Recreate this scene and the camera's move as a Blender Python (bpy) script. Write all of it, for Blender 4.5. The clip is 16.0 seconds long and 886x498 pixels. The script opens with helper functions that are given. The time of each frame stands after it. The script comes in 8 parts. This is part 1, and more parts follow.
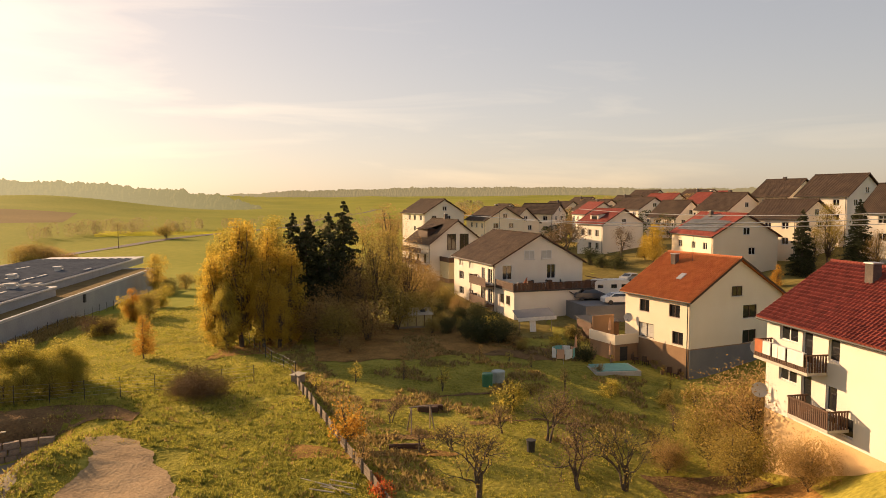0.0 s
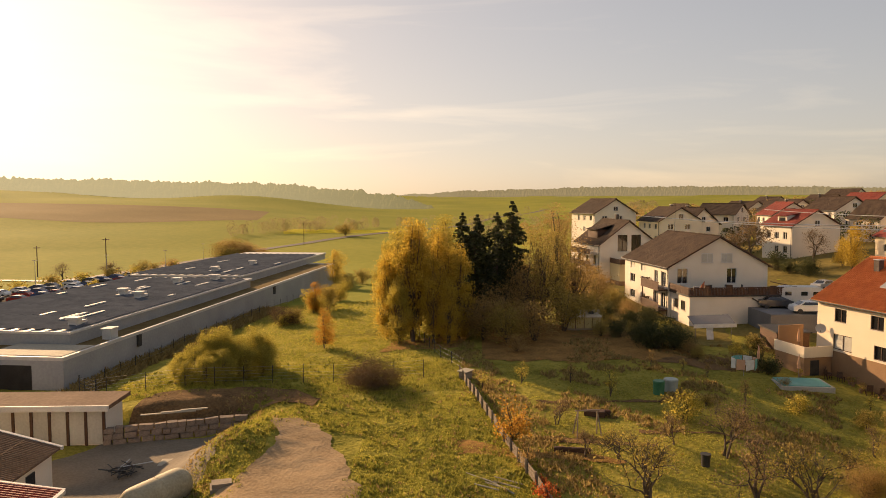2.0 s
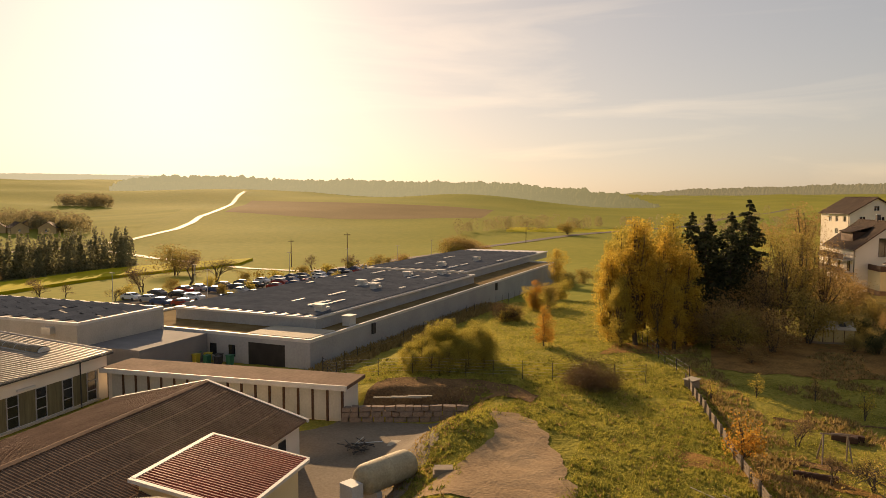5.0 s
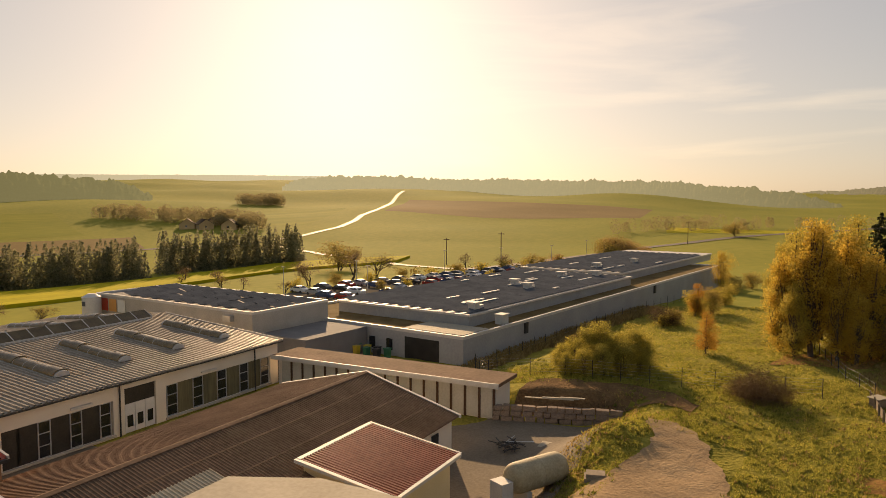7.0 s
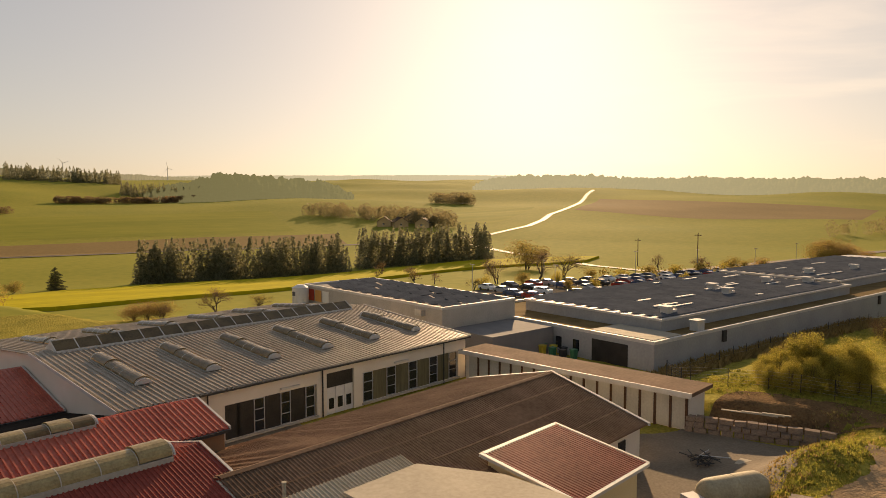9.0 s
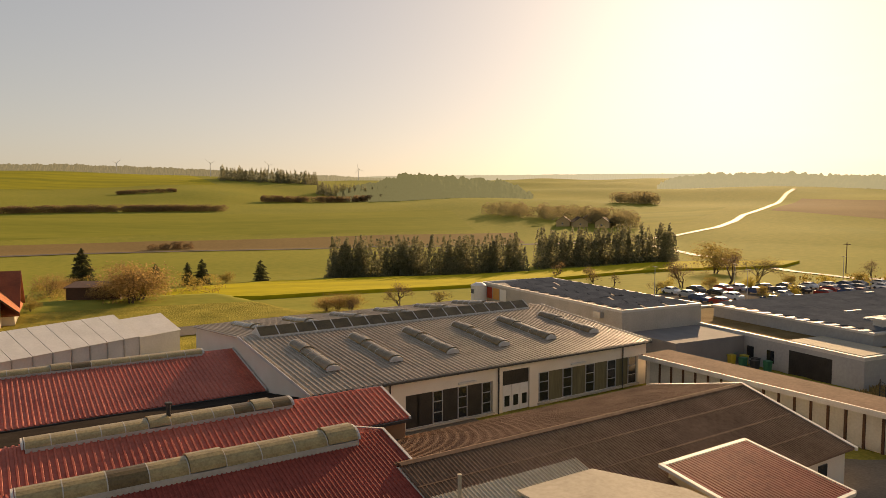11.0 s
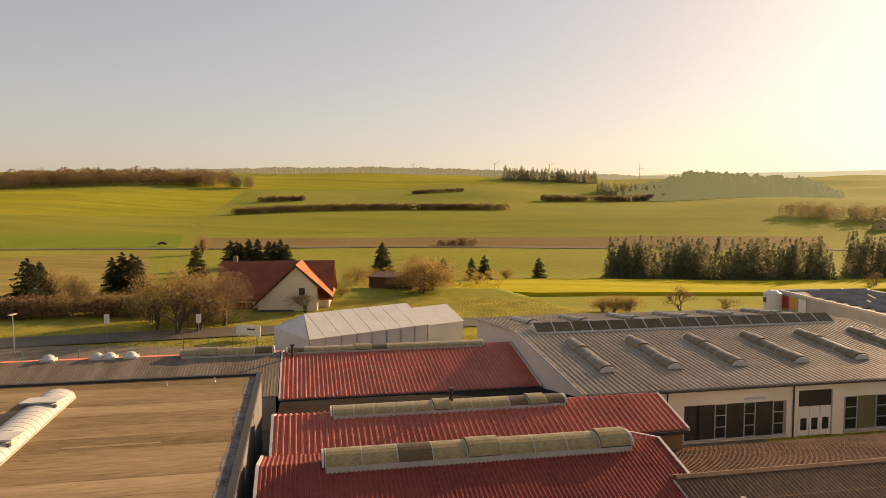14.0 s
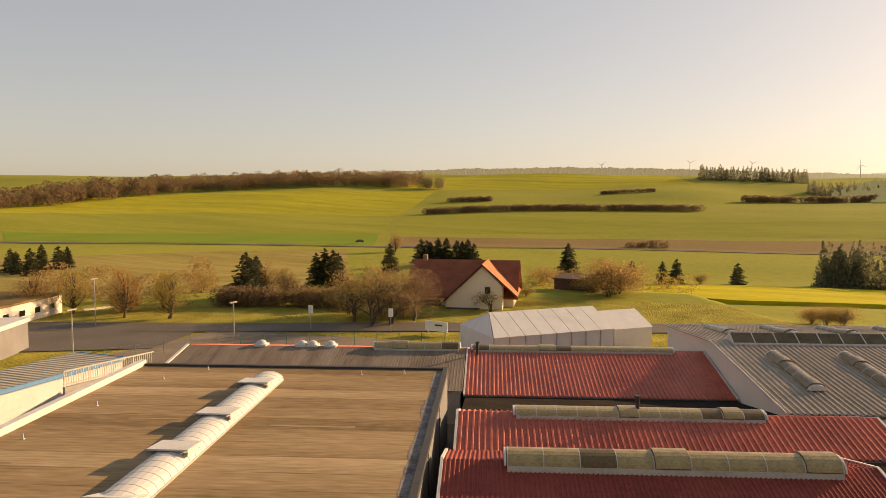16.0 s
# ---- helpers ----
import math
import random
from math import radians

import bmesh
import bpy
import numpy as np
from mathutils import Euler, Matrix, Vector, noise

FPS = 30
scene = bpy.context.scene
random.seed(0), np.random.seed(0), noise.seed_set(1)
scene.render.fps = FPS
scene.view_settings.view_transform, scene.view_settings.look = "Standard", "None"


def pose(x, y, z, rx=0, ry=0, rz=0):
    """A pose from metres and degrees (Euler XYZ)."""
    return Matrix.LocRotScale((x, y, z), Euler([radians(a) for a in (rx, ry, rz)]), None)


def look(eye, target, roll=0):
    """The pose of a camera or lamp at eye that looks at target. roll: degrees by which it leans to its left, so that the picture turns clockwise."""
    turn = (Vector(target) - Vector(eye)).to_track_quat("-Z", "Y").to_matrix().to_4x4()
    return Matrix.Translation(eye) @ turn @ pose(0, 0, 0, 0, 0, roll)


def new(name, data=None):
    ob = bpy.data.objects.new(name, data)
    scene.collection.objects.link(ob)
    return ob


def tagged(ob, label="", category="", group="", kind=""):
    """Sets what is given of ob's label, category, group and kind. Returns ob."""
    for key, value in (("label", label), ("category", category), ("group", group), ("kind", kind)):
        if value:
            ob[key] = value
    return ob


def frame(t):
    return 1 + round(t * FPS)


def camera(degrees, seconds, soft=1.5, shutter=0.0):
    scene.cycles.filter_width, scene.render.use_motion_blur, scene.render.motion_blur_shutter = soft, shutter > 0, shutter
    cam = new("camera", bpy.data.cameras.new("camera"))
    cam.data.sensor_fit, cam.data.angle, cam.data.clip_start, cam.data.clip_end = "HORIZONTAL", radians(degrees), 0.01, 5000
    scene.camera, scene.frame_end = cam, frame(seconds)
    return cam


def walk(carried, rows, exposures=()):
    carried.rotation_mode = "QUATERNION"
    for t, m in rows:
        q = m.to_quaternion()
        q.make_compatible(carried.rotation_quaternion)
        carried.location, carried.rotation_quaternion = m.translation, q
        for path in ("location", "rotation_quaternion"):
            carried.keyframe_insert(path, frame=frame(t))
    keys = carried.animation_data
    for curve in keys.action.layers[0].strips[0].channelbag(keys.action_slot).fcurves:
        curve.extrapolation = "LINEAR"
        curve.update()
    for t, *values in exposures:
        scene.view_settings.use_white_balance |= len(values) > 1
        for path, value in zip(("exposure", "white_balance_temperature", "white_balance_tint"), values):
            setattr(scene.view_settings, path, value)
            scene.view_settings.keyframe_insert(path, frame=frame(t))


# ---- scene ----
cam = camera(63.52, 16.0, soft=0.55)
EYE = 18.0
TURN = [  # seconds, heading, tilt
    (0, -0.00, -3.93),
    (0.5, 3.36, -3.94),
    (1, 7.05, -3.94),
    (1.5, 10.15, -3.93),
    (2, 13.43, -3.94),
    (2.5, 16.67, -3.94),
    (3, 19.89, -3.95),
    (3.5, 23.11, -3.98),
    (4, 25.93, -4.00),
    (6.5, 39.78, -4.11),
    (7, 43.36, -4.11),
    (7.5, 46.91, -4.13),
    (8, 50.52, -4.14),
    (8.5, 54.40, -4.17),
    (9, 58.35, -4.18),
    (11.5, 76.09, -4.25),
    (12, 79.71, -4.27),
    (12.5, 83.33, -4.29),
    (13, 86.93, -4.29),
    (13.5, 90.77, -4.30),
    (14, 94.60, -4.30),
    (14.5, 98.46, -4.31),
    (15, 102.13, -4.30),
    (15.5, 105.55, -4.27),
    (16, 109.43, -4.25),
]
walk(cam, [(t, pose(0, 0, EYE, 90 + p, 0, y)) for t, y, p in TURN],
     [(0, 0.9, 7450, 24), (4, 0.56, 7400, 22), (9, 0.47, 7300, 20), (12.5, 0.64, 7400, 21), (16, 0.87, 7400, 22)])

# ---- light: low autumn sun, hazy sky with thin cirrus ----
SUN_AZ, SUN_EL = 50.6, 16.3
world = bpy.data.worlds.new("sky")
scene.world = world
world.use_nodes = True
wn = world.node_tree
wn.nodes.clear()
sky = wn.nodes.new("ShaderNodeTexSky")
sky.sky_type = "NISHITA"
sky.sun_disc = False
sky.sun_elevation = radians(SUN_EL)
sky.sun_rotation = radians(-SUN_AZ)
sky.altitude = 500
sky.air_density = 1.0
sky.dust_density = 1.6
sky.ozone_density = 1.0
tc = wn.nodes.new("ShaderNodeTexCoord")
mp = wn.nodes.new("ShaderNodeMapping")
mp.inputs["Scale"].default_value = (1.2, 1.2, 9.0)
mp.inputs["Rotation"].default_value = (0.0, 0.06, 0.5)
cn = wn.nodes.new("ShaderNodeTexNoise")
cn.inputs["Scale"].default_value = 2.2
cn.inputs["Detail"].default_value = 7.0
cn.inputs["Roughness"].default_value = 0.55
cn.inputs["Distortion"].default_value = 0.6
cr = wn.nodes.new("ShaderNodeMapRange")
cr.inputs["From Min"].default_value = 0.5
cr.inputs["From Max"].default_value = 0.85
cr.inputs["To Max"].default_value = 0.55
mix = wn.nodes.new("ShaderNodeMix")
mix.data_type = "RGBA"
mix.blend_type = "MIX"
bright = wn.nodes.new("ShaderNodeMix")
bright.data_type = "RGBA"
bright.blend_type = "MULTIPLY"
bright.inputs[0].default_value = 1.0
bright.inputs[7].default_value = (1.7, 1.5, 1.25, 1)
bg = wn.nodes.new("ShaderNodeBackground")
bg.inputs["Strength"].default_value = 0.162
wo = wn.nodes.new("ShaderNodeOutputWorld")
wn.links.new(tc.outputs["Generated"], mp.inputs["Vector"])
wn.links.new(mp.outputs[0], cn.inputs["Vector"])
wn.links.new(cn.outputs[0], cr.inputs["Value"])
side = wn.nodes.new("ShaderNodeVectorMath")      # the cirrus lies on the village's side of the sky
side.operation = "DOT_PRODUCT"
side.inputs[1].default_value = (0.09, 0.99, 0.0)
sr = wn.nodes.new("ShaderNodeMapRange")
sr.inputs["From Min"].default_value = 0.45
sr.inputs["From Max"].default_value = 0.9
veil = wn.nodes.new("ShaderNodeMath")
veil.operation = "MULTIPLY"
wn.links.new(tc.outputs["Generated"], side.inputs[0])
wn.links.new(side.outputs["Value"], sr.inputs["Value"])
wn.links.new(cr.outputs[0], veil.inputs[0])
wn.links.new(sr.outputs[0], veil.inputs[1])
wn.links.new(veil.outputs[0], mix.inputs[0])
haze = wn.nodes.new("ShaderNodeGamma")           # thin high haze evens the sky out
haze.inputs["Gamma"].default_value = 0.48
wn.links.new(sky.outputs[0], haze.inputs["Color"])
warm = wn.nodes.new("ShaderNodeMix")
warm.data_type = "RGBA"
warm.blend_type = "MULTIPLY"
warm.inputs[0].default_value = 1.0
warm.inputs[7].default_value = (0.985, 0.99, 0.955, 1)
wn.links.new(haze.outputs[0], warm.inputs[6])
wn.links.new(warm.outputs[2], bright.inputs[6])
wn.links.new(warm.outputs[2], mix.inputs[6])
wn.links.new(bright.outputs[2], mix.inputs[7])
wn.links.new(mix.outputs[2], bg.inputs[0])
wn.links.new(bg.outputs[0], wo.inputs[0])

sun = bpy.data.lights.new("sun", "SUN")
sun.energy = 5.0
sun.angle = radians(0.6)
sun.color = (1.0, 0.74, 0.42)
sun_dir = Vector((-math.sin(radians(SUN_AZ)) * math.cos(radians(SUN_EL)),
                  math.cos(radians(SUN_AZ)) * math.cos(radians(SUN_EL)), math.sin(radians(SUN_EL))))
new("sun", sun).matrix_world = look(sun_dir * 300, (0, 0, 0))


# ---- materials ----
def mat(name, a, b, scale=1.0, rough=0.8, bump=0.2, fine=12.0, metal=0.0, stretch=(1, 1, 1), spec=0.3, island=0.0,
        coord="Object", dist=0.02, trans=0.0, wave=None):
    """Two colours mixed by a broad noise, a finer noise for grain and relief; wave: (axis, period, depth) of corrugation."""
    m = bpy.data.materials.new(name)
    m.use_nodes = True
    nt = m.node_tree
    bs = nt.nodes["Principled BSDF"]
    co = nt.nodes.new("ShaderNodeTexCoord")
    ma = nt.nodes.new("ShaderNodeMapping")
    ma.inputs["Scale"].default_value = stretch
    nt.links.new(co.outputs[coord], ma.inputs["Vector"])
    n1 = nt.nodes.new("ShaderNodeTexNoise")
    n1.inputs["Scale"].default_value = scale
    n1.inputs["Detail"].default_value = 6
    n2 = nt.nodes.new("ShaderNodeTexNoise")
    n2.inputs["Scale"].default_value = scale * fine
    n2.inputs["Detail"].default_value = 4
    nt.links.new(ma.outputs[0], n1.inputs["Vector"])
    nt.links.new(ma.outputs[0], n2.inputs["Vector"])
    ad = nt.nodes.new("ShaderNodeMath")
    ad.operation = "MULTIPLY_ADD"
    ad.inputs[1].default_value = 0.45
    nt.links.new(n2.outputs[0], ad.inputs[0])
    sc = nt.nodes.new("ShaderNodeMath")
    sc.operation = "MULTIPLY"
    sc.inputs[1].default_value = 0.55
    nt.links.new(n1.outputs[0], sc.inputs[0])
    nt.links.new(sc.outputs[0], ad.inputs[2])
    val = ad.outputs[0]
    if island:
        ge = nt.nodes.new("ShaderNodeNewGeometry")
        isl = nt.nodes.new("ShaderNodeMath")
        isl.operation = "MULTIPLY_ADD"
        isl.inputs[1].default_value = island
        nt.links.new(ge.outputs["Random Per Island"], isl.inputs[0])
        sub = nt.nodes.new("ShaderNodeMath")
        sub.operation = "SUBTRACT"
        sub.inputs[1].default_value = island / 2
        nt.links.new(val, sub.inputs[0])
        nt.links.new(sub.outputs[0], isl.inputs[2])
        val = isl.outputs[0]
    rm = nt.nodes.new("ShaderNodeMapRange")
    rm.inputs["From Min"].default_value = 0.33
    rm.inputs["From Max"].default_value = 0.67
    nt.links.new(val, rm.inputs["Value"])
    mx = nt.nodes.new("ShaderNodeMix")
    mx.data_type = "RGBA"
    mx.inputs[6].default_value = (*a, 1)
    mx.inputs[7].default_value = (*b, 1)
    nt.links.new(rm.outputs[0], mx.inputs[0])
    nt.links.new(mx.outputs[2], bs.inputs["Base Color"])
    bs.inputs["Roughness"].default_value = rough
    bs.inputs["Metallic"].default_value = metal
    bs.inputs["Specular IOR Level"].default_value = spec
    if bump:
        bp = nt.nodes.new("ShaderNodeBump")
        bp.inputs["Strength"].default_value = bump
        bp.inputs["Distance"].default_value = dist
        nt.links.new(n2.outputs[0], bp.inputs["Height"])
        last = bp
        if wave:
            axis, period, depth = wave
            wv = nt.nodes.new("ShaderNodeTexWave")
            wv.bands_direction = axis
            wv.inputs["Scale"].default_value = 6.2832 / (20 * period)
            nt.links.new(co.outputs["Object"], wv.inputs["Vector"])
            b2 = nt.nodes.new("ShaderNodeBump")
            b2.inputs["Distance"].default_value = depth
            nt.links.new(wv.outputs["Fac"], b2.inputs["Height"])
            nt.links.new(bp.outputs[0], b2.inputs["Normal"])
            last = b2
        nt.links.new(last.outputs[0], bs.inputs["Normal"])
    if trans:
        out = nt.nodes["Material Output"]
        tr = nt.nodes.new("ShaderNodeBsdfTranslucent")
        nt.links.new(mx.outputs[2], tr.inputs["Color"])
        ms = nt.nodes.new("ShaderNodeMixShader")
        ms.inputs[0].default_value = trans
        nt.links.new(bs.outputs[0], ms.inputs[1])
        nt.links.new(tr.outputs[0], ms.inputs[2])
        nt.links.new(ms.outputs[0], out.inputs["Surface"])
    return m


M_GRASS = mat("meadow_grass", (0.15, 0.14, 0.022), (0.42, 0.35, 0.07), 0.22, 0.95, 0.8, 14, dist=0.35, spec=0.02)
M_LAWN = mat("garden_lawn", (0.135, 0.125, 0.022), (0.38, 0.32, 0.068), 0.3, 0.95, 0.7, 11, dist=0.2, spec=0.02)
M_LAND = mat("valley_grass", (0.2, 0.21, 0.035), (0.3, 0.28, 0.05), 0.012, 0.95, 0.3, 30, dist=0.3, spec=0.02)
M_FIELD_G = mat("winter_crop", (0.15, 0.21, 0.025), (0.2, 0.25, 0.035), 0.01, 0.95, 0.3, 40, stretch=(1, 4, 1), spec=0.02)
M_FIELD_L = mat("pale_stubble", (0.19, 0.2, 0.028), (0.3, 0.285, 0.045), 0.03, 0.95, 0.3, 12, stretch=(1.8, 0.2, 1), spec=0.02)
M_FIELD_B = mat("ploughed_soil", (0.2, 0.14, 0.06), (0.27, 0.19, 0.08), 0.015, 0.95, 0.4, 40, spec=0.02)
M_FIELD_Y = mat("mustard_bloom", (0.3, 0.27, 0.014), (0.54, 0.45, 0.02), 0.05, 0.9, 0.5, 12, stretch=(1.5, 0.3, 1), spec=0.02)
M_ASPHALT = mat("asphalt", (0.095, 0.08, 0.064), (0.15, 0.128, 0.102), 0.15, 0.8, 0.3, 30, spec=0.15)
M_WET = mat("sunlit_track", (0.19, 0.17, 0.13), (0.28, 0.25, 0.19), 0.1, 0.7, 0.2, 20, spec=0.08)
M_LOT = mat("worn_asphalt", (0.12, 0.105, 0.086), (0.2, 0.175, 0.142), 0.15, 0.8, 0.25, 20, spec=0.0)
M_YARD = mat("gravel_yard", (0.15, 0.12, 0.086), (0.26, 0.21, 0.153), 0.25, 0.9, 0.5, 25, spec=0.1)
M_DIRT = mat("sandy_dirt", (0.25, 0.165, 0.09), (0.45, 0.315, 0.18), 0.35, 0.95, 0.7, 14, dist=0.12, spec=0.05)
M_SOIL = mat("dark_soil", (0.09, 0.055, 0.028), (0.25, 0.15, 0.07), 0.5, 0.95, 1.0, 10, dist=0.2, spec=0.02)
M_LITTER = mat("fallen_leaves", (0.14, 0.08, 0.03), (0.42, 0.23, 0.075), 0.4, 0.95, 0.9, 12, dist=0.15, spec=0.02)
M_CORR_S = mat("stained_grey_sheet", (0.13, 0.098, 0.072), (0.26, 0.212, 0.165), 0.35, 0.85, 0.3, 10, stretch=(2.2, 0.12, 1), spec=0.05)
M_CREAM = mat("cream_render", (0.74, 0.62, 0.45), (0.81, 0.7, 0.54), 0.4, 0.9, 0.2, 40, dist=0.01)
M_WHITE = mat("white_render", (0.66, 0.585, 0.48), (0.76, 0.695, 0.6), 0.35, 0.9, 0.2, 40, dist=0.01)
M_OFFW = mat("off_white_render", (0.6, 0.555, 0.48), (0.69, 0.645, 0.57), 0.4, 0.9, 0.2, 40, dist=0.01)
M_YELLOWISH = mat("pale_yellow_render", (0.62, 0.5, 0.27), (0.72, 0.6, 0.36), 0.4, 0.9, 0.2, 40, dist=0.01)
M_PLINTH = mat("brown_plinth", (0.26, 0.15, 0.08), (0.33, 0.2, 0.11), 0.5, 0.9, 0.2, 30)
M_GREYPL = mat("grey_plinth", (0.16, 0.15, 0.15), (0.23, 0.22, 0.21), 0.5, 0.9, 0.2, 30)
M_OCHRE = mat("ochre_render", (0.5, 0.33, 0.16), (0.6, 0.42, 0.22), 0.4, 0.9, 0.2, 40)
M_TILE_O = mat("orange_clay_tiles", (0.36, 0.1, 0.03), (0.5, 0.17, 0.055), 0.6, 0.75, 0.4, 14, wave=("Y", 0.3, 0.04))
M_TILE_R = mat("dark_red_clay_tiles", (0.13, 0.028, 0.02), (0.24, 0.052, 0.035), 0.6, 0.75, 0.4, 14, wave=("Y", 0.3, 0.05), spec=0.12)
M_TILE_B = mat("brown_concrete_tiles", (0.042, 0.029, 0.021), (0.092, 0.062, 0.044), 0.6, 0.85, 0.4, 14, wave=("Y", 0.3, 0.06), spec=0.08)
M_CORR_G = mat("grey_roof_sheet", (0.21, 0.168, 0.122), (0.39, 0.318, 0.242), 0.25, 0.48, 0.3, 14, spec=0.38)
M_CORR_B = mat("brown_fibre_cement", (0.125, 0.076, 0.05), (0.24, 0.152, 0.102), 0.35, 0.9, 0.4, 10, spec=0.06)
M_CORR_R = mat("red_roof_sheet", (0.32, 0.066, 0.041), (0.56, 0.14, 0.085), 0.3, 0.5, 0.3, 12, spec=0.28)
M_CORR_D = mat("maroon_roof_sheet", (0.19, 0.036, 0.026), (0.34, 0.072, 0.05), 0.3, 0.6, 0.3, 12, spec=0.15)
M_PALE = mat("pale_roof_sheet", (0.36, 0.31, 0.23), (0.5, 0.44, 0.34), 0.4, 0.8, 0.2, 10, spec=0.1)
M_BITUMEN = mat("weathered_bitumen", (0.17, 0.112, 0.058), (0.39, 0.28, 0.16), 0.2, 0.95, 0.3, 14, stretch=(0.25, 1.6, 1), spec=0.03)
M_BIT2 = mat("darker_bitumen", (0.13, 0.085, 0.043), (0.32, 0.225, 0.125), 0.2, 0.95, 0.3, 14, stretch=(0.3, 1.4, 1), spec=0.03)
M_BIT3 = mat("bleached_bitumen", (0.21, 0.145, 0.078), (0.46, 0.34, 0.2), 0.2, 0.95, 0.3, 14, stretch=(0.25, 1.7, 1), spec=0.03)
M_GRAVELROOF = mat("mossy_gravel_roof", (0.13, 0.085, 0.035), (0.25, 0.18, 0.085), 0.5, 0.95, 0.5, 14, spec=0.02)
M_CONC = mat("pale_concrete", (0.36, 0.33, 0.28), (0.5, 0.46, 0.4), 0.5, 0.85, 0.3, 12)
M_STONE = mat("limestone_block", (0.17, 0.122, 0.092), (0.33, 0.25, 0.19), 1.2, 0.9, 0.6, 6, spec=0.1)
M_METAL = mat("galvanised_metal", (0.4, 0.4, 0.4), (0.55, 0.55, 0.54), 2.0, 0.4, 0.1, 10, metal=0.7)
M_DARK = mat("dark_metal", (0.03, 0.028, 0.026), (0.06, 0.055, 0.05), 2.0, 0.6, 0.2, 10)
M_TRIM = mat("pale_trim", (0.5, 0.47, 0.43), (0.64, 0.61, 0.57), 1.0, 0.6, 0.1, 10)
M_WOODD = mat("dark_stained_wood", (0.06, 0.03, 0.018), (0.12, 0.06, 0.035), 2.0, 0.7, 0.4, 8, stretch=(1, 1, 6))
M_WOOD = mat("weathered_wood", (0.2, 0.15, 0.1), (0.33, 0.26, 0.19), 2.0, 0.85, 0.4, 8, stretch=(1, 1, 6))
M_FRAME = mat("white_window_frame", (0.6, 0.58, 0.55), (0.7, 0.68, 0.65), 2.0, 0.5, 0.05, 8)
M_FRAMEB = mat("brown_window_frame", (0.07, 0.04, 0.025), (0.11, 0.065, 0.04), 2.0, 0.5, 0.05, 8)
M_SKYL = mat("aged_polycarbonate", (0.15, 0.105, 0.04), (0.42, 0.32, 0.145), 1.3, 0.3, 0.15, 7, spec=0.4)
M_SKYW = mat("white_polycarbonate", (0.46, 0.45, 0.42), (0.6, 0.585, 0.55), 0.7, 0.5, 0.1, 9, spec=0.3)
M_TENT = mat("white_tent_canvas", (0.56, 0.54, 0.5), (0.68, 0.66, 0.62), 0.5, 0.6, 0.15, 9)
M_BARK = mat("bark", (0.06, 0.045, 0.032), (0.13, 0.1, 0.075), 3.0, 0.9, 0.6, 8, stretch=(1, 1, 0.3))
M_BLUEWH = mat("solar_glass", (0.075, 0.083, 0.096), (0.14, 0.15, 0.165), 0.5, 0.75, 0.03, 12, spec=0.0)
M_SKYD = mat("brown_tinted_glazing", (0.055, 0.038, 0.018), (0.17, 0.12, 0.055), 0.9, 0.35, 0.1, 9, spec=0.2)
M_SKYB = mat("dirty_brown_glazing", (0.07, 0.048, 0.022), (0.26, 0.185, 0.085), 1.1, 0.22, 0.12, 8, spec=0.5)
M_PANEL = mat("ribbed_glass_panel", (0.4, 0.38, 0.33), (0.55, 0.53, 0.47), 0.5, 0.5, 0.2, 12)
M_ALU = mat("grey_wall_panel", (0.3, 0.3, 0.3), (0.4, 0.4, 0.39), 0.3, 0.7, 0.1, 12, spec=0.2)


def leafmat(name, a, b, trans=0.45):
    return mat(name, a, b, 0.5, 0.7, 0.0, 6, island=0.5, trans=trans, spec=0.2)


L_GOLD = leafmat("golden_leaves", (0.42, 0.28, 0.042), (0.7, 0.5, 0.09), 0.58)
L_YGREEN = leafmat("yellow_green_leaves", (0.33, 0.27, 0.05), (0.6, 0.47, 0.095), 0.56)
L_OLIVE = leafmat("olive_leaves", (0.24, 0.18, 0.045), (0.44, 0.33, 0.09), 0.52)
L_ORANGE = leafmat("orange_leaves", (0.4, 0.195, 0.032), (0.6, 0.34, 0.06), 0.56)
L_RED = leafmat("red_leaves", (0.4, 0.08, 0.03), (0.55, 0.17, 0.05), 0.6)
L_BROWN = leafmat("brown_leaves", (0.27, 0.17, 0.06), (0.46, 0.31, 0.12), 0.6)
L_DARK = leafmat("spruce_needles", (0.04, 0.046, 0.022), (0.095, 0.1, 0.045), 0.4)
L_TWIG = leafmat("withered_leaves", (0.17, 0.11, 0.055), (0.3, 0.205, 0.105), 0.5)
# far woods, next two: haze painted in as a paler leaf colour
L_FARF = leafmat("haze_paled_leaves", (0.24, 0.2, 0.1), (0.38, 0.315, 0.16), 0.55)
L_SPRF = leafmat("haze_paled_needles", (0.19, 0.185, 0.105), (0.32, 0.3, 0.175), 0.58)
L_EVER = leafmat("evergreen_leaves", (0.05, 0.058, 0.022), (0.12, 0.12, 0.045), 0.45)
L_BUSH = leafmat("willow_leaves", (0.26, 0.23, 0.045), (0.55, 0.45, 0.095), 0.54)
L_THORN = leafmat("dark_bramble_leaves", (0.075, 0.048, 0.026), (0.16, 0.1, 0.05), 0.35)
M_SLATE = mat("dark_chimney_slate", (0.07, 0.058, 0.05), (0.14, 0.115, 0.1), 2, 0.8, 0.3, 8, spec=0.1)
M_GAP = mat("near_black_sheet", (0.025, 0.021, 0.018), (0.05, 0.042, 0.035), 0.6, 1.0, 0.3, 10, spec=0.0)
M_VILL = mat("autumn_garden_ground", (0.1, 0.082, 0.026), (0.28, 0.215, 0.07), 0.12, 0.95, 0.5, 14, dist=0.15, spec=0.02)


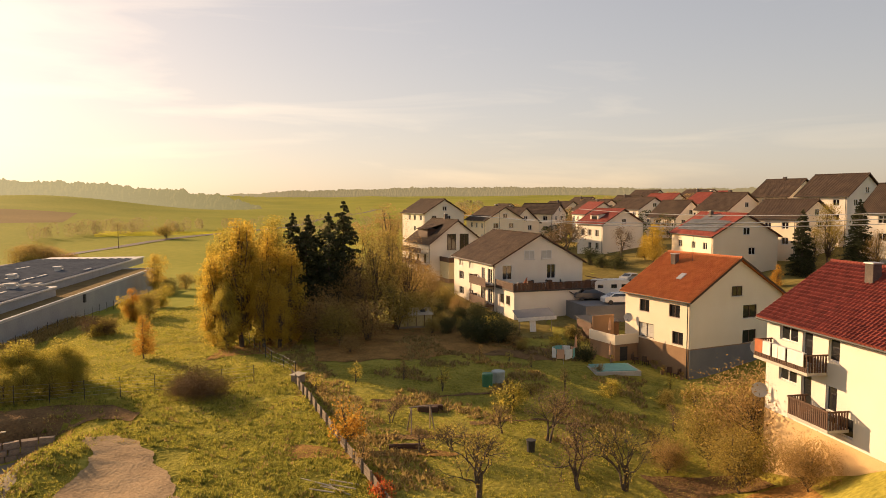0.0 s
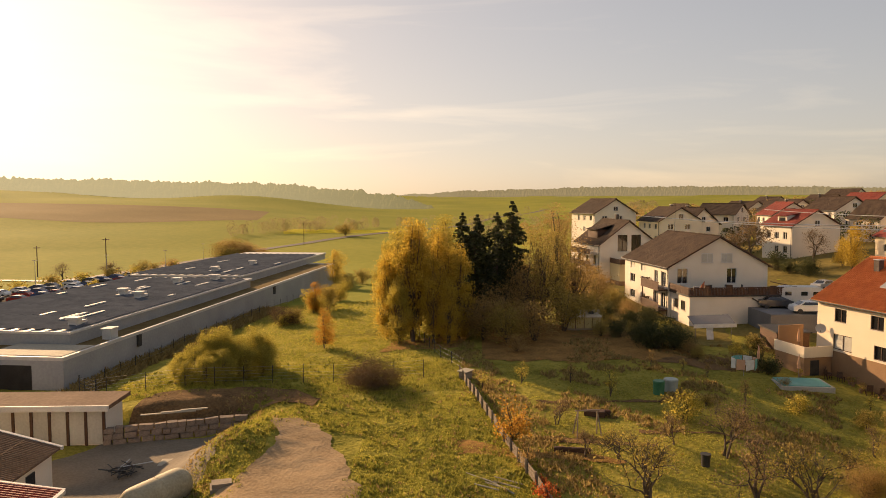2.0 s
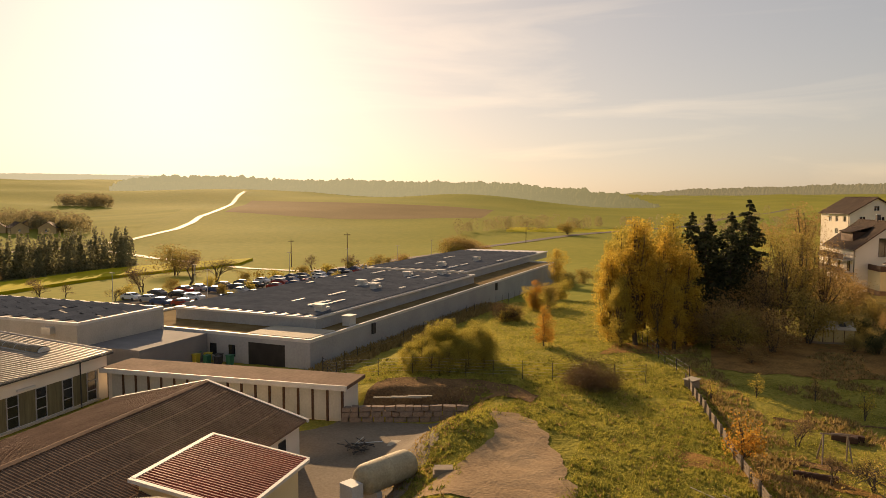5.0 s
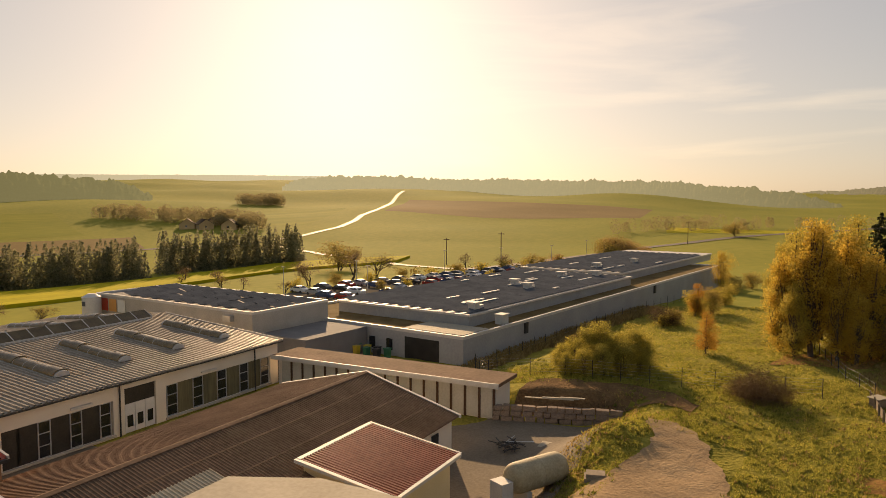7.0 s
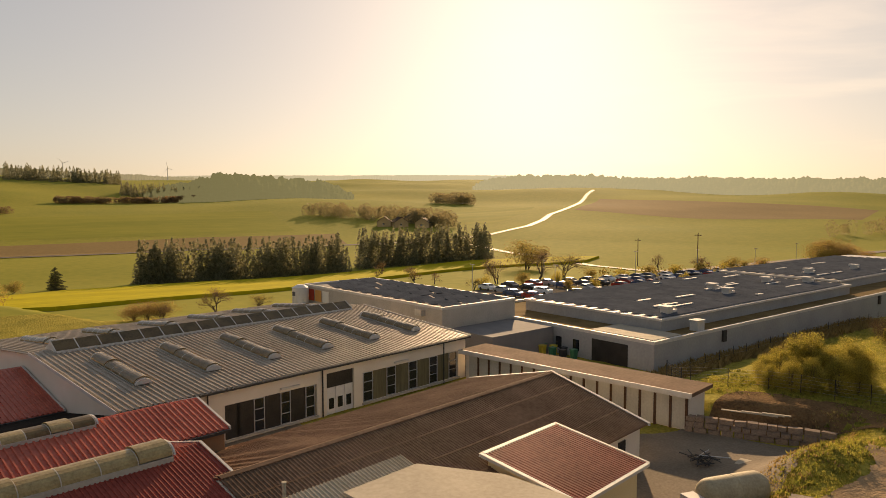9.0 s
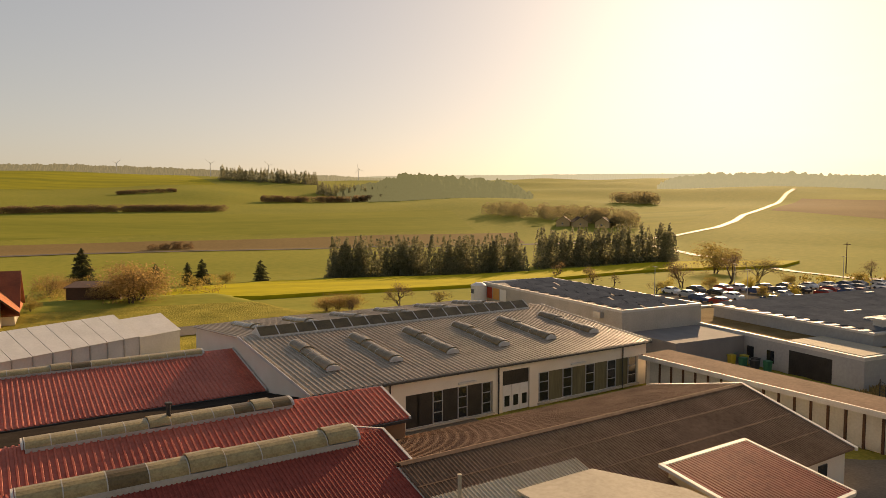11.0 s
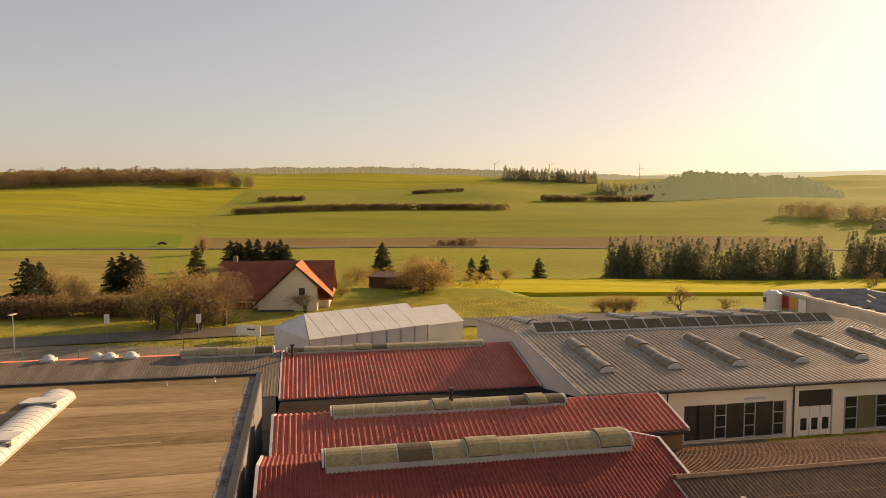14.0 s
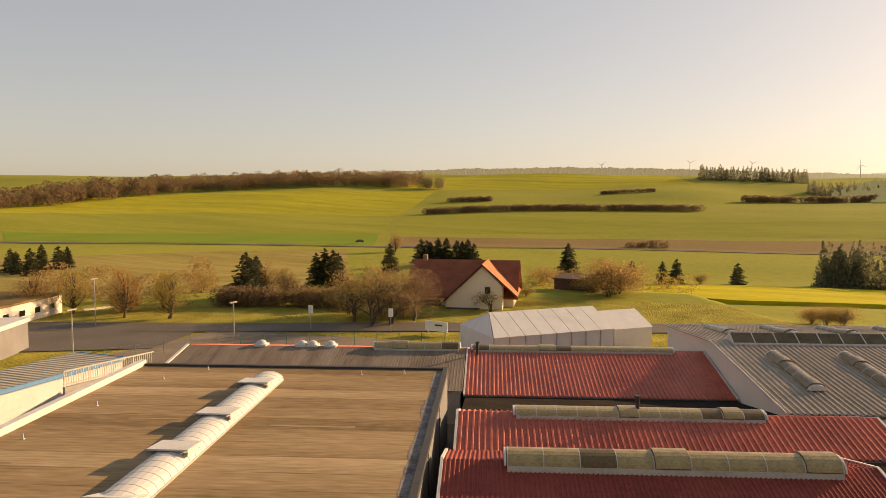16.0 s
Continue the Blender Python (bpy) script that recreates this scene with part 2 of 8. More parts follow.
def glassmat(name, col, rough=0.08):
    m = bpy.data.materials.new(name)
    m.use_nodes = True
    b = m.node_tree.nodes["Principled BSDF"]
    b.inputs["Base Color"].default_value = (*col, 1)
    b.inputs["Roughness"].default_value = rough
    b.inputs["Specular IOR Level"].default_value = 0.8
    return m


M_GLASS = glassmat("dark_window_glass", (0.02, 0.02, 0.022))
M_SHUT = mat("pale_roller_shutter", (0.5, 0.48, 0.42), (0.6, 0.57, 0.5), 2.0, 0.6, 0.1, 8, wave=("Z", 0.06, 0.02))


# ---- small mesh helpers ----
def mesh(name, verts, faces, material, mats=None, idx=None, smooth=False):
    me = bpy.data.meshes.new(name)
    me.from_pydata([tuple(v) for v in verts], [], [tuple(f) for f in faces])
    for m in (mats or [material]):
        me.materials.append(m)
    if idx is not None:
        me.polygons.foreach_set("material_index", idx)
    if smooth:
        me.polygons.foreach_set("use_smooth", [True] * len(me.polygons))
    me.update()
    return me


class Geo:
    """Collects verts and faces of one mesh."""

    def __init__(self):
        self.v, self.f = [], []

    def add(self, vs, fs):
        k = len(self.v)
        self.v += [tuple(v) for v in vs]
        self.f += [tuple(i + k for i in f) for f in fs]
        return self

    def box(self, x0, y0, z0, x1, y1, z1):
        vs = [(x0, y0, z0), (x1, y0, z0), (x1, y1, z0), (x0, y1, z0), (x0, y0, z1), (x1, y0, z1), (x1, y1, z1), (x0, y1, z1)]
        return self.add(vs, [(0, 3, 2, 1), (4, 5, 6, 7), (0, 1, 5, 4), (1, 2, 6, 5), (2, 3, 7, 6), (3, 0, 4, 7)])

    def slab(self, corners, thick):
        """A four-cornered plate, its top at the corners, thick straight down."""
        top = [Vector(c) for c in corners]
        bot = [c - Vector((0, 0, thick)) for c in top]
        return self.add(top + bot, [(0, 1, 2, 3), (7, 6, 5, 4), (0, 4, 5, 1), (1, 5, 6, 2), (2, 6, 7, 3), (3, 7, 4, 0)])

    def tube(self, a, b, ra, rb, n=8, caps=True):
        a, b = Vector(a), Vector(b)
        q = (b - a).to_track_quat("Z", "Y")
        vs = []
        for p, r in ((a, ra), (b, rb)):
            vs += [p + q @ Vector((r * math.cos(6.28319 * i / n), r * math.sin(6.28319 * i / n), 0)) for i in range(n)]
        fs = [(i, (i + 1) % n, n + (i + 1) % n, n + i) for i in range(n)]
        if caps:
            fs += [tuple(range(n - 1, -1, -1)), tuple(range(n, 2 * n))]
        return self.add(vs, fs)

    def mesh(self, name, material, smooth=False):
        return mesh(name, self.v, self.f, material, smooth=smooth)


def thing(name, m, label, category, group="", kind=""):
    ob = new(name)
    ob.empty_display_size = 0.3
    ob.matrix_world = m
    return tagged(ob, label, category, group, kind)


def part(name, geo, material, parent, label="", smooth=False):
    me = geo if isinstance(geo, bpy.types.Mesh) else geo.mesh(name, material, smooth)
    ob = new(name, me)
    ob.parent = parent
    if label:
        tagged(ob, label)
    return ob


def solo(name, geo, material, m, label, category, group="", kind="", smooth=False):
    me = geo if isinstance(geo, bpy.types.Mesh) else geo.mesh(name, material, smooth)
    ob = new(name, me)
    ob.matrix_world = m
    return tagged(ob, label, category, group, kind)


def frame_at(x, y, z, dx, dy):
    """A pose whose local x points along (dx, dy)."""
    return pose(x, y, z, 0, 0, math.degrees(math.atan2(dy, dx)))


def smooth01(x):
    x = min(1.0, max(0.0, x))
    return x * x * (3 - 2 * x)


# ---- the lie of the land ----
HEAD = [-60, -40, -20, -5, 15, 32, 50, 75, 95, 112, 145]
DIST = [0, 60, 95, 150, 250, 370, 600, 900, 1500, 3000]
RISE = [
    [6.5, 7, 9, 14, 18, 20, 22, 28, 34, 40], [6.5, 6.5, 7.5, 11.5, 17, 20, 22, 26, 32, 40], [0.6, -0.7, 1.6, 7.5, 13, 15, 17, 20, 26, 38],
    [1.5, 1.2, 1.6, 4, 8, 9, 11, 13, 20, 36], [1.6, 1.6, 1.2, 0, -3, -4, -3, 2, 14, 34], [1.9, 1.9, 0.4, -2, -5, -5, 3, 22, 50, 50],
    [0, 0, 0, -2, -6, -5, 5, 26, 52, 60], [0, 0, -1, -4, -9, -7, 8, 27, 50, 70], [0, 0, -1, -4, -9, -7, 12, 42, 40, 95],
    [0, 0, -1, -4, -8, -6, 12, 44, 58, 80], [0, 0, -0.5, -3, -6, -4, 10, 38, 50, 80]]


def ground(x, y):
    r = math.hypot(x, y)
    a = math.degrees(math.atan2(-x, y))
    if a < -110:
        a += 360
    a = min(max(a, HEAD[0]), HEAD[-1])
    i = max(k for k in range(len(HEAD) - 1) if HEAD[k] <= a)
    ta = smooth01((a - HEAD[i]) / (HEAD[i + 1] - HEAD[i]))
    rr = min(r, DIST[-1])
    j = max(k for k in range(len(DIST) - 1) if DIST[k] <= rr)
    tr = (rr - DIST[j]) / (DIST[j + 1] - DIST[j])
    z = [(RISE[k][j] * (1 - tr) + RISE[k][j + 1] * tr) for k in (i, i + 1)]
    z = z[0] * (1 - ta) + z[1] * ta
    s = smooth01((r - 6) / 22)
    z = 0.8 * (1 - s) + z * s
    if r > 120:
        z += noise.noise((x / 160, y / 160, 3.1)) * min(6.0, (r - 120) / 90)
    # the lower works yard, with a bank up to the meadow
    if r < 140:
        s = (x + 24.0) * 0.93 + (y - 47.0) * 0.30      # across the yard's edge towards the meadow
        b = (y - 52.0) * 0.88 + (x + 24.0) * -0.40      # across the stone wall's line
        w = min(1.0, max(smooth01((s + 5.5) / 6), smooth01((b - 0.1) / 2.2)))
        market = smooth01(((x + 50.0) * 0.99 + (y - 56.0) * 0.13) / 9)
        z *= w * max(market, smooth01((r - 100) / 40))
        z += 2.0 * math.exp(-(((x + 24.2) / 3.0) ** 2 + ((y - 42.0) / 4.4) ** 2)) * (1 - 0.4 * w)
        z += (noise.noise((x / 3.5, y / 3.5, 0.4)) * 0.14 + noise.noise((x / 1.1, y / 1.1, 2.4)) * 0.07) * w
    return z


def polar_ground():
    heads = [a for a in np.arange(-50, 160.01, 0.6)] + [a for a in np.arange(165, 306, 5.0)]
    dists = [0.5, 6, 12, 18] + [22 * 1.0145 ** k for k in range(378)]
    vs, fs = [], []
    n = len(heads)
    for r in dists:
        for a in heads:
            x, y = -r * math.sin(radians(a)), r * math.cos(radians(a))
            vs.append((x, y, ground(x, y)))
    for k in range(len(dists) - 1):
        for i in range(n):
            p, q = k * n + i, k * n + (i + 1) % n
            fs.append((p, q, q + n, p + n))
    vs.append((0, 0, ground(0.01, 0.01)))
    fs += [(len(vs) - 1, (i + 1) % n, i) for i in range(n)]
    idx = []
    for f in fs:
        x, y = vs[f[0]][0], vs[f[0]][1]
        r = math.hypot(x, y)
        a = math.degrees(math.atan2(-x, y))
        i = 0
        if r > 125:
            i = 1
        elif (x + 14.6) * 21.6 + (y - 69.0) * 8.7 > 0 and -70 < a < 22:
            i = 2
        idx.append(i)
    me = mesh("ground", vs, fs, None, mats=[M_GRASS, M_LAND, M_LAWN], idx=idx, smooth=True)
    return tagged(new("ground", me), "rough autumn meadow and rolling grassland", "ground", kind="structure")


polar_ground()


def drape(name, left, right, material, label, category, dz=0.05, n=24, m=6, kind="structure", ragged=0.0, skirt=False):
    """A sheet between two polylines, laid on the ground; ragged: how far its edges wander; skirt: the edge of a standing crop, down to the soil."""
    def wander(p, s):
        return 0.7 * noise.noise((p.x * 0.3, p.y * 0.3, s)) + 0.35 * noise.noise((p.x * 0.9, p.y * 0.9, s)) + 0.07 * noise.noise((p.x * 3.3, p.y * 3.3, s))

    def along(line, t):
        k = min(int(t * (len(line) - 1)), len(line) - 2)
        s = t * (len(line) - 1) - k
        return Vector(line[k]) * (1 - s) + Vector(line[k + 1]) * s
    vs, fs = [], []
    for i in range(n + 1):
        a, b = along(left, i / n), along(right, i / n)
        if ragged:
            w = (b - a).normalized() * ragged
            a, b = a + w * wander(a, 1.7), b + w * wander(b, 5.2)
        for j in range(m + 1):
            p = a.lerp(b, j / m)
            vs.append((p.x, p.y, ground(p.x, p.y) + dz))
    for i in range(n):
        for j in range(m):
            k = i * (m + 1) + j
            fs.append((k, k + 1, k + m + 2, k + m + 1))
    if skirt:
        rim = [i * (m + 1) for i in range(n + 1)] + [n * (m + 1) + j for j in range(1, m + 1)]
        rim = [j for j in range(m, 0, -1)] + rim
        base = len(vs)
        vs += [(vs[k][0], vs[k][1], vs[k][2] - dz - 0.3) for k in rim]
        fs += [(rim[i], rim[i + 1], base + i + 1, base + i) for i in range(len(rim) - 1)]
    ob = new(name, mesh(name, vs, fs, material, smooth=not skirt))
    return tagged(ob, label, category, kind=kind)


def polar(head, dist):
    return (-dist * math.sin(radians(head)), dist * math.cos(radians(head)))

# ---- the works: halls along one grid, u along the ridges, v away ----
E1, E2 = Vector((-0.271, 0.962)), Vector((-0.962, -0.271))
GRID = Matrix(((E1.x, E2.x, 0, 0), (E1.y, E2.y, 0, 0), (0, 0, 1, 0), (0, 0, 0, 1)))  # local x = u, y = v


def ribbed(u0, u1, v0, z0, v1, z1, pitch=0.35, depth=0.05, thick=0.08):
    """A profiled roof sheet whose ribs run from v0 to v1."""
    g = Geo()
    n = max(2, int((u1 - u0) / pitch))
    vs, fs = [], []
    for i in range(n):
        a = u0 + (u1 - u0) * i / n
        w = (u1 - u0) / n
        for s, h in ((0, 0), (0.55, 0), (0.65, depth), (0.9, depth)):
            vs += [(a + w * s, v0, z0 + h), (a + w * s, v1, z1 + h)]
    vs += [(u1, v0, z0), (u1, v1, z1)]
    m = len(vs) // 2
    fs = [(2 * i, 2 * i + 2, 2 * i + 3, 2 * i + 1) for i in range(m - 1)]
    k = len(vs)
    vs += [(u0, v0, z0 - thick), (u1, v0, z0 - thick), (u1, v1, z1 - thick), (u0, v1, z1 - thick)]
    fs += [(k + 3, k + 2, k + 1, k), (0, k, k + 3, 1), (2 * m - 2, 2 * m - 1, k + 2, k + 1),
           (0, 2 * m - 2, k + 1, k), (1, k + 3, k + 2, 2 * m - 1)]
    return g.add(vs, fs)


def gable_walls(u0, u1, v0, v1, ze0, ze1, vr, zr, z=0.0):
    g = Geo()
    vs = []
    for u in (u0, u1):
        vs += [(u, v0, z), (u, v0, ze0), (u, vr, zr), (u, v1, ze1), (u, v1, z)]
    return g.add(vs, [(4, 3, 2, 1, 0), (5, 6, 7, 8, 9), (0, 1, 6, 5), (3, 4, 9, 8), (1, 2, 7, 6), (2, 3, 8, 7)])


def barrel(length, width, height, n_bays, material, group, label, m, flaps=()):
    """A vaulted rooflight along local x: kerb, vaulted glazing bays, ribs between them; flaps: bays with a raised lid."""
    t = thing("rooflight", m, label, "rooflight", group)
    part("kerb", Geo().box(0, -width / 2 - 0.06, -0.4, length, width / 2 + 0.06, 0.02), M_CONC, t, "pale metal kerb")
    seg = 10
    bay = length / n_bays

    def arc(x0, x1, r, lift):
        g = Geo()
        vs = []
        for x in (x0, x1):
            for k in range(seg + 1):
                a = math.pi * k / seg
                vs.append((x, -math.cos(a) * width / 2 * r, 0.02 + lift + math.sin(a) * height * r))
        s = seg + 1
        fs = [(k, k + 1, s + k + 1, s + k) for k in range(seg)]
        fs += [tuple(range(s - 1, -1, -1)), tuple(range(s, 2 * s)), (0, s, 2 * s - 1, s - 1)]
        return g.add(vs, fs)
    pane = arc(0.02, bay - 0.02, 1.0, 0).mesh("pane", material)
    dim = arc(0.02, bay - 0.02, 1.0, 0).mesh("pane", M_SKYD if material is M_SKYL else material)
    rib = arc(-0.025, 0.025, 1.015, 0).mesh("rib", M_CONC)
    lid = arc(0.05, bay - 0.05, 1.07, 0.06).mesh("lid", material)
    for i in range(n_bays):
        o = part("lid" if i in flaps else "pane", lid if i in flaps else (dim if random.random() < 0.3 else pane), None, t)
        o.location.x = i * bay
        o = part("rib", rib, None, t)
        o.location.x = i * bay
    o = part("rib", rib, None, t)
    o.location.x = length
    for x in (-0.16, length + 0.06):
        part("end_cap", arc(x, x + 0.1, 0.98, 0), M_TRIM, t, "pale end cap")
    return t


def on_grid(u, v, z, turn=0.0):
    return GRID @ pose(u, v, z, 0, 0, turn)


def window(parent, x, z, w, h, depth=0.1, frame_m=None, mullions=0, bars=0, fill=None, sill=True, y=0.0):
    """A window in a wall that faces local -y: frame, pane, sill; x, z its lower left corner."""
    fm = frame_m or M_FRAME
    t = 0.07
    g = Geo()
    g.box(x, y - 0.03, z, x + t, y + depth, z + h).box(x + w - t, y - 0.03, z, x + w, y + depth, z + h)
    g.box(x + t, y - 0.028, z, x + w - t, y + depth, z + t).box(x + t, y - 0.028, z + h - t, x + w - t, y + depth, z + h)
    for k in range(mullions):
        c = x + w * (k + 1) / (mullions + 1)
        g.box(c - 0.04, y - 0.025, z + t, c + 0.04, y + depth, z + h - t)
    for k in range(bars):
        c = z + h * (k + 1) / (bars + 1)
        g.box(x + t, y - 0.022, c - 0.03, x + w - t, y + depth, c + 0.03)
    win = part("window", g, fm, parent)
    part("pane", Geo().box(x + 0.02, y + 0.02, z + 0.02, x + w - 0.02, y + 0.04, z + h - 0.02), fill or M_GLASS, win)
    if sill:
        part("sill", Geo().box(x - 0.08, y - 0.13, z - 0.07, x + w + 0.08, y + 0.02, z - 0.003), M_TRIM, win)
    return win


def wall_with_holes(length, z0, z1, holes, y=0.0, thick=0.3):
    """A wall along local x facing -y, with openings (x, z, w, h) cut through."""
    xs = sorted({0, length} | {h[0] for h in holes} | {h[0] + h[2] for h in holes})
    zs = sorted({z0, z1} | {h[1] for h in holes} | {h[1] + h[3] for h in holes})
    nx, nz = len(xs) - 1, len(zs) - 1

    def solid(i, j):
        if not (0 <= i < nx and 0 <= j < nz):
            return False
        cx, cz = (xs[i] + xs[i + 1]) / 2, (zs[j] + zs[j + 1]) / 2
        return not any(h[0] < cx < h[0] + h[2] and h[1] < cz < h[1] + h[3] for h in holes)
    vs = [(x, yy, z) for yy in (y, y + thick) for z in zs for x in xs]
    back = (nx + 1) * (nz + 1)
    fs = []
    for i in range(nx):
        for j in range(nz):
            if solid(i, j):
                a, b = j * (nx + 1) + i, j * (nx + 1) + i + 1
                c, d = b + nx + 1, a + nx + 1
                fs += [(a, b, c, d), (d + back, c + back, b + back, a + back)]
                for di, dj, p, q in ((0, -1, a, b), (1, 0, b, c), (0, 1, c, d), (-1, 0, d, a)):
                    if not solid(i + di, j + dj):
                        fs.append((q, p, p + back, q + back))
    return Geo().add(vs, fs)


# ---- glazed production hall ----
HU0, HU1, HV0, HV1 = 19.2, 53.5, 46.2, 77.5
hall = thing("production_hall", on_grid(HU0, HV0, 0), "white rendered factory hall with a grey profiled metal roof", "hall")
HL, HW, HVR = HU1 - HU0, HV1 - HV0, 15.7
hole1 = [(7.6, 0.25, 8.3, 2.6)]
hole2 = [(20.8, 0.25, 12.4, 2.6)]
door = [(16.9, 0.0, 2.9, 3.5)]
for a, b in ((0, 7.6), (7.6, 15.9), (15.9, 16.9), (16.9, 19.8), (19.8, 20.8), (20.8, 33.2), (33.2, HL)):
    part("front_wall", Geo().box(a, 0, 3.5 if a == 16.9 else (2.85 if a in (7.6, 20.8) else -0.5), b, 0.3, 4.1), M_WHITE, hall)
for a, b in ((7.6, 15.9), (20.8, 33.2)):
    part("front_wall", Geo().box(a, 0, -0.5, b, 0.3, 0.25), M_WHITE, hall)
for x in (0.0, HL - 0.3):
    vs = []
    for xx in (x, x + 0.3):
        vs += [(xx, 0.302, -2), (xx, 0.302, 4.1), (xx, HVR, 5.5), (xx, HW, 4.1), (xx, HW, -2)]
    part("gable_wall", Geo().add(vs, [(4, 3, 2, 1, 0), (5, 6, 7, 8, 9), (0, 1, 6, 5), (3, 4, 9, 8), (1, 2, 7, 6), (2, 3, 8, 7)]), M_WHITE, hall)
part("back_wall", Geo().box(0.31, HW - 0.3, -2, HL - 0.31, HW - 0.01, 4.05), M_WHITE, hall)
part("roof", ribbed(-0.3, HL + 0.3, -0.35, 4.15, HVR, 5.6, 0.42, 0.09), M_CORR_G, hall, "weathered grey profiled sheets")
part("roof", ribbed(-0.3, HL + 0.3, HVR, 5.6, HW + 0.3, 4.15, 0.42, 0.09), M_CORR_G, hall)
part("gutter", Geo().box(-0.3, -0.5, 4.0, HL + 0.3, -0.36, 4.14), M_DARK, hall)
for s in (-0.36, HL + 0.3):
    part("verge", Geo().add([(s, -0.4, 4.05), (s + 0.06, -0.4, 4.05), (s + 0.06, HVR, 5.5), (s, HVR, 5.5),
                             (s, -0.4, 4.3), (s + 0.06, -0.4, 4.3), (s + 0.06, HVR, 5.75), (s, HVR, 5.75)],
                            [(0, 3, 2, 1), (4, 5, 6, 7), (0, 1, 5, 4), (1, 2, 6, 5), (2, 3, 7, 6), (3, 0, 4, 7)]), M_TRIM, hall)
for x in (6.2, 16.4, 31.0):
    part("downpipe", Geo().tube((x, -0.12, 0), (x, -0.12, 4.0), 0.06, 0.06), M_DARK, hall)
part("inner_floor", Geo().box(0.4, 0.4, -0.1, HL - 0.4, HW - 0.4, 0.02), M_CONC, hall)
M_CURTAIN = mat("dull_green_curtain", (0.1, 0.09, 0.05), (0.2, 0.17, 0.09), 0.6, 0.8, 0.3, 6, stretch=(6, 1, 0.4))
M_BLACKP = mat("dark_infill_panel", (0.02, 0.018, 0.016), (0.045, 0.04, 0.035), 1.0, 0.4, 0.1, 8)
for k, (x, z, w, h) in enumerate(hole1 + hole2):
    n = 7 if k == 0 else 9
    cell = w / n
    for i in range(n):
        if (k == 0 and i in (2, 4, 6)) or (k == 1 and i in (0, 2, 4, 6, 8)):
            window(hall, x + i * cell + 0.1, z, cell - 0.25, h, bars=2, sill=False, y=0.08, frame_m=M_ALU)
        else:
            part("infill_panel", Geo().box(x + i * cell - 0.15, 0.12, z, x + (i + 1) * cell + 0.1, 0.18, z + h), M_BLACKP if k == 0 else M_CURTAIN, hall)
    part("sill", Geo().box(x - 0.1, -0.15, z - 0.16, x + w + 0.1, 0.1, z - 0.004), M_CONC, hall)
gate = part("folding_door", Geo().box(16.95, 0.12, 2.25, 19.75, 0.2, 3.45), M_BLACKP, hall, "white folding door under a dark panel")
for i in range(3):
    leaf = part("leaf", Geo().box(16.98 + i * 0.93, 0.08, 0.02, 17.86 + i * 0.93, 0.14, 2.24), M_FRAME, gate)
    part("pane", Geo().box(17.16 + i * 0.93, 0.06, 0.45, 17.68 + i * 0.93, 0.079, 1.35), M_GLASS, gate)
for x in (3.2, 12.4, 24.5):
    part("light_box", Geo().box(x, -0.2, 3.05, x + 1.7, -0.004, 3.2), M_TRIM, hall)
for i in range(6):
    zz = 4.15 + 1.45 * 4.6 / 16
    barrel(7.6, 1.25, 0.42, 6, M_SKYB, "hall rooflights", "dark brownish vaulted plastic rooflight on the profiled roof",
           GRID @ pose(22.6 + 5.55 * i, HV0 + 3.9, 4.62, 5.2, 0, 0) @ pose(0, 0, 0, 0, 0, 90), flaps=(0, 4))
    barrel(7.6, 1.25, 0.42, 6, M_SKYB, "hall rooflights", "dark brownish vaulted plastic rooflight on the profiled roof",
           GRID @ pose(22.6 + 5.55 * i, HV0 + 20.5, 5.18, -5.2, 0, 0) @ pose(0, 0, 0, 0, 0, 90), flaps=(1,))
# ridge monitor
mon = thing("ridge_rooflight", on_grid(HU0 + 1.3, HV0 + HVR, 5.62), "long pitched glazed ridge rooflight with metal bars", "rooflight")
part("kerb", Geo().box(0, -1.15, -0.2, 30.6, 1.15, 0.1), M_TRIM, mon)
for i in range(17):
    x = i * 1.8
    part("pane", Geo().slab([(x + 0.04, -1.1, 0.12), (x + 1.76, -1.1, 0.12), (x + 1.76, 0, 0.75), (x + 0.04, 0, 0.75)], 0.03), M_SKYD, mon)
    part("pane", Geo().slab([(x + 0.04, 0, 0.75), (x + 1.76, 0, 0.75), (x + 1.76, 1.1, 0.12), (x + 0.04, 1.1, 0.12)], 0.03), M_SKYD, mon)
for i in range(18):
    x = i * 1.8
    part("bar", Geo().slab([(x - 0.04, -1.12, 0.14), (x + 0.04, -1.12, 0.14), (x + 0.04, 0, 0.8), (x - 0.04, 0, 0.8)], 0.08), M_TRIM, mon)
for x in (0, 30.58):
    part("end_panel", Geo().add([(x, -1.1, 0.1), (x, 1.1, 0.1), (x, 0, 0.74)], [(0, 1, 2)]), M_TRIM, mon)

# ---- brown low hall in front of it ----
low = thing("low_hall", on_grid(0, 0, 0), "low workshop with a brown corrugated fibre cement roof", "hall")
part("wall", gable_walls(17.0, 44.3, 22.5, 37.8, 2.5, 2.9, 30.0, 4.65, -0.5), M_WHITE, low)
part("roof", ribbed(17.0, 44.7, 22.1, 2.55, 30.0, 4.8, 0.22, 0.05), M_CORR_B, low, "brown corrugated roof with joints")
part("roof", ribbed(17.0, 44.7, 30.0, 4.8, 38.2, 2.9, 0.22, 0.05), M_CORR_B, low)
part("ridge_cap", Geo().slab([(17, 29.75, 4.82), (44.7, 29.75, 4.82), (44.7, 30, 4.9), (17, 30, 4.9)], 0.04).slab(
    [(17, 30, 4.9), (44.7, 30, 4.9), (44.7, 30.25, 4.82), (17, 30.25, 4.82)], 0.04), M_CORR_B, low)
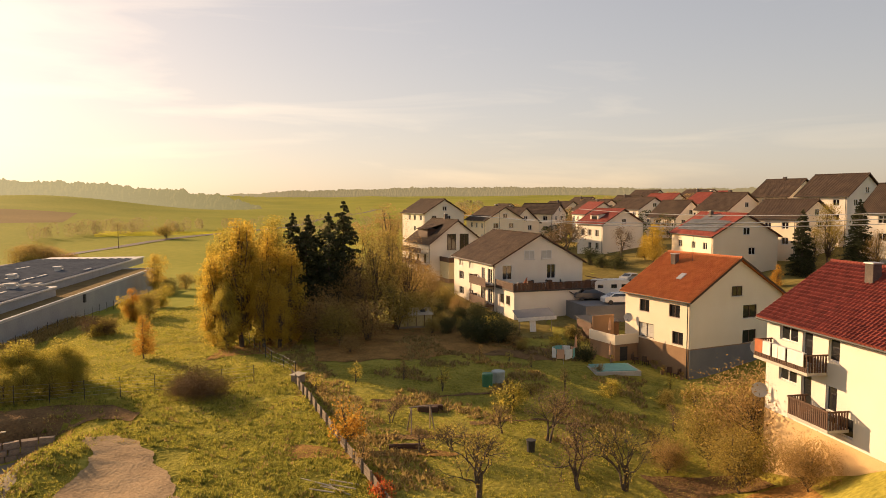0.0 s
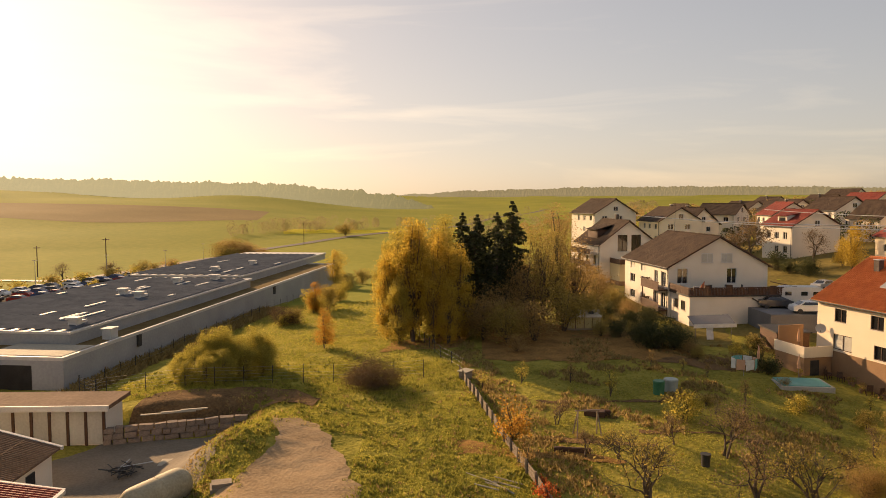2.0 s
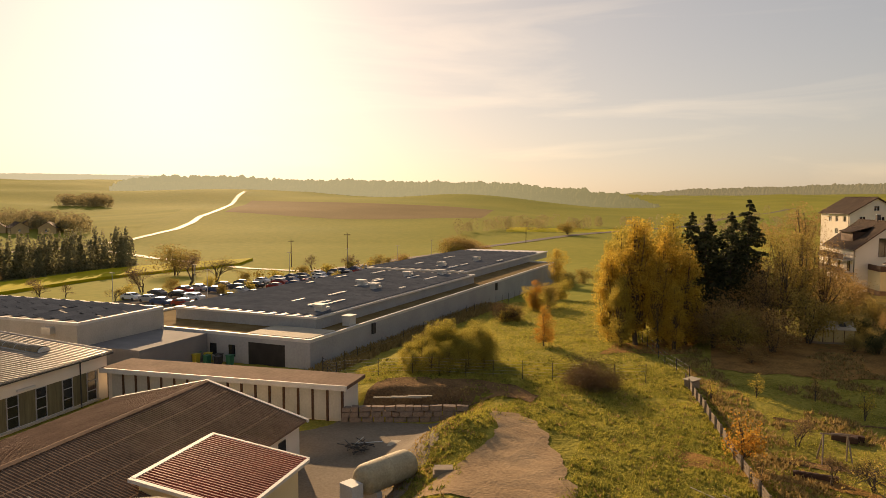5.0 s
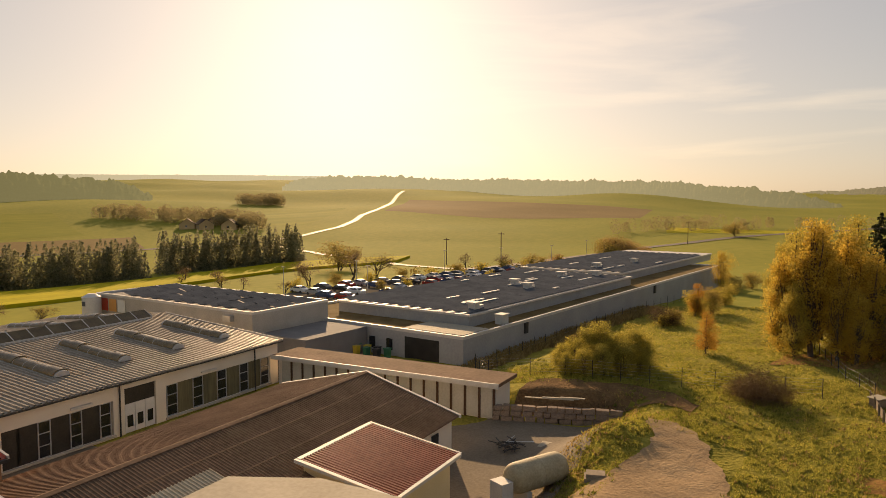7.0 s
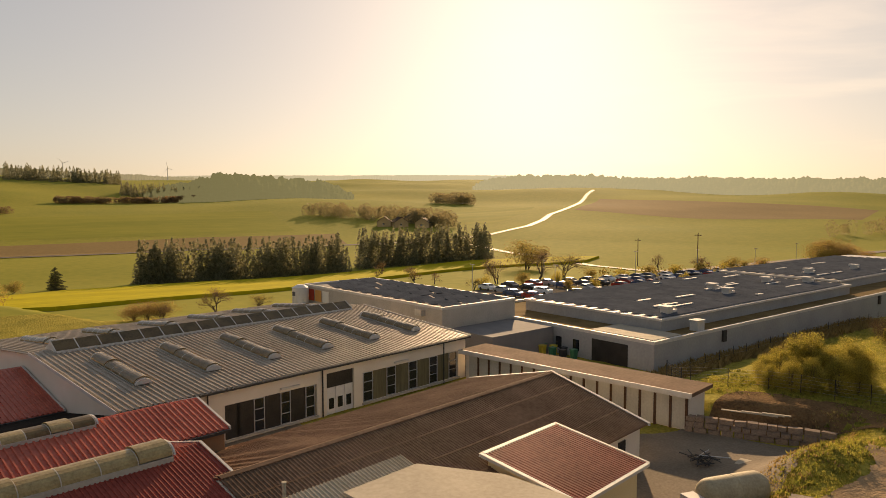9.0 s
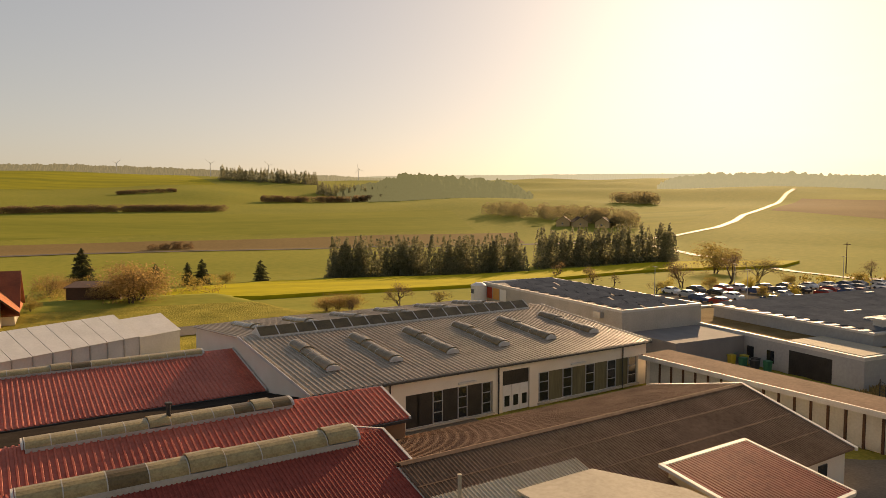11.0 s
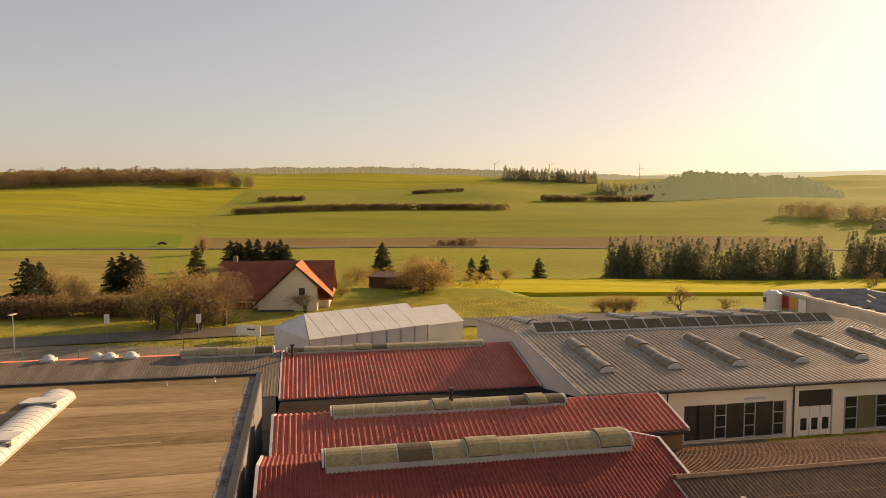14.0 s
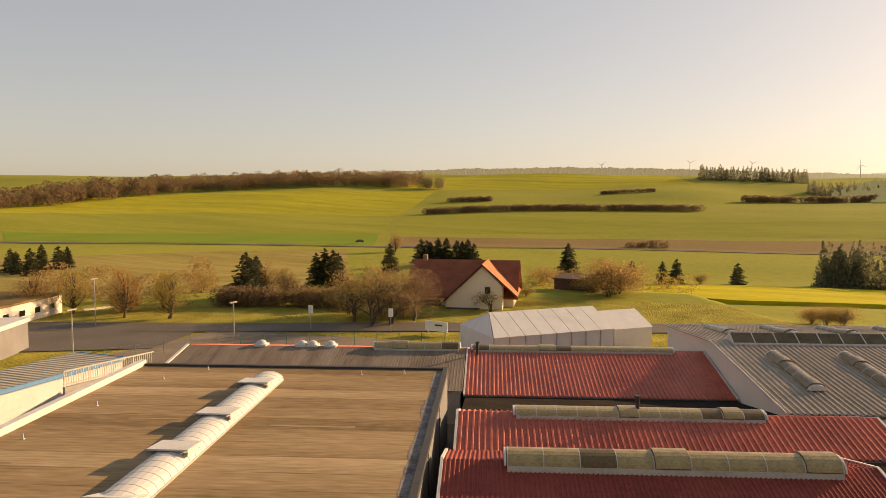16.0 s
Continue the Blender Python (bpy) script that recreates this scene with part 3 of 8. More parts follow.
for a, b, za, zb in ((22.0, 30.0, 2.62, 4.9), (30.0, 38.2, 4.9, 2.98)):
    part("verge", Geo().slab([(44.62, a, za), (44.85, a, za), (44.85, b, zb), (44.62, b, zb)], 0.2), M_TRIM, low)
wl = part("window", Geo().box(41.3, 22.42, 0.9, 42.2, 22.5, 2.0), M_GLASS, low)
part("vent_pipe", Geo().tube((39.6, 22.4, 1.9), (39.6, 21.9, 1.9), 0.12, 0.12).tube((39.6, 21.9, 1.9), (39.3, 21.9, 2.4), 0.12, 0.12), M_METAL, low)
for k, vv in enumerate((24.1, 26.1, 28.1)):
    zz = 2.55 + (vv - 22.1) * 2.25 / 7.9
    part("sheet_lap", Geo().slab([(17.0, vv, zz + 0.05), (44.65, vv, zz + 0.05), (44.65, vv + 0.08, zz + 0.075), (17.0, vv + 0.08, zz + 0.075)], 0.04), M_CORR_B, low)
part("sheet_seam", Geo().slab([(35.5, 22.1, 2.6), (35.58, 22.1, 2.6), (35.58, 30, 4.855), (35.5, 30, 4.855)], 0.03), M_CORR_B, low)
part("clear_sheet", ribbed(17.05, 26.25, 23.6, 3.04, 27.25, 4.08, 0.22, 0.06), M_PALE, low, "pale translucent corrugated sheets")

# ---- red-roofed lean-to ----
shed = thing("side_shed", on_grid(0, 0, 0), "small annex with a maroon ribbed roof and pale edging", "shed")
part("wall", Geo().add([(30.1, 18.7, -0.3), (36.6, 18.7, -0.3), (36.6, 24.3, -0.3), (30.1, 24.3, -0.3),
                        (30.1, 18.7, 2.9), (36.6, 18.7, 2.9), (36.6, 24.3, 3.7), (30.1, 24.3, 3.7)],
                       [(4, 5, 6, 7), (0, 1, 5, 4), (1, 2, 6, 5), (2, 3, 7, 6), (3, 0, 4, 7)]), M_YELLOWISH, shed)
part("roof", ribbed(29.8, 37.0, 18.3, 2.95, 24.5, 3.85, 0.24, 0.06), M_CORR_D, shed)
for u0, u1, v0, v1, za, zb in ((29.65, 29.9, 18.2, 24.6, 2.98, 3.92), (36.9, 37.15, 18.2, 24.6, 2.98, 3.92)):
    part("verge", Geo().slab([(u0, v0, za), (u1, v0, za), (u1, v1, zb), (u0, v1, zb)], 0.18), M_TRIM, shed)
part("verge", Geo().slab([(29.9, 24.35, 3.9), (36.9, 24.35, 3.9), (36.9, 24.6, 3.93), (29.9, 24.6, 3.93)], 0.18), M_TRIM, shed)
part("verge", Geo().slab([(29.9, 18.1, 2.98), (36.9, 18.1, 2.98), (36.9, 18.3, 3.0), (29.9, 18.3, 3.0)], 0.18), M_TRIM, shed)

# ---- beige flat-roofed block ----
blk = thing("flat_annex", on_grid(0, 0, 0), "small flat-roofed block with a pale sheet roof", "annex")
part("wall", Geo().box(21.5, 15.0, -0.3, 28.0, 23.0, 3.6), M_YELLOWISH, blk)
part("roof", Geo().slab([(21.2, 14.5, 3.75), (28.5, 14.5, 3.7), (28.6, 22.0, 3.75), (26.2, 26.0, 3.95)], 0.12).slab(
    [(21.2, 14.5, 3.75), (26.2, 26.0, 3.95), (21.2, 26.0, 3.95), (21.1, 20.0, 3.85)], 0.12), M_PALE, blk)
solo("flue_pipe", Geo().tube((0, 0, 0), (0, 0, 1.5), 0.09, 0.09).tube((0, 0, 1.5), (0, 0, 1.56), 0.12, 0.12), M_PALE,
     on_grid(18.3, 26.6, 3.6), "pale metal flue pipe rising through the brown roof", "flue")

# ---- the red gables ----


def red_gable(u0, u1, va, vr, vb, za, zr, zb, material, label, light, pitch=0.34):
    t = thing("red_gable_hall", on_grid(0, 0, 0), label, "hall", "red roofed halls")
    part("wall", gable_walls(u0 + 0.25, u1 - 0.25, va + 0.2, vb - 0.2, za - 0.1, zb - 0.1, vr, zr - 0.12, -1), M_PLINTH if light else M_YELLOWISH, t)
    part("roof", ribbed(u0, u1, va, za, vr, zr, pitch, pitch * 0.22), material, t)
    part("roof", ribbed(u0, u1, vr, zr, vb, zb, pitch, pitch * 0.22), material, t)
    for u in (u0 - 0.08, u1 - 0.06):
        for a, b, c, d in ((va, za, vr, zr), (vr, zr, vb, zb)):
            part("verge", Geo().slab([(u, a, b + 0.1), (u + 0.14, a, b + 0.1), (u + 0.14, c, d + 0.1), (u, c, d + 0.1)], 0.2), M_TRIM, t)
    part("gutter", Geo().box(u0, va - 0.18, za - 0.2, u1, va - 0.004, za - 0.03), M_DARK, t)
    return t


red_gable(-2.2, 18.0, 24.0, 33.5, 37.2, 3.0, 5.4, 4.5, M_CORR_D, "factory bay with a maroon profiled roof", 1, 0.22)
red_gable(-1.8, 22.0, 37.4, 41.2, 45.0, 4.35, 5.4, 4.3, M_CORR_R, "factory bay with a red profiled roof", 1)
red_gable(-1.9, 19.0, 55.0, 64.0, 71.0, 2.45, 4.2, 2.7, M_CORR_R, "factory bay with a brick-red profiled roof", 1)
LBL = "yellowed vaulted plastic rooflight along a red roof ridge"
barrel(15.2, 1.7, 0.55, 9, M_SKYL, "red roof rooflights", LBL, on_grid(0.9, 33.5, 5.43), (4, 8))
barrel(14.0, 1.5, 0.35, 12, M_SKYL, "red roof rooflights", LBL, on_grid(1.6, 41.3, 5.38), (5, 10))
barrel(17.6, 1.4, 0.33, 12, M_SKYL, "red roof rooflights", LBL, on_grid(-1.4, 64.0, 4.22), (4,))
# near-black sheet closing the gap between the middle and rear bays
solo("valley_roof", Geo().slab([(-1.8, 45.0, 4.1), (19.0, 45.0, 4.1), (19.0, 54.9, 2.3), (-1.8, 54.9, 2.3)], 0.15), M_GAP, GRID,
     "near-black sheet between two factory bays", "roof", kind="structure")

# ---- grey gable beyond the flat roof ----
gg = thing("grey_gable_hall", on_grid(0, 0, 0), "factory bay with a stained grey corrugated roof", "hall")
part("wall", gable_walls(-27.4, -2.2, 55.2, 71.0, 2.7, 2.7, 64.0, 4.1, -1), M_CONC, gg)
part("roof", ribbed(-27.8, -2.05, 55.0, 2.75, 64.0, 4.22, 0.25, 0.008), M_CORR_S, gg)
part("roof", ribbed(-27.8, -2.05, 64.0, 4.22, 71.3, 2.75, 0.25, 0.04), M_CORR_R, gg)
part("verge", Geo().slab([(-28.0, 54.9, 2.85), (-27.75, 54.9, 2.85), (-27.75, 64.0, 4.32), (-28.0, 64.0, 4.32)], 0.2), M_TRIM, gg)
barrel(7.6, 1.4, 0.5, 5, M_SKYL, "red roof rooflights", "yellowed vaulted plastic rooflight on a grey roof ridge", on_grid(-10.3, 64.0, 4.25), (1,))

# ---- flat-roofed hall ----
flat = thing("flat_roof_hall", on_grid(0, 0, 0), "large flat-roofed hall with stained brown roofing felt", "hall")
FU0, FU1, FV0, FV1 = -26.0, -3.0, 16.0, 51.4
part("wall", Geo().box(FU0, FV0, -0.5, FU1, FV1, 5.2), M_GREYPL, flat)
part("roof", Geo().box(FU0 + 0.35, FV0 + 0.3, 5.2, FU1 - 0.3, FV1 - 0.3, 5.34), M_BITUMEN, flat, "brown roofing felt in lapped strips")
part("parapet", Geo().box(FU1 - 0.3, FV0, 5.203, FU1 + 0.05, FV1, 5.52), M_DARK, flat)
part("parapet", Geo().box(FU0 + 0.36, FV1 - 0.3, 5.203, FU1 - 0.31, FV1 + 0.05, 5.5), M_DARK, flat)
part("parapet", Geo().box(FU0 - 0.1, FV0, 5.203, FU0 + 0.35, FV1 + 0.05, 5.75), M_TRIM, flat, "pale concrete parapet")
for i in range(17):
    v = 17.4 + 2.0 * i
    part("felt_strip", Geo().box(FU0 + 0.36, v + 0.072, 5.335, FU1 - 0.31, v + 1.998, 5.346), (M_BITUMEN, M_BIT2, M_BITUMEN, M_BIT3)[(i * 7 + i // 3) % 4], flat)
    part("felt_lap", Geo().box(FU0 + 0.36, v, 5.342, FU1 - 0.31, v + 0.07, 5.352), M_BITUMEN, flat)
for v in (19.0, 27.0, 35.0, 43.0):
    part("cladding_joint", Geo().box(FU1 + 0.002, v, 0, FU1 + 0.03, v + 0.08, 5.15), M_DARK, flat)
barrel(28.0, 2.0, 0.55, 42, M_SKYW, "flat roof rooflights", "long white vaulted rooflight with raised smoke vents on a felt roof",
       on_grid(-15.1, 19.6, 5.4, 90))

M_SEAL = mat("pale_peeling_sealant", (0.05, 0.042, 0.04), (0.3, 0.265, 0.25), 1.6, 0.8, 0.3, 6)
g = Geo()
vs, fs = [], []
for i in range(201):
    v = 24.0 + i * 0.132
    a = -3.85 - 0.3 * noise.noise((v * 0.3, 2.0, 0)) - 0.13 * noise.noise((v * 1.1, 4.0, 0)) - 0.03 * noise.noise((v * 4.1, 6.0, 0))
    vs += [(a, v, 5.36), (-3.34, v, 5.36)]
fs = [(2 * i, 2 * i + 1, 2 * i + 3, 2 * i + 2) for i in range(200)]
part("sealant_strip", g.add(vs, fs), M_SEAL, flat, "pale peeling sealant along the roof edge")
for k, v in enumerate((21.5, 26.6, 32.0, 37.6, 44.2)):
    lid = part("smoke_vent", Geo().box(-1.0, 0, 0, 1.0, 1.7, 0.08), M_SKYW, flat, "raised smoke vent lid")
    lid.matrix_local = pose(-15.1, v, 6.02, -5 if k != 1 else -17, 0, 0)
    for x in (-0.98, 0.9):
        part("vent_side", Geo().add([(-15.1 + x, v, 5.75), (-15.1 + x, v + 1.7, 5.6), (-15.1 + x, v, 6.02), (-15.0 + x, v, 5.75), (-15.0 + x, v + 1.7, 5.6), (-15.0 + x, v, 6.02)], [(0, 1, 2), (5, 4, 3)]), M_TRIM, flat)
for k in range(26):
    u, v = random.uniform(-25, -4.5), random.uniform(18, 50)
    w, l_ = random.uniform(1.5, 6), random.uniform(0.12, 0.5)
    if abs(u + 15.1) > 1.6 and abs(u + w + 15.1) > 1.6 and not (u < -15.1 < u + w) and u + w < -4.9:
        part("felt_patch", Geo().box(u, v, 5.354, u + w, v + l_, 5.358), M_BITUMEN, flat)


# ---- long shed with glazed panels ----
pan = thing("panelled_shed", on_grid(52.4, 22.6, 0), "long narrow shed with pale ribbed panels and a flat roof", "shed")
part("wall", Geo().box(0.1, 0.1, -1, 3.2, 22.6, 2.75), M_WHITE, pan)
part("roof", Geo().slab([(-0.5, -0.4, 3.1), (3.6, -0.4, 3.1), (3.6, 23.0, 3.1), (-0.5, 23.0, 3.1)], 0.3), M_CORR_B, pan)
part("fascia", Geo().box(-0.62, -0.45, 2.72, -0.502, 23.0, 3.14), M_TRIM, pan)
for i in range(17):
    part("panel", Geo().box(0.0, 0.3 + i * 1.3, 0.1, 0.099, 1.35 + i * 1.3, 2.7), M_PANEL, pan)
    part("post", Geo().box(-0.06, 0.08 + i * 1.3, -0.3, 0.098, 0.26 + i * 1.3, 2.72), M_WOODD, pan)

# ---- supermarket ----
MK = frame_at(-50.0, 56.1, 0, -0.13, 0.99)     # local x along the long wall, y away from it


def mk(x, y, z, turn=0):
    return MK @ pose(x, y, z, 0, 0, turn)


mkt = thing("supermarket", MK, "low grey supermarket building with solar panels on its roof", "supermarket")
part("wall", Geo().box(0, 0.0, -3, 100, 30, 2.9), M_ALU, mkt, "grey metal wall panels")
part("green_roof", Geo().box(0.3, 0.3, 2.9, 99.7, 29.7, 3.0), M_GRAVELROOF, mkt, "mossy brown gravel roof")
for b in ((-0.05, -0.05, 100.05, 0.3), (-0.05, 29.7, 100.05, 30.05), (-0.05, 0.31, 0.3, 29.69), (99.7, 0.31, 100.05, 29.69)):
    part("parapet", Geo().box(b[0], b[1], 2.903, b[2], b[3], 3.25), M_TRIM, mkt)
part("entrance_roof", Geo().slab([(0.4, 0.4, 3.3), (5.5, 0.4, 3.3), (5.5, 8.5, 3.3), (0.4, 8.5, 3.3)], 0.28), M_PALE, mkt)
for x0, x1, y0, y1, z in ((6, 56, 3.3, 24, 4.5), (60, 116, 6.5, 27, 4.5)):
    part("upper_wall", Geo().box(x0, y0, 2.95, x1, y1, z - 0.25), M_ALU, mkt)
    part("roof_edge", Geo().box(x0 - 0.2, y0 - 0.2, z - 0.25, x1 + 0.2, y1 + 0.2, z), M_TRIM, mkt)
    for k in range(12):
        c = y0 + (y1 - y0) * (k + 0.1) / 12
        w = (y1 - y0) / 12 * 0.82
        for i in range(int((x1 - x0 - 1) // 8)):
            xa = x0 + 0.5 + i * 8
            part("solar_panel", Geo().slab([(xa, c, z + 0.12), (xa + 7.9, c, z + 0.12), (xa + 7.9, c + w, z + 0.3), (xa, c + w, z + 0.3)], 0.04), M_BLUEWH, mkt)
for k in range(26):
    xa, ya = random.uniform(8, 92), random.uniform(5, 22)
    if not 54 < xa < 61:
        part("cable_tray", Geo().box(xa, ya, 4.72, xa + random.uniform(1.5, 5), ya + 0.4, 4.86), M_TRIM, mkt, "white cable tray")
for x, y in ((9, 4.6), (30, 9), (33, 13), (47, 12), (52, 8), (66, 14), (80, 12)):
    solo("roof_fan", Geo().box(-0.5, -0.5, -0.3, 0.5, 0.5, 0.5).box(-0.7, -0.7, 0.5, 0.7, 0.7, 0.75).box(0.75, -0.35, -0.3, 1.6, 0.35, 0.25), M_TRIM,
         mk(x, y, 4.8), "pale roof ventilation unit", "ventilator", "roof fans")
solo("roof_fan", Geo().box(-0.7, -0.5, 0, 0.7, 0.5, 1.1).box(-0.8, -0.6, 1.1, 0.8, 0.6, 1.2), M_TRIM, mk(10.5, 1.6, 3.0), "white box-shaped roof ventilation unit", "ventilator", "roof fans")
part("bay_opening", Geo().box(-0.02, 3.2, -0.6, 0.01, 8.0, 2.4), M_BLACKP, mkt)
for y in (9.8, 12.4, 14.2):
    part("window", Geo().box(-0.04, y, 0.6, 0.02, y + 0.9, 1.9), M_GLASS, mkt)
for x in (13.0, 58):
    part("scupper", Geo().box(x, -0.25, 1.6, x + 0.7, 0.02, 2.9), M_DARK, mkt)

BX = frame_at(-68.3, 42.0, 0, -0.17, 0.985)
box = thing("shop_building", BX, "white flat-roofed shop with a parapet and roof panels", "shop")
part("wall", Geo().box(0, 0, -3, 12, 30, 5.2), M_CONC, box)
part("roof", Geo().box(0.25, 0.25, 5.2, 11.75, 29.75, 5.25), M_GREYPL, box)
for b in ((-0.05, -0.05, 12.05, 0.25), (-0.05, 29.75, 12.05, 30.05), (-0.05, 0.26, 0.25, 29.74), (11.75, 0.26, 12.05, 29.74)):
    part("parapet", Geo().box(b[0], b[1], 5.202, b[2], b[3], 5.5), M_TRIM, box)
for i in range(12):
    for j in range(3):
        if random.random() < 0.93:
            y = 1.0 + i * 2.3
            part("solar_panel", Geo().slab([(1.2 + j * 3.4, y, 5.35), (4.2 + j * 3.4, y, 5.35), (4.2 + j * 3.4, y + 1.9, 5.75), (1.2 + j * 3.4, y + 1.9, 5.75)], 0.04), M_BLUEWH, box)
M_SIGNR = mat("red_sign", (0.5, 0.05, 0.03), (0.55, 0.07, 0.04), 2, 0.5, 0.0)
M_SIGNO = mat("orange_sign", (0.6, 0.3, 0.08), (0.65, 0.33, 0.1), 2, 0.5, 0.0)
M_SIGNW = mat("white_sign", (0.7, 0.68, 0.62), (0.75, 0.73, 0.68), 2, 0.5, 0.0)
for k, m_ in enumerate((M_SIGNR, M_SIGNO, M_SIGNW)):
    sg = part("sign", Geo().box(-0.08, 27.4 - k * 1.9, 3.3, -0.052, 29.0 - k * 1.9, 4.9), m_, box, "square sign panel")
part("roof_duct", Geo().box(-0.03, 3.0, 4.2, -0.6, 4.2, 4.9), M_METAL, box)
part("lower_annex", Geo().box(1.0, -7.0, -2, 11.0, -0.06, 3.0), M_GREYPL, box)

# white storage tank behind the hall
tk = thing("storage_silo", on_grid(60.4, 83.0, -1.4), "white cylindrical storage silo with a blue panel", "silo")
part("shell", Geo().tube((0, 0, 0), (0, 0, 6.6), 1.15, 1.15, 20), M_TENT, tk, smooth=False)
part("cap", Geo().tube((0, 0, 6.6), (0, 0, 7.0), 1.15, 0.5, 20), M_TENT, tk)
part("plate", Geo().box(-1.19, -0.3, 5.5, -1.12, 0.3, 6.1), M_BLUEWH, tk)
part("rim", Geo().tube((0, 0, 6.5), (0, 0, 6.62), 1.2, 1.2, 20), M_TRIM, tk)

# ---- marquee ----
TN = frame_at(-72.7, -20.0, -0.8, -0.653, 0.757)   # local x along the ridge, y away
tent = thing("marquee", TN, "white storage marquee with a pitched roof", "tent")
TL, TW = 15.3, 9.0
g = Geo().add([(0, 0, 0), (0, 0, 3.7), (TL, 0, 3.7), (TL, 0, 0), (0, TW, 0), (0, TW, 3.7), (TL, TW, 3.7), (TL, TW, 0), (1.6, TW / 2, 5.6), (TL, TW / 2, 5.6)],
              [(0, 3, 2, 1), (4, 5, 6, 7), (0, 1, 5, 4), (3, 7, 6, 2), (2, 6, 9), (1, 8, 5)])
part("wall", g, M_TENT, tent)
for i in range(8):
    x0, x1 = TL * i / 8, TL * (i + 1) / 8
    a = max(x0, 1.6) if i == 0 else x0
    part("roof_panel", Geo().slab([(x0 + 0.03, -0.15, 3.72), (x1 - 0.03, -0.15, 3.72), (x1 - 0.03, TW / 2, 5.68), (a + 0.03, TW / 2, 5.68)], 0.05), M_TENT, tent)
    part("roof_panel", Geo().slab([(a + 0.03, TW / 2, 5.68), (x1 - 0.03, TW / 2, 5.68), (x1 - 0.03, TW + 0.15, 3.72), (x0 + 0.03, TW + 0.15, 3.72)], 0.05), M_TENT, tent)
    part("leg", Geo().box(x0, -0.12, 0, x0 + 0.12, -0.02, 3.65), M_METAL, tent)
part("leg", Geo().box(TL - 0.1, -0.12, 0, TL, -0.02, 3.65), M_METAL, tent)
t2 = thing("marquee", TN @ pose(TL + 0.3, 0.8, 0), "smaller white marquee joined to a larger one", "tent")
part("wall", Geo().add([(0, 0, 0), (0, 0, 3.4), (5.5, 0, 3.4), (5.5, 0, 0), (0, 7, 0), (0, 7, 3.4), (5.5, 7, 3.4), (5.5, 7, 0), (0, 3.5, 5.0), (5.5, 3.5, 5.0)],
                       [(0, 3, 2, 1), (4, 5, 6, 7), (0, 1, 8, 5, 4), (3, 7, 6, 9, 2)]), M_TENT, t2)
part("roof_panel", Geo().slab([(-0.1, -0.1, 3.4), (5.6, -0.1, 3.4), (5.6, 3.5, 5.05), (-0.1, 3.5, 5.05)], 0.05), M_TENT, t2)
part("roof_panel", Geo().slab([(-0.1, 3.5, 5.05), (5.6, 3.5, 5.05), (5.6, 7.1, 3.4), (-0.1, 7.1, 3.4)], 0.05), M_TENT, t2)


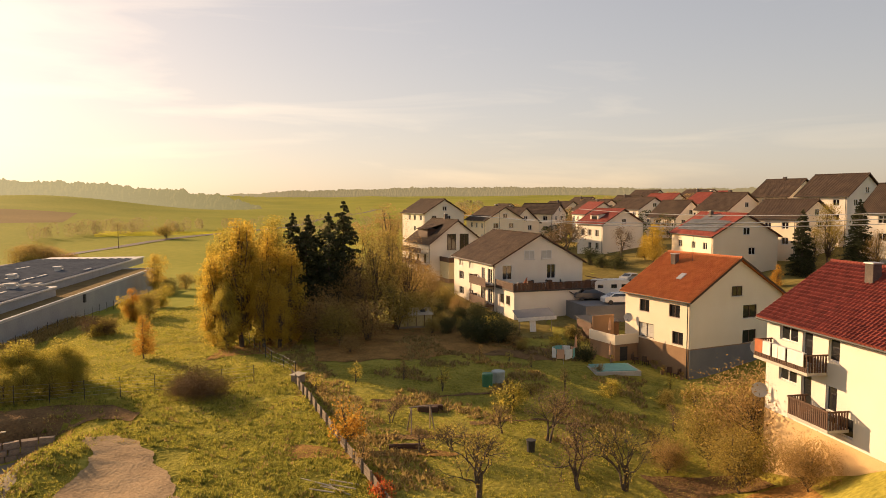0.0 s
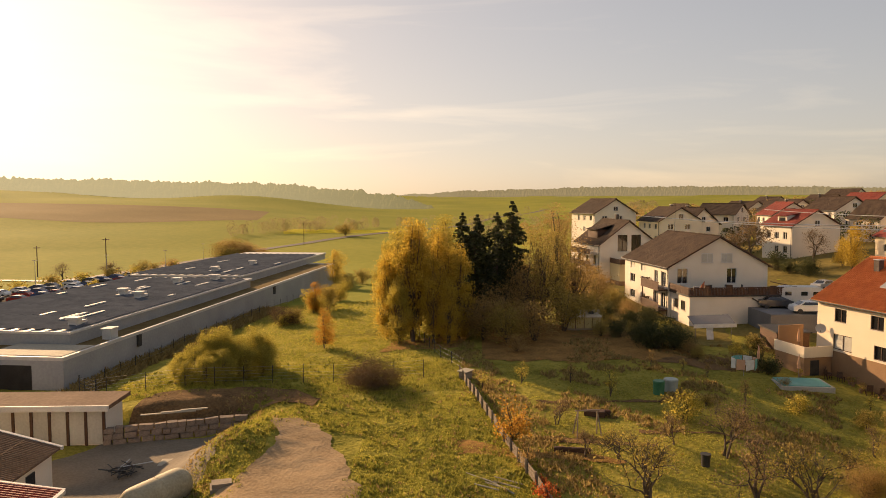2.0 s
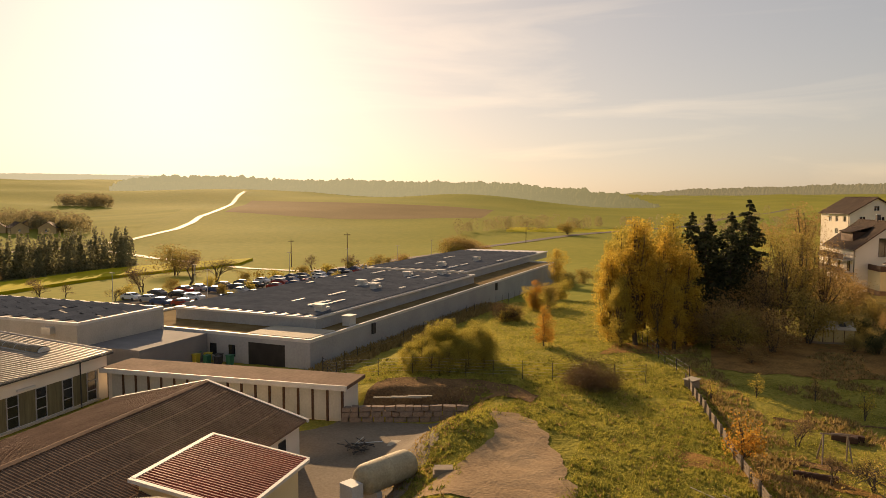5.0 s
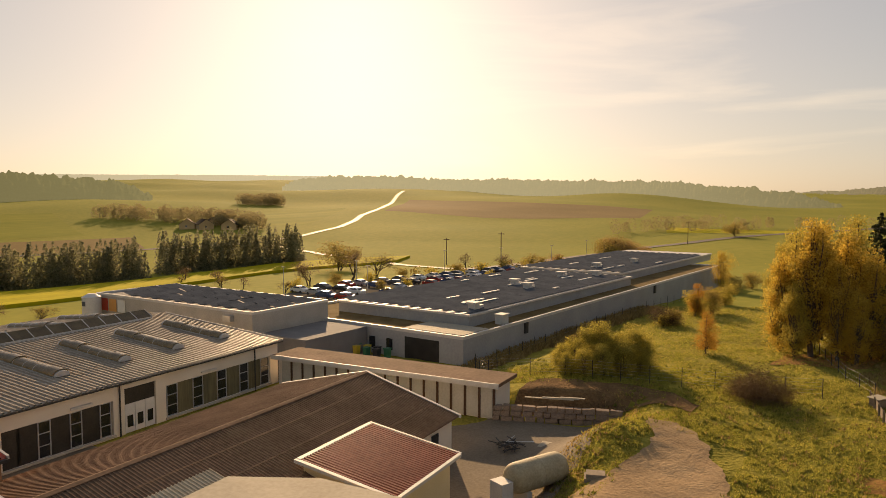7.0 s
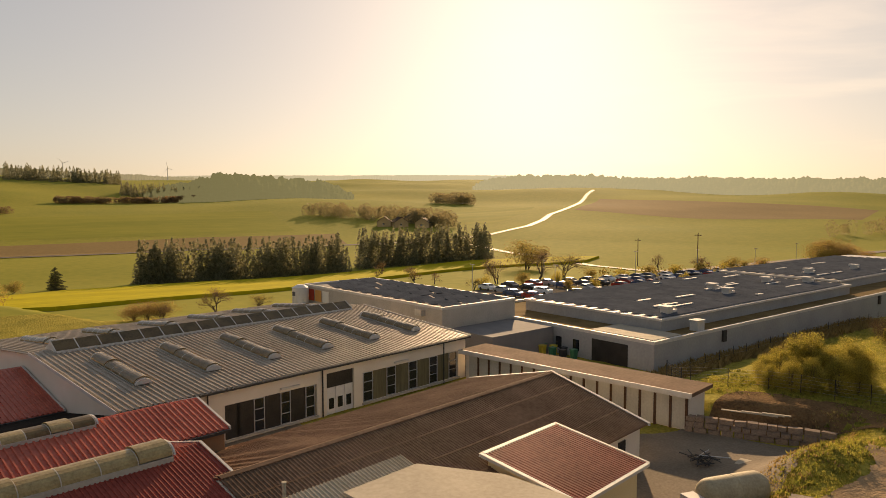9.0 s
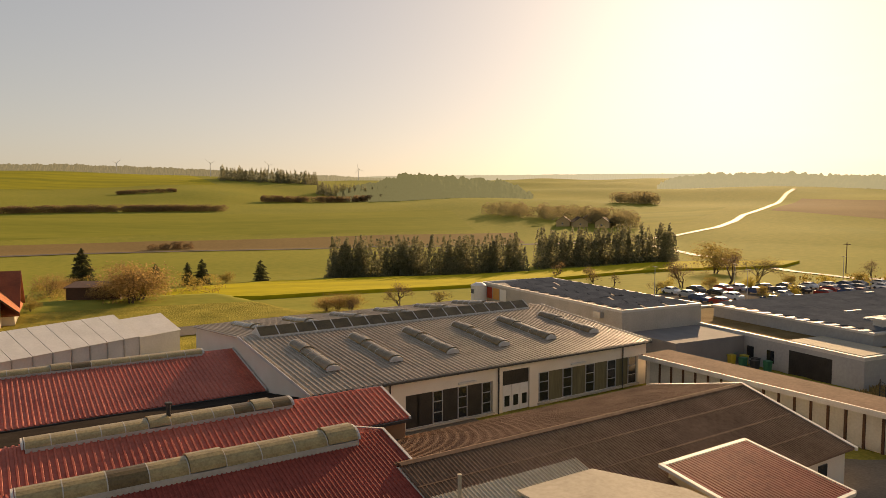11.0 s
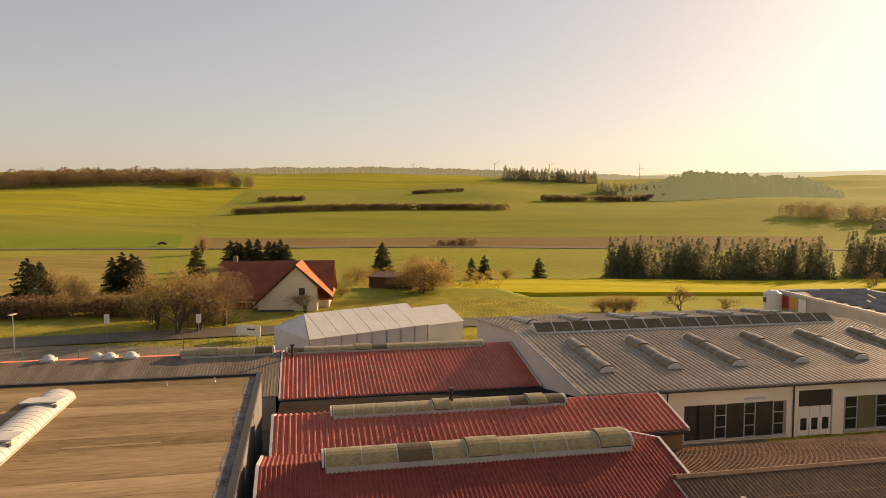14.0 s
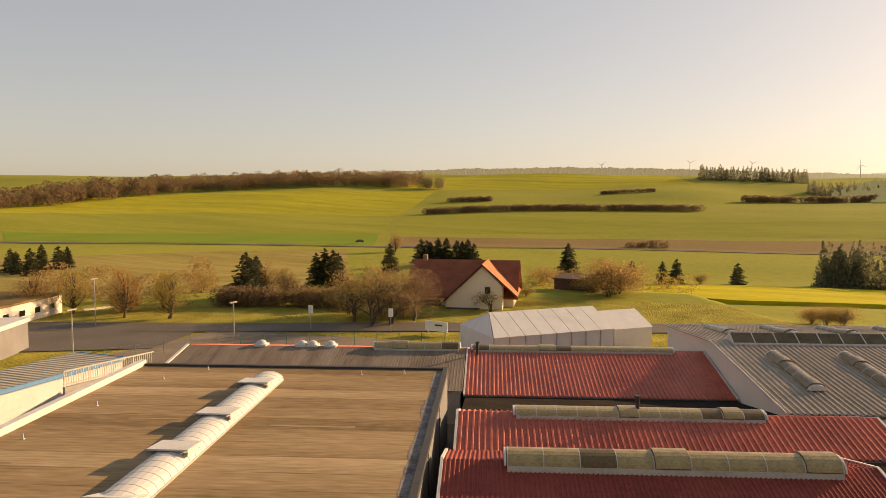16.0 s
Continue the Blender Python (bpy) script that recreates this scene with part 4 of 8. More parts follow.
# ---- gabled houses ----
def house(x, y, ang, L, W, zb, ze, rise, wall_m, roof_m, label, eave=(), gable=(), plinth=None, over=0.45, chimney=None, frame_m=None, deep=4.0,
          group="village houses", shutter=(), ev2=()):
    """Corner E at (x, y); local y runs along the ridge, away from the gable in view; local x across it.
    eave: windows (s, z, w, h) of the long wall at x = 0, s from E; gable: windows of the wall at y = 0."""
    a = radians(ang)
    m = frame_at(x, y, zb, math.sin(a), -math.cos(a))
    h = ze - zb
    t = thing("house", m, label, "house", group)
    th = 0.3
    g = wall_with_holes(W, -deep, h, [q for q in gable if q[1] + q[3] < h - 0.1])
    g.add([(0, 0, h), (W, 0, h), (W / 2, 0, h + rise - 0.1), (0, th, h), (W, th, h), (W / 2, th, h + rise - 0.1)],
          [(0, 1, 2), (5, 4, 3), (0, 2, 5, 3), (1, 4, 5, 2)])
    part("wall", g, wall_m, t)
    g = Geo().box(0, L - th, -deep, W, L, h).add([(0, L - th, h), (W, L - th, h), (W / 2, L - th, h + rise - 0.1), (0, L, h), (W, L, h), (W / 2, L, h + rise - 0.1)],
                                                [(0, 1, 2), (5, 4, 3), (0, 2, 5, 3), (1, 4, 5, 2)])
    part("wall", g, wall_m, t)
    side = part("wall", wall_with_holes(L - 2 * th - 0.02, -deep, h, [(L - th - 0.01 - s - w, z, w, hh) for s, z, w, hh in eave]), wall_m, t)
    side.matrix_local = pose(0.003, L - th - 0.01, 0, 0, 0, -90)
    part("wall", Geo().box(W - th, th + 0.01, -deep, W - 0.003, L - th - 0.01, h), wall_m, t)
    for k, (s, z, w, hh) in enumerate(gable):
        sh = ("g", k) in shutter
        window(t, s, z, w, hh, frame_m=frame_m, mullions=0 if w < 1.0 else 1, y=0.12 if z + hh < h - 0.1 else -0.05, fill=M_SHUT if sh else None)
    for k, (s, z, w, hh) in enumerate(eave):
        sh = ("e", k) in shutter
        win = window(t, 0, z, w, hh, frame_m=frame_m, mullions=0 if w < 1.0 else 1, y=0.12, fill=M_SHUT if sh else None)
        win.matrix_local = pose(0, s + w, 0, 0, 0, -90)
    sl = rise / (W / 2)
    nrm = 0.16
    for sgn in (0, 1):
        def at(xx, yy, zz):
            return (W - xx if sgn else xx, yy, zz)
        c = [at(-over, -over, h - over * sl), at(W / 2, -over, h + rise), at(W / 2, L + over, h + rise), at(-over, L + over, h - over * sl)]
        c = c[::-1] if not sgn else c
        part("roof", Geo().slab([(p[0], p[1], p[2] + nrm) for p in c], 0.16), roof_m, t)
        part("gutter", Geo().tube(at(-over - 0.06, -over, h - over * sl + 0.05), at(-over - 0.06, L + over, h - over * sl + 0.05), 0.07, 0.07, 6), M_DARK, t)
        for yy in (-over - 0.03, L + over + 0.002):
            b = [at(-over, yy, h - over * sl + nrm + 0.02), at(W / 2, yy, h + rise + nrm + 0.02)]
            b += [(b[1][0], yy + 0.03, b[1][2]), (b[0][0], yy + 0.03, b[0][2])]
            part("bargeboard", Geo().slab(b if sgn == 0 else b[::-1], 0.24), M_WOODD, t)
    part("ridge_cap", Geo().tube((W / 2, -over, h + rise + nrm), (W / 2, L + over, h + rise + nrm), 0.12, 0.12, 6), roof_m, t)
    if plinth:
        pm, ph = plinth
        part("plinth", Geo().box(-0.03, -0.03, -deep, W + 0.03, -0.002, ph).box(-0.03, 0, -deep, -0.002, L, ph), pm, t)
    part("downpipe", Geo().tube((-0.1, 0.25, 0), (-0.1, 0.25, h - 0.2), 0.05, 0.05, 6), M_DARK, t)
    for (cx, cy) in chimney or ():
        zc = h + rise - abs(cx - W / 2) * sl
        ch = part("chimney", Geo().box(cx - 0.28, cy - 0.32, zc - 0.5, cx + 0.28, cy + 0.32, zc + 1.2), M_SLATE, t)
        part("cap", Geo().box(cx - 0.34, cy - 0.38, zc + 1.203, cx + 0.34, cy + 0.38, zc + 1.28), M_METAL, ch)
    return t

hB = house(24.4, 70.0, 116.0, 9.6, 13.0, 0.2, 8.1, 3.9, M_CREAM, M_TILE_O, "cream rendered house with a bright orange tiled roof and brown plinth",
           eave=[(0.9, 3.2, 1.5, 1.3), (1.4, 5.9, 1.5, 1.3), (5.8, 5.9, 1.5, 1.3), (5.0, 3.2, 2.4, 1.5), (1.5, 0.7, 1.3, 1.1), (5.0, 0.7, 1.1, 1.1)],
           gable=[(7.3, 3.0, 2.0, 1.35), (7.3, 5.6, 2.0, 1.35), (5.6, 8.0, 1.4, 1.0)], plinth=(M_PLINTH, 3.0), chimney=[(4.6, 7.0)], frame_m=M_FRAMEB, shutter=[("e", 3)])
hA = house(7.4, 101.8, 109.0, 17.0, 14.2, 2.0, 8.9, 4.0, M_WHITE, M_TILE_B, "white three-storey house with a brown tiled roof and a roof terrace",
           eave=[(1.0, 1.0, 1.6, 2.1), (3.8, 1.0, 1.2, 2.1), (1.0, 3.9, 1.6, 2.1), (3.8, 3.9, 1.2, 2.1), (8.4, 0.9, 1.8, 1.2), (12.6, 0.9, 2.0, 1.2),
                 (8.4, 3.3, 1.8, 1.3), (12.6, 3.3, 2.0, 1.3), (8.4, 5.4, 1.8, 1.1), (12.6, 5.4, 2.0, 1.1)],
           gable=[(4.6, 7.4, 1.6, 1.3), (7.4, 7.4, 1.6, 1.3), (1.2, 4.5, 1.5, 2.1), (8.3, 4.5, 1.4, 2.1)], shutter=[("g", 0), ("g", 1), ("e", 8), ("e", 9)])
hO = house(-2.4, 132.9, 112.0, 13.0, 11.0, 2.0, 9.9, 4.2, M_WHITE, M_TILE_B, "white house with brown roof, glazed gable and timber balconies",
           eave=[(2.0, 1.2, 1.4, 2.0), (6.0, 1.2, 1.4, 2.0), (2.0, 4.0, 1.4, 2.0), (6.0, 4.0, 1.4, 2.0), (10, 4.0, 1.4, 2.0)],
           gable=[(3.4, 6.6, 1.8, 3.0), (6.0, 6.6, 1.8, 3.0), (2.0, 1.5, 1.4, 1.3)], chimney=[(5.6, 6.0)], frame_m=M_FRAMEB)
hD = house(44.6, 117.9, 98.0, 15.0, 11.5, 6.0, 12.1, 3.5, M_CREAM, M_TILE_R, "cream house with red roof covered in solar panels",
           eave=[(2.0, 3.6, 1.4, 1.2), (6.0, 3.6, 1.4, 1.2), (11.0, 3.6, 1.4, 1.2)], gable=[(5.2, 6.2, 1.2, 1.2), (6.3, 2.9, 1.2, 1.2)], chimney=[(4.4, 9.0)])
hE = house(34.4, 153.7, 116.0, 9.0, 11.0, 5.5, 12.9, 3.0, M_WHITE, M_TILE_R, "white two-storey house with a red-brown roof and dormer",
           eave=[(1.5, 4.6, 1.2, 1.4), (4.0, 4.6, 1.2, 1.4), (6.5, 4.6, 1.2, 1.4), (1.5, 1.8, 1.2, 1.4), (4.0, 1.8, 1.2, 1.4)], gable=[(5.0, 7.3, 1.2, 1.1)])
hC = house(23.6, 28.5, 99.8, 17.0, 9.6, 3.0, 10.7, 3.2, M_OFFW, M_TILE_R, "off-white three-storey house with a dark red tiled roof and timber balconies",
           eave=[(14.0, 6.4, 1.7, 1.1), (12.7, 5.4, 0.9, 2.1), (10.5, 6.0, 0.9, 1.5), (14.0, 3.9, 1.7, 1.1), (12.7, 2.7, 0.9, 2.1), (10.6, 3.0, 0.9, 1.6), (9.3, 2.1, 2.6, 1.1)],
           plinth=(M_OCHRE, 1.7), chimney=[(3.6, 12.5)])
for s0, s1, z in ((11.4, 16.4, 5.3), (9.6, 13.0, 2.6)):
    bal = part("balcony", Geo().box(-1.3, s0, z - 0.18, -0.002, s1, z), M_CONC, hC, "balcony with dark timber railing")
    part("handrail", Geo().box(-1.34, s0, z + 0.95, -1.24, s1, z + 1.03).box(-1.239, s0 - 0.04, z + 0.95, -0.01, s0 + 0.04, z + 1.03).box(-1.239, s1 - 0.04, z + 0.95, -0.01, s1 + 0.04, z + 1.03), M_WOODD, bal)
    n = int((s1 - s0) / 0.16)
    for i in range(n):
        part("slat", Geo().box(-1.31, s0 + 0.03 + i * 0.16, z, -1.27, s0 + 0.13 + i * 0.16, z + 0.95), M_WOODD, bal)
    for i in range(7):
        for yy in (s0, s1):
            part("slat", Geo().box(-1.2 + i * 0.17, yy - 0.02, z, -1.1 + i * 0.17, yy + 0.02, z + 0.95), M_WOODD, bal)
M_LINEN = mat("white_bed_linen", (0.6, 0.58, 0.54), (0.75, 0.73, 0.69), 3, 0.9, 0.5, 6, dist=0.05)
M_RUST = mat("rust_red_cloth", (0.35, 0.1, 0.04), (0.42, 0.14, 0.06), 3, 0.9, 0.4, 6)
for i, (s, w, m_) in enumerate(((15.4, 0.7, M_RUST), (14.6, 0.75, M_LINEN), (13.9, 0.5, M_LINEN), (13.2, 0.65, M_LINEN), (11.6, 1.4, M_LINEN))):
    ob = solo("bed_linen", Geo().box(-0.05, 0, -0.75, 0, w, 0.02).box(0.001, 0, -0.02, 0.14, w, 0.03).box(0.141, 0, -0.4, 0.17, w, 0.03), m_,
              hC.matrix_world @ pose(-1.36, s, 6.36), "rust red duvet hung over a balcony rail" if m_ is M_RUST else "white bed linen hung over a balcony rail", "linen", "bed linen")


def satellite_dish(m):
    t = thing("satellite_dish", m, "pale round satellite dish on a wall bracket", "dish", "satellite dishes")
    g = Geo()
    vs = [(0, 0, 0)]
    for k, (r, d) in enumerate(((0.25, 0.02), (0.5, 0.09))):
        vs += [(r * math.cos(i * 0.5236), -d, r * math.sin(i * 0.5236)) for i in range(12)]
    fs = [(0, 1 + i, 1 + (i + 1) % 12) for i in range(12)] + [(1 + i, 13 + i, 13 + (i + 1) % 12, 1 + (i + 1) % 12) for i in range(12)]
    part("bowl", g.add(vs, fs), M_TRIM, t)
    part("arm", Geo().tube((0, 0, -0.4), (0, -0.5, -0.1), 0.02, 0.02, 5).tube((0, 0, 0), (0, 0.35, -0.1), 0.03, 0.03, 5), M_DARK, t)


satellite_dish(hC.matrix_world @ pose(-0.45, 17.2, 5.6, 0, 0, -40))
satellite_dish(hB.matrix_world @ pose(-0.4, 8.6, 5.0, 0, 0, -50))
satellite_dish(hC.matrix_world @ pose(-0.45, 16.9, 2.9, 0, 0, -40))

# roof terrace wing of the white house
part("wing_wall", Geo().box(0.3, -6.0, -4, 14.5, -0.01, 3.5), M_WHITE, hA)
for z_ in (3.74,):
    for k in range(9):
        part("planter", Geo().box(1.0 + k * 1.5, -5.7, z_, 1.7 + k * 1.5, -5.3, z_ + random.uniform(0.5, 1.3)), M_WOODD if k % 2 else M_GREYPL, hA, "planter on the roof terrace")
part("wing_floor", Geo().box(0.1, -6.2, 3.5, 14.7, -0.02, 3.7), M_DARK, hA)
rail = part("terrace_railing", Geo().box(0.1, -6.24, 4.62, 14.7, -6.14, 4.72).box(0.08, -6.13, 4.62, 0.18, -0.05, 4.72).box(14.6, -6.13, 4.62, 14.7, -0.05, 4.72), M_WOODD, hA, "dark timber terrace railing")
for i in range(73):
    part("slat", Geo().box(0.12 + i * 0.2, -6.21, 3.71, 0.27 + i * 0.2, -6.17, 4.62), M_WOODD, rail)
for i in range(30):
    part("slat", Geo().box(0.11, -6.0 + i * 0.2, 3.71, 0.15, -5.85 + i * 0.2, 4.62), M_WOODD, rail)
for x, z in ((1.5, 1.6), (3.6, 1.6)):
    w_ = window(hA, 0, z, 1.0, 1.2, frame_m=M_FRAMEB, y=-0.06)
    w_.matrix_local = pose(0.3, -x, 0, 0, 0, -90)
for z in (0.9, 3.72):
    b = part("balcony", Geo().box(-1.4, 0.1, z - 0.18, -0.04, 6.6, z), M_WOODD, hA, "dark timber balcony")
    part("handrail", Geo().box(-1.46, 0.1, z + 0.95, -1.34, 6.6, z + 1.04).box(-1.339, 6.5, z + 0.95, -0.05, 6.6, z + 1.04), M_WOODD, b)
    for i in range(32):
        part("slat", Geo().box(-1.42, 0.12 + i * 0.2, z + 0.003, -1.38, 0.29 + i * 0.2, z + 0.95), M_WOODD, b)
    for i in range(6):
        part("slat", Geo().box(-1.36 + i * 0.22, 6.54, z + 0.003, -1.18 + i * 0.22, 6.58, z + 0.95), M_WOODD, b)
part("wall_rail", Geo().tube((8.7, -6.08, 3.25), (14.4, -6.08, 0.2), 0.08, 0.08, 6), M_WOODD, hA, "dark timber rail down the wing wall")
for xx in (1.6, 5.8):
    part("balcony_post", Geo().box(-1.44, xx, -1.0, -1.32, xx + 0.12, 0.72).box(-1.44, xx, 1.95, -1.32, xx + 0.12, 3.54), M_WOODD, hA)
for i in range(3):
    tb = thing("terrace_chair", hA.matrix_world @ pose(4.5 + i * 2.3, -3.2, 3.7, 0, 0, 40 * i), "dark folded garden chair on a roof terrace", "chair", "terrace chairs")
    part("seat", Geo().box(-0.25, -0.25, 0.4, 0.25, 0.25, 0.45), M_DARK, tb)
    part("backrest", Geo().box(-0.25, 0.25, 0.45, 0.25, 0.3, 1.0), M_DARK, tb)
    for xx in (-0.23, 0.19):
        for yy in (-0.24, 0.2):
            part("leg", Geo().box(xx, yy, 0, xx + 0.04, yy + 0.04, 0.4), M_DARK, tb)
tt = thing("terrace_table", hA.matrix_world @ pose(7.0, -3.6, 3.7, 0, 0, 15), "white garden table on a roof terrace", "table")
part("tabletop", Geo().box(-0.7, -0.45, 0.7, 0.7, 0.45, 0.75), M_TRIM, tt)
for xx in (-0.62, 0.56):
    for yy in (-0.38, 0.32):
        part("leg", Geo().box(xx, yy, 0, xx + 0.06, yy + 0.06, 0.7), M_TRIM, tt)
ps = thing("parasol", hA.matrix_world @ pose(2.4, -4.6, 3.7, 0, 0, 0), "folded red parasol leaning on the terrace", "parasol", "parasols")
part("pole", Geo().tube((0, 0, 0), (0.5, 0, 1.7), 0.03, 0.03, 6), M_WOOD, ps)
part("folded_canopy", Geo().tube((0.1, 0, 0.5), (0.3, 0, 1.1), 0.3, 0.2, 9).tube((0.3, 0, 1.1), (0.48, 0, 1.65), 0.2, 0.04, 9), M_RUST, ps)
# annex and balconies of the glazed-gable house
part("annex", Geo().box(2.0, -4.5, -4, 9.5, -0.01, 4.6), M_YELLOWISH, hO)
part("annex_base", Geo().box(1.97, -4.53, -4, 9.53, -4.502, 1.6).box(1.96, -4.5, -4, 1.998, -0.02, 1.6), M_PLINTH, hO)
part("annex_railing", Geo().box(1.9, -4.6, 4.6, 9.6, -4.5, 5.5).box(1.9, -4.49, 4.6, 2.0, -0.02, 5.5), M_WOODD, hO)
for z in (0.9, 3.7, 6.0):
    b = part("balcony", Geo().box(-1.5, 1.0, z - 0.15, -0.01, 12.0, z), M_CONC, hO)
    part("railing", Geo().box(-1.54, 1.0, z + 0.01, -1.46, 12.0, z + 0.95), M_WOODD, b)
part("dormer", Geo().box(1.0, 4.0, 8.0, 3.4, 9.0, 10.4), M_WOODD, hO)
part("dormer_roof", Geo().slab([(0.6, 3.7, 10.4), (4.0, 3.7, 11.4), (4.0, 9.3, 11.4), (0.6, 9.3, 10.4)][::-1], 0.12), M_TILE_B, hO)
# roof solar panels and dormer
sl = 3.5 / 5.75
for i in range(9):
    for j in range(2 if i < 3 or i > 6 else 3):
        x0, x1 = 0.6 + j * 1.5, 2.0 + j * 1.5
        part("solar_panel", Geo().slab([(x0, 0.7 + i * 1.5, 6.1 + x0 * sl + 0.3), (x0, 2.1 + i * 1.5, 6.1 + x0 * sl + 0.3),
                                        (x1, 2.1 + i * 1.5, 6.1 + x1 * sl + 0.3), (x1, 0.7 + i * 1.5, 6.1 + x1 * sl + 0.3)][::-1], 0.05), M_BLUEWH, hD)
dm = part("dormer", Geo().box(1.2, 3.2, 7.4, 3.6, 6.0, 9.3), M_WHITE, hE)
part("dormer_roof", Geo().slab([(0.9, 3.0, 9.3), (4.6, 3.0, 9.9), (4.6, 6.2, 9.9), (0.9, 6.2, 9.3)][::-1], 0.12), M_TILE_R, hE)
part("pane", Geo().box(1.17, 3.7, 7.9, 1.199, 5.5, 8.9), M_GLASS, dm)
part("skylight", Geo().slab([(2.2, 3.6, 8.9 + 0.72), (3.0, 3.6, 9.4 + 0.72), (3.0, 4.3, 9.4 + 0.72), (2.2, 4.3, 8.9 + 0.72)][::-1], 0.1), M_METAL, hB)
part("antenna", Geo().tube((5.2, 5.0, 10.5), (5.2, 5.0, 14.0), 0.03, 0.02, 5), M_DARK, hB)
part("antenna", Geo().tube((3.6, 9.0, 9.0), (3.6, 9.0, 13.2), 0.03, 0.02, 5).tube((3.6, 8.5, 12.9), (3.6, 9.5, 12.9), 0.015, 0.015, 4), M_DARK, hC)
part("antenna", Geo().tube((6.8, 14.0, 10.5), (6.8, 14.0, 15.6), 0.03, 0.02, 5).tube((6.2, 14.0, 15.2), (7.4, 14.0, 15.2), 0.015, 0.015, 4), M_DARK, hA)
# porch of the orange-roofed house
pc = thing("porch", hB.matrix_world @ pose(-3.2, 7.4, 0), "brick-red porch with a white parapet balcony", "porch")
part("body", Geo().box(0, 0, -2, 3.1, 4.2, 2.5), M_PLINTH, pc)
part("floor", Geo().box(0.051, 0.051, 2.503, 3.1, 4.149, 2.6), M_CONC, pc)
for b in ((-0.1, -0.1, 3.15, 0.05), (-0.1, 4.15, 3.15, 4.3), (-0.1, 0.051, 0.05, 4.149)):
    part("parapet", Geo().box(b[0], b[1], 2.4, b[2], b[3], 3.45), M_CREAM, pc)
part("screen", Geo().box(0.2, 4.0, 2.61, 3.1, 4.14, 4.9), M_PLINTH, pc)
part("doorway", Geo().box(0.7, -0.03, 0.1, 1.7, -0.004, 2.1), M_DARK, pc)

# farther village houses
far = [(-4.5, 176, 118, 13, 11, 9.0, 14.8, 3.3, 1), (10, 168, 110, 12, 10, 7.5, 13.2, 3.0, 1), (52, 190, 112, 12, 10, 10.2, 15.6, 3.0, 1), (36, 180, 100, 10, 9, 9.0, 14.5, 2.8, 0),
       (44, 205, 115, 12, 10, 9.5, 15.0, 3.0, 1), (75, 200, 110, 12, 10, 12.0, 17.0, 3.0, 0), (108, 190, 195, 14, 11, 15.5, 20.0, 3.5, 1),
       (72.8, 151.4, 136, 9, 11, 14.0, 18.8, 3.6, 1), (73.7, 130.7, 135, 10, 12, 13.0, 18.8, 4.0, 1), (70.0, 104.6, 140, 9, 11, 10.5, 16.3, 4.2, 1),
       (61.1, 123.7, 138, 10, 11, 9.0, 14.8, 3.2, 1), (60.9, 153.3, 138, 8.5, 12, 10.0, 15.9, 3.6, 1), (55.0, 169.3, 140, 8.5, 10, 9.0, 14.0, 3.8, 1),
       (16.6, 174.2, 130, 10, 10, 6.5, 12.4, 3.6, 1), (29.5, 192.8, 150, 10, 10, 8.0, 14.3, 2.6, 1)]
for k, (x, y, a, L, W, zb, ze, rs, br) in enumerate(far):
    zb = min(zb, ground(x, y))
    a = min(a, 119) if x > 50 else a
    h = ze - zb
    house(x, y, a, L, W, zb, ze, rs, (M_WHITE, M_CREAM, M_WHITE)[k % 3], M_TILE_B if br else M_TILE_R,
          "pale rendered village house with a dark brown tiled roof" if br else "pale rendered village house with a red tiled roof",
          eave=[(1.5, h - 1.9, 1.3, 1.2), (5.0, h - 1.9, 1.3, 1.2), (8.0, h - 1.9, 1.3, 1.2), (1.5, h - 4.6, 1.3, 1.2), (5.0, h - 4.6, 1.3, 1.2)],
          gable=[(2.0, h - 1.9, 1.3, 1.2), (6.0, h - 1.9, 1.3, 1.2), (2.0, h - 4.6, 1.3, 1.2), (W / 2 - 0.6, h + 0.5, 1.2, 1.1)],
          chimney=[(W / 2 + 0.9, L * 0.6)] if k % 2 else None, group="far village houses")

# roofs at the back of the village, and the hamlet beyond the spruces
back = [(-6.8, 238, 116, 0), (-9.4, 262, 120, 1), (-12.2, 236, 112, 1), (-14.6, 268, 118, 1), (-17.4, 240, 115, 0), (-19.8, 262, 110, 1), (-22.4, 232, 118, 1),
        (-11.0, 312, 114, 1), (-16.2, 318, 120, 1), (-20.9, 300, 112, 0), (-25.2, 246, 116, 1), (-27.6, 228, 114, 1), (-4.6, 292, 112, 1)]
for k, (a, d, ang, br) in enumerate(back):
    x, y = -d * math.sin(radians(a)), d * math.cos(radians(a))
    zb = ground(x, y)
    house(x, y, ang, 12 + k % 3, 9.5 + k % 2, zb, zb + 4.2 + 0.4 * (k % 3), 3.2, (M_WHITE, M_CREAM, M_WHITE)[k % 3], M_TILE_B if br else M_TILE_R,
          "small pale house with a dark brown roof at the village edge" if br else "small pale house with a red roof at the village edge",
          eave=[(1.5, 1.6, 1.3, 1.2), (5.0, 1.6, 1.3, 1.2), (8.2, 1.6, 1.3, 1.2)], gable=[(2.0, 1.6, 1.3, 1.2), (6.0, 1.6, 1.3, 1.2), (4.2, 4.6, 1.1, 1.0)],
          chimney=[(4.0, 7.0)] if k % 2 else None, group="back village houses")
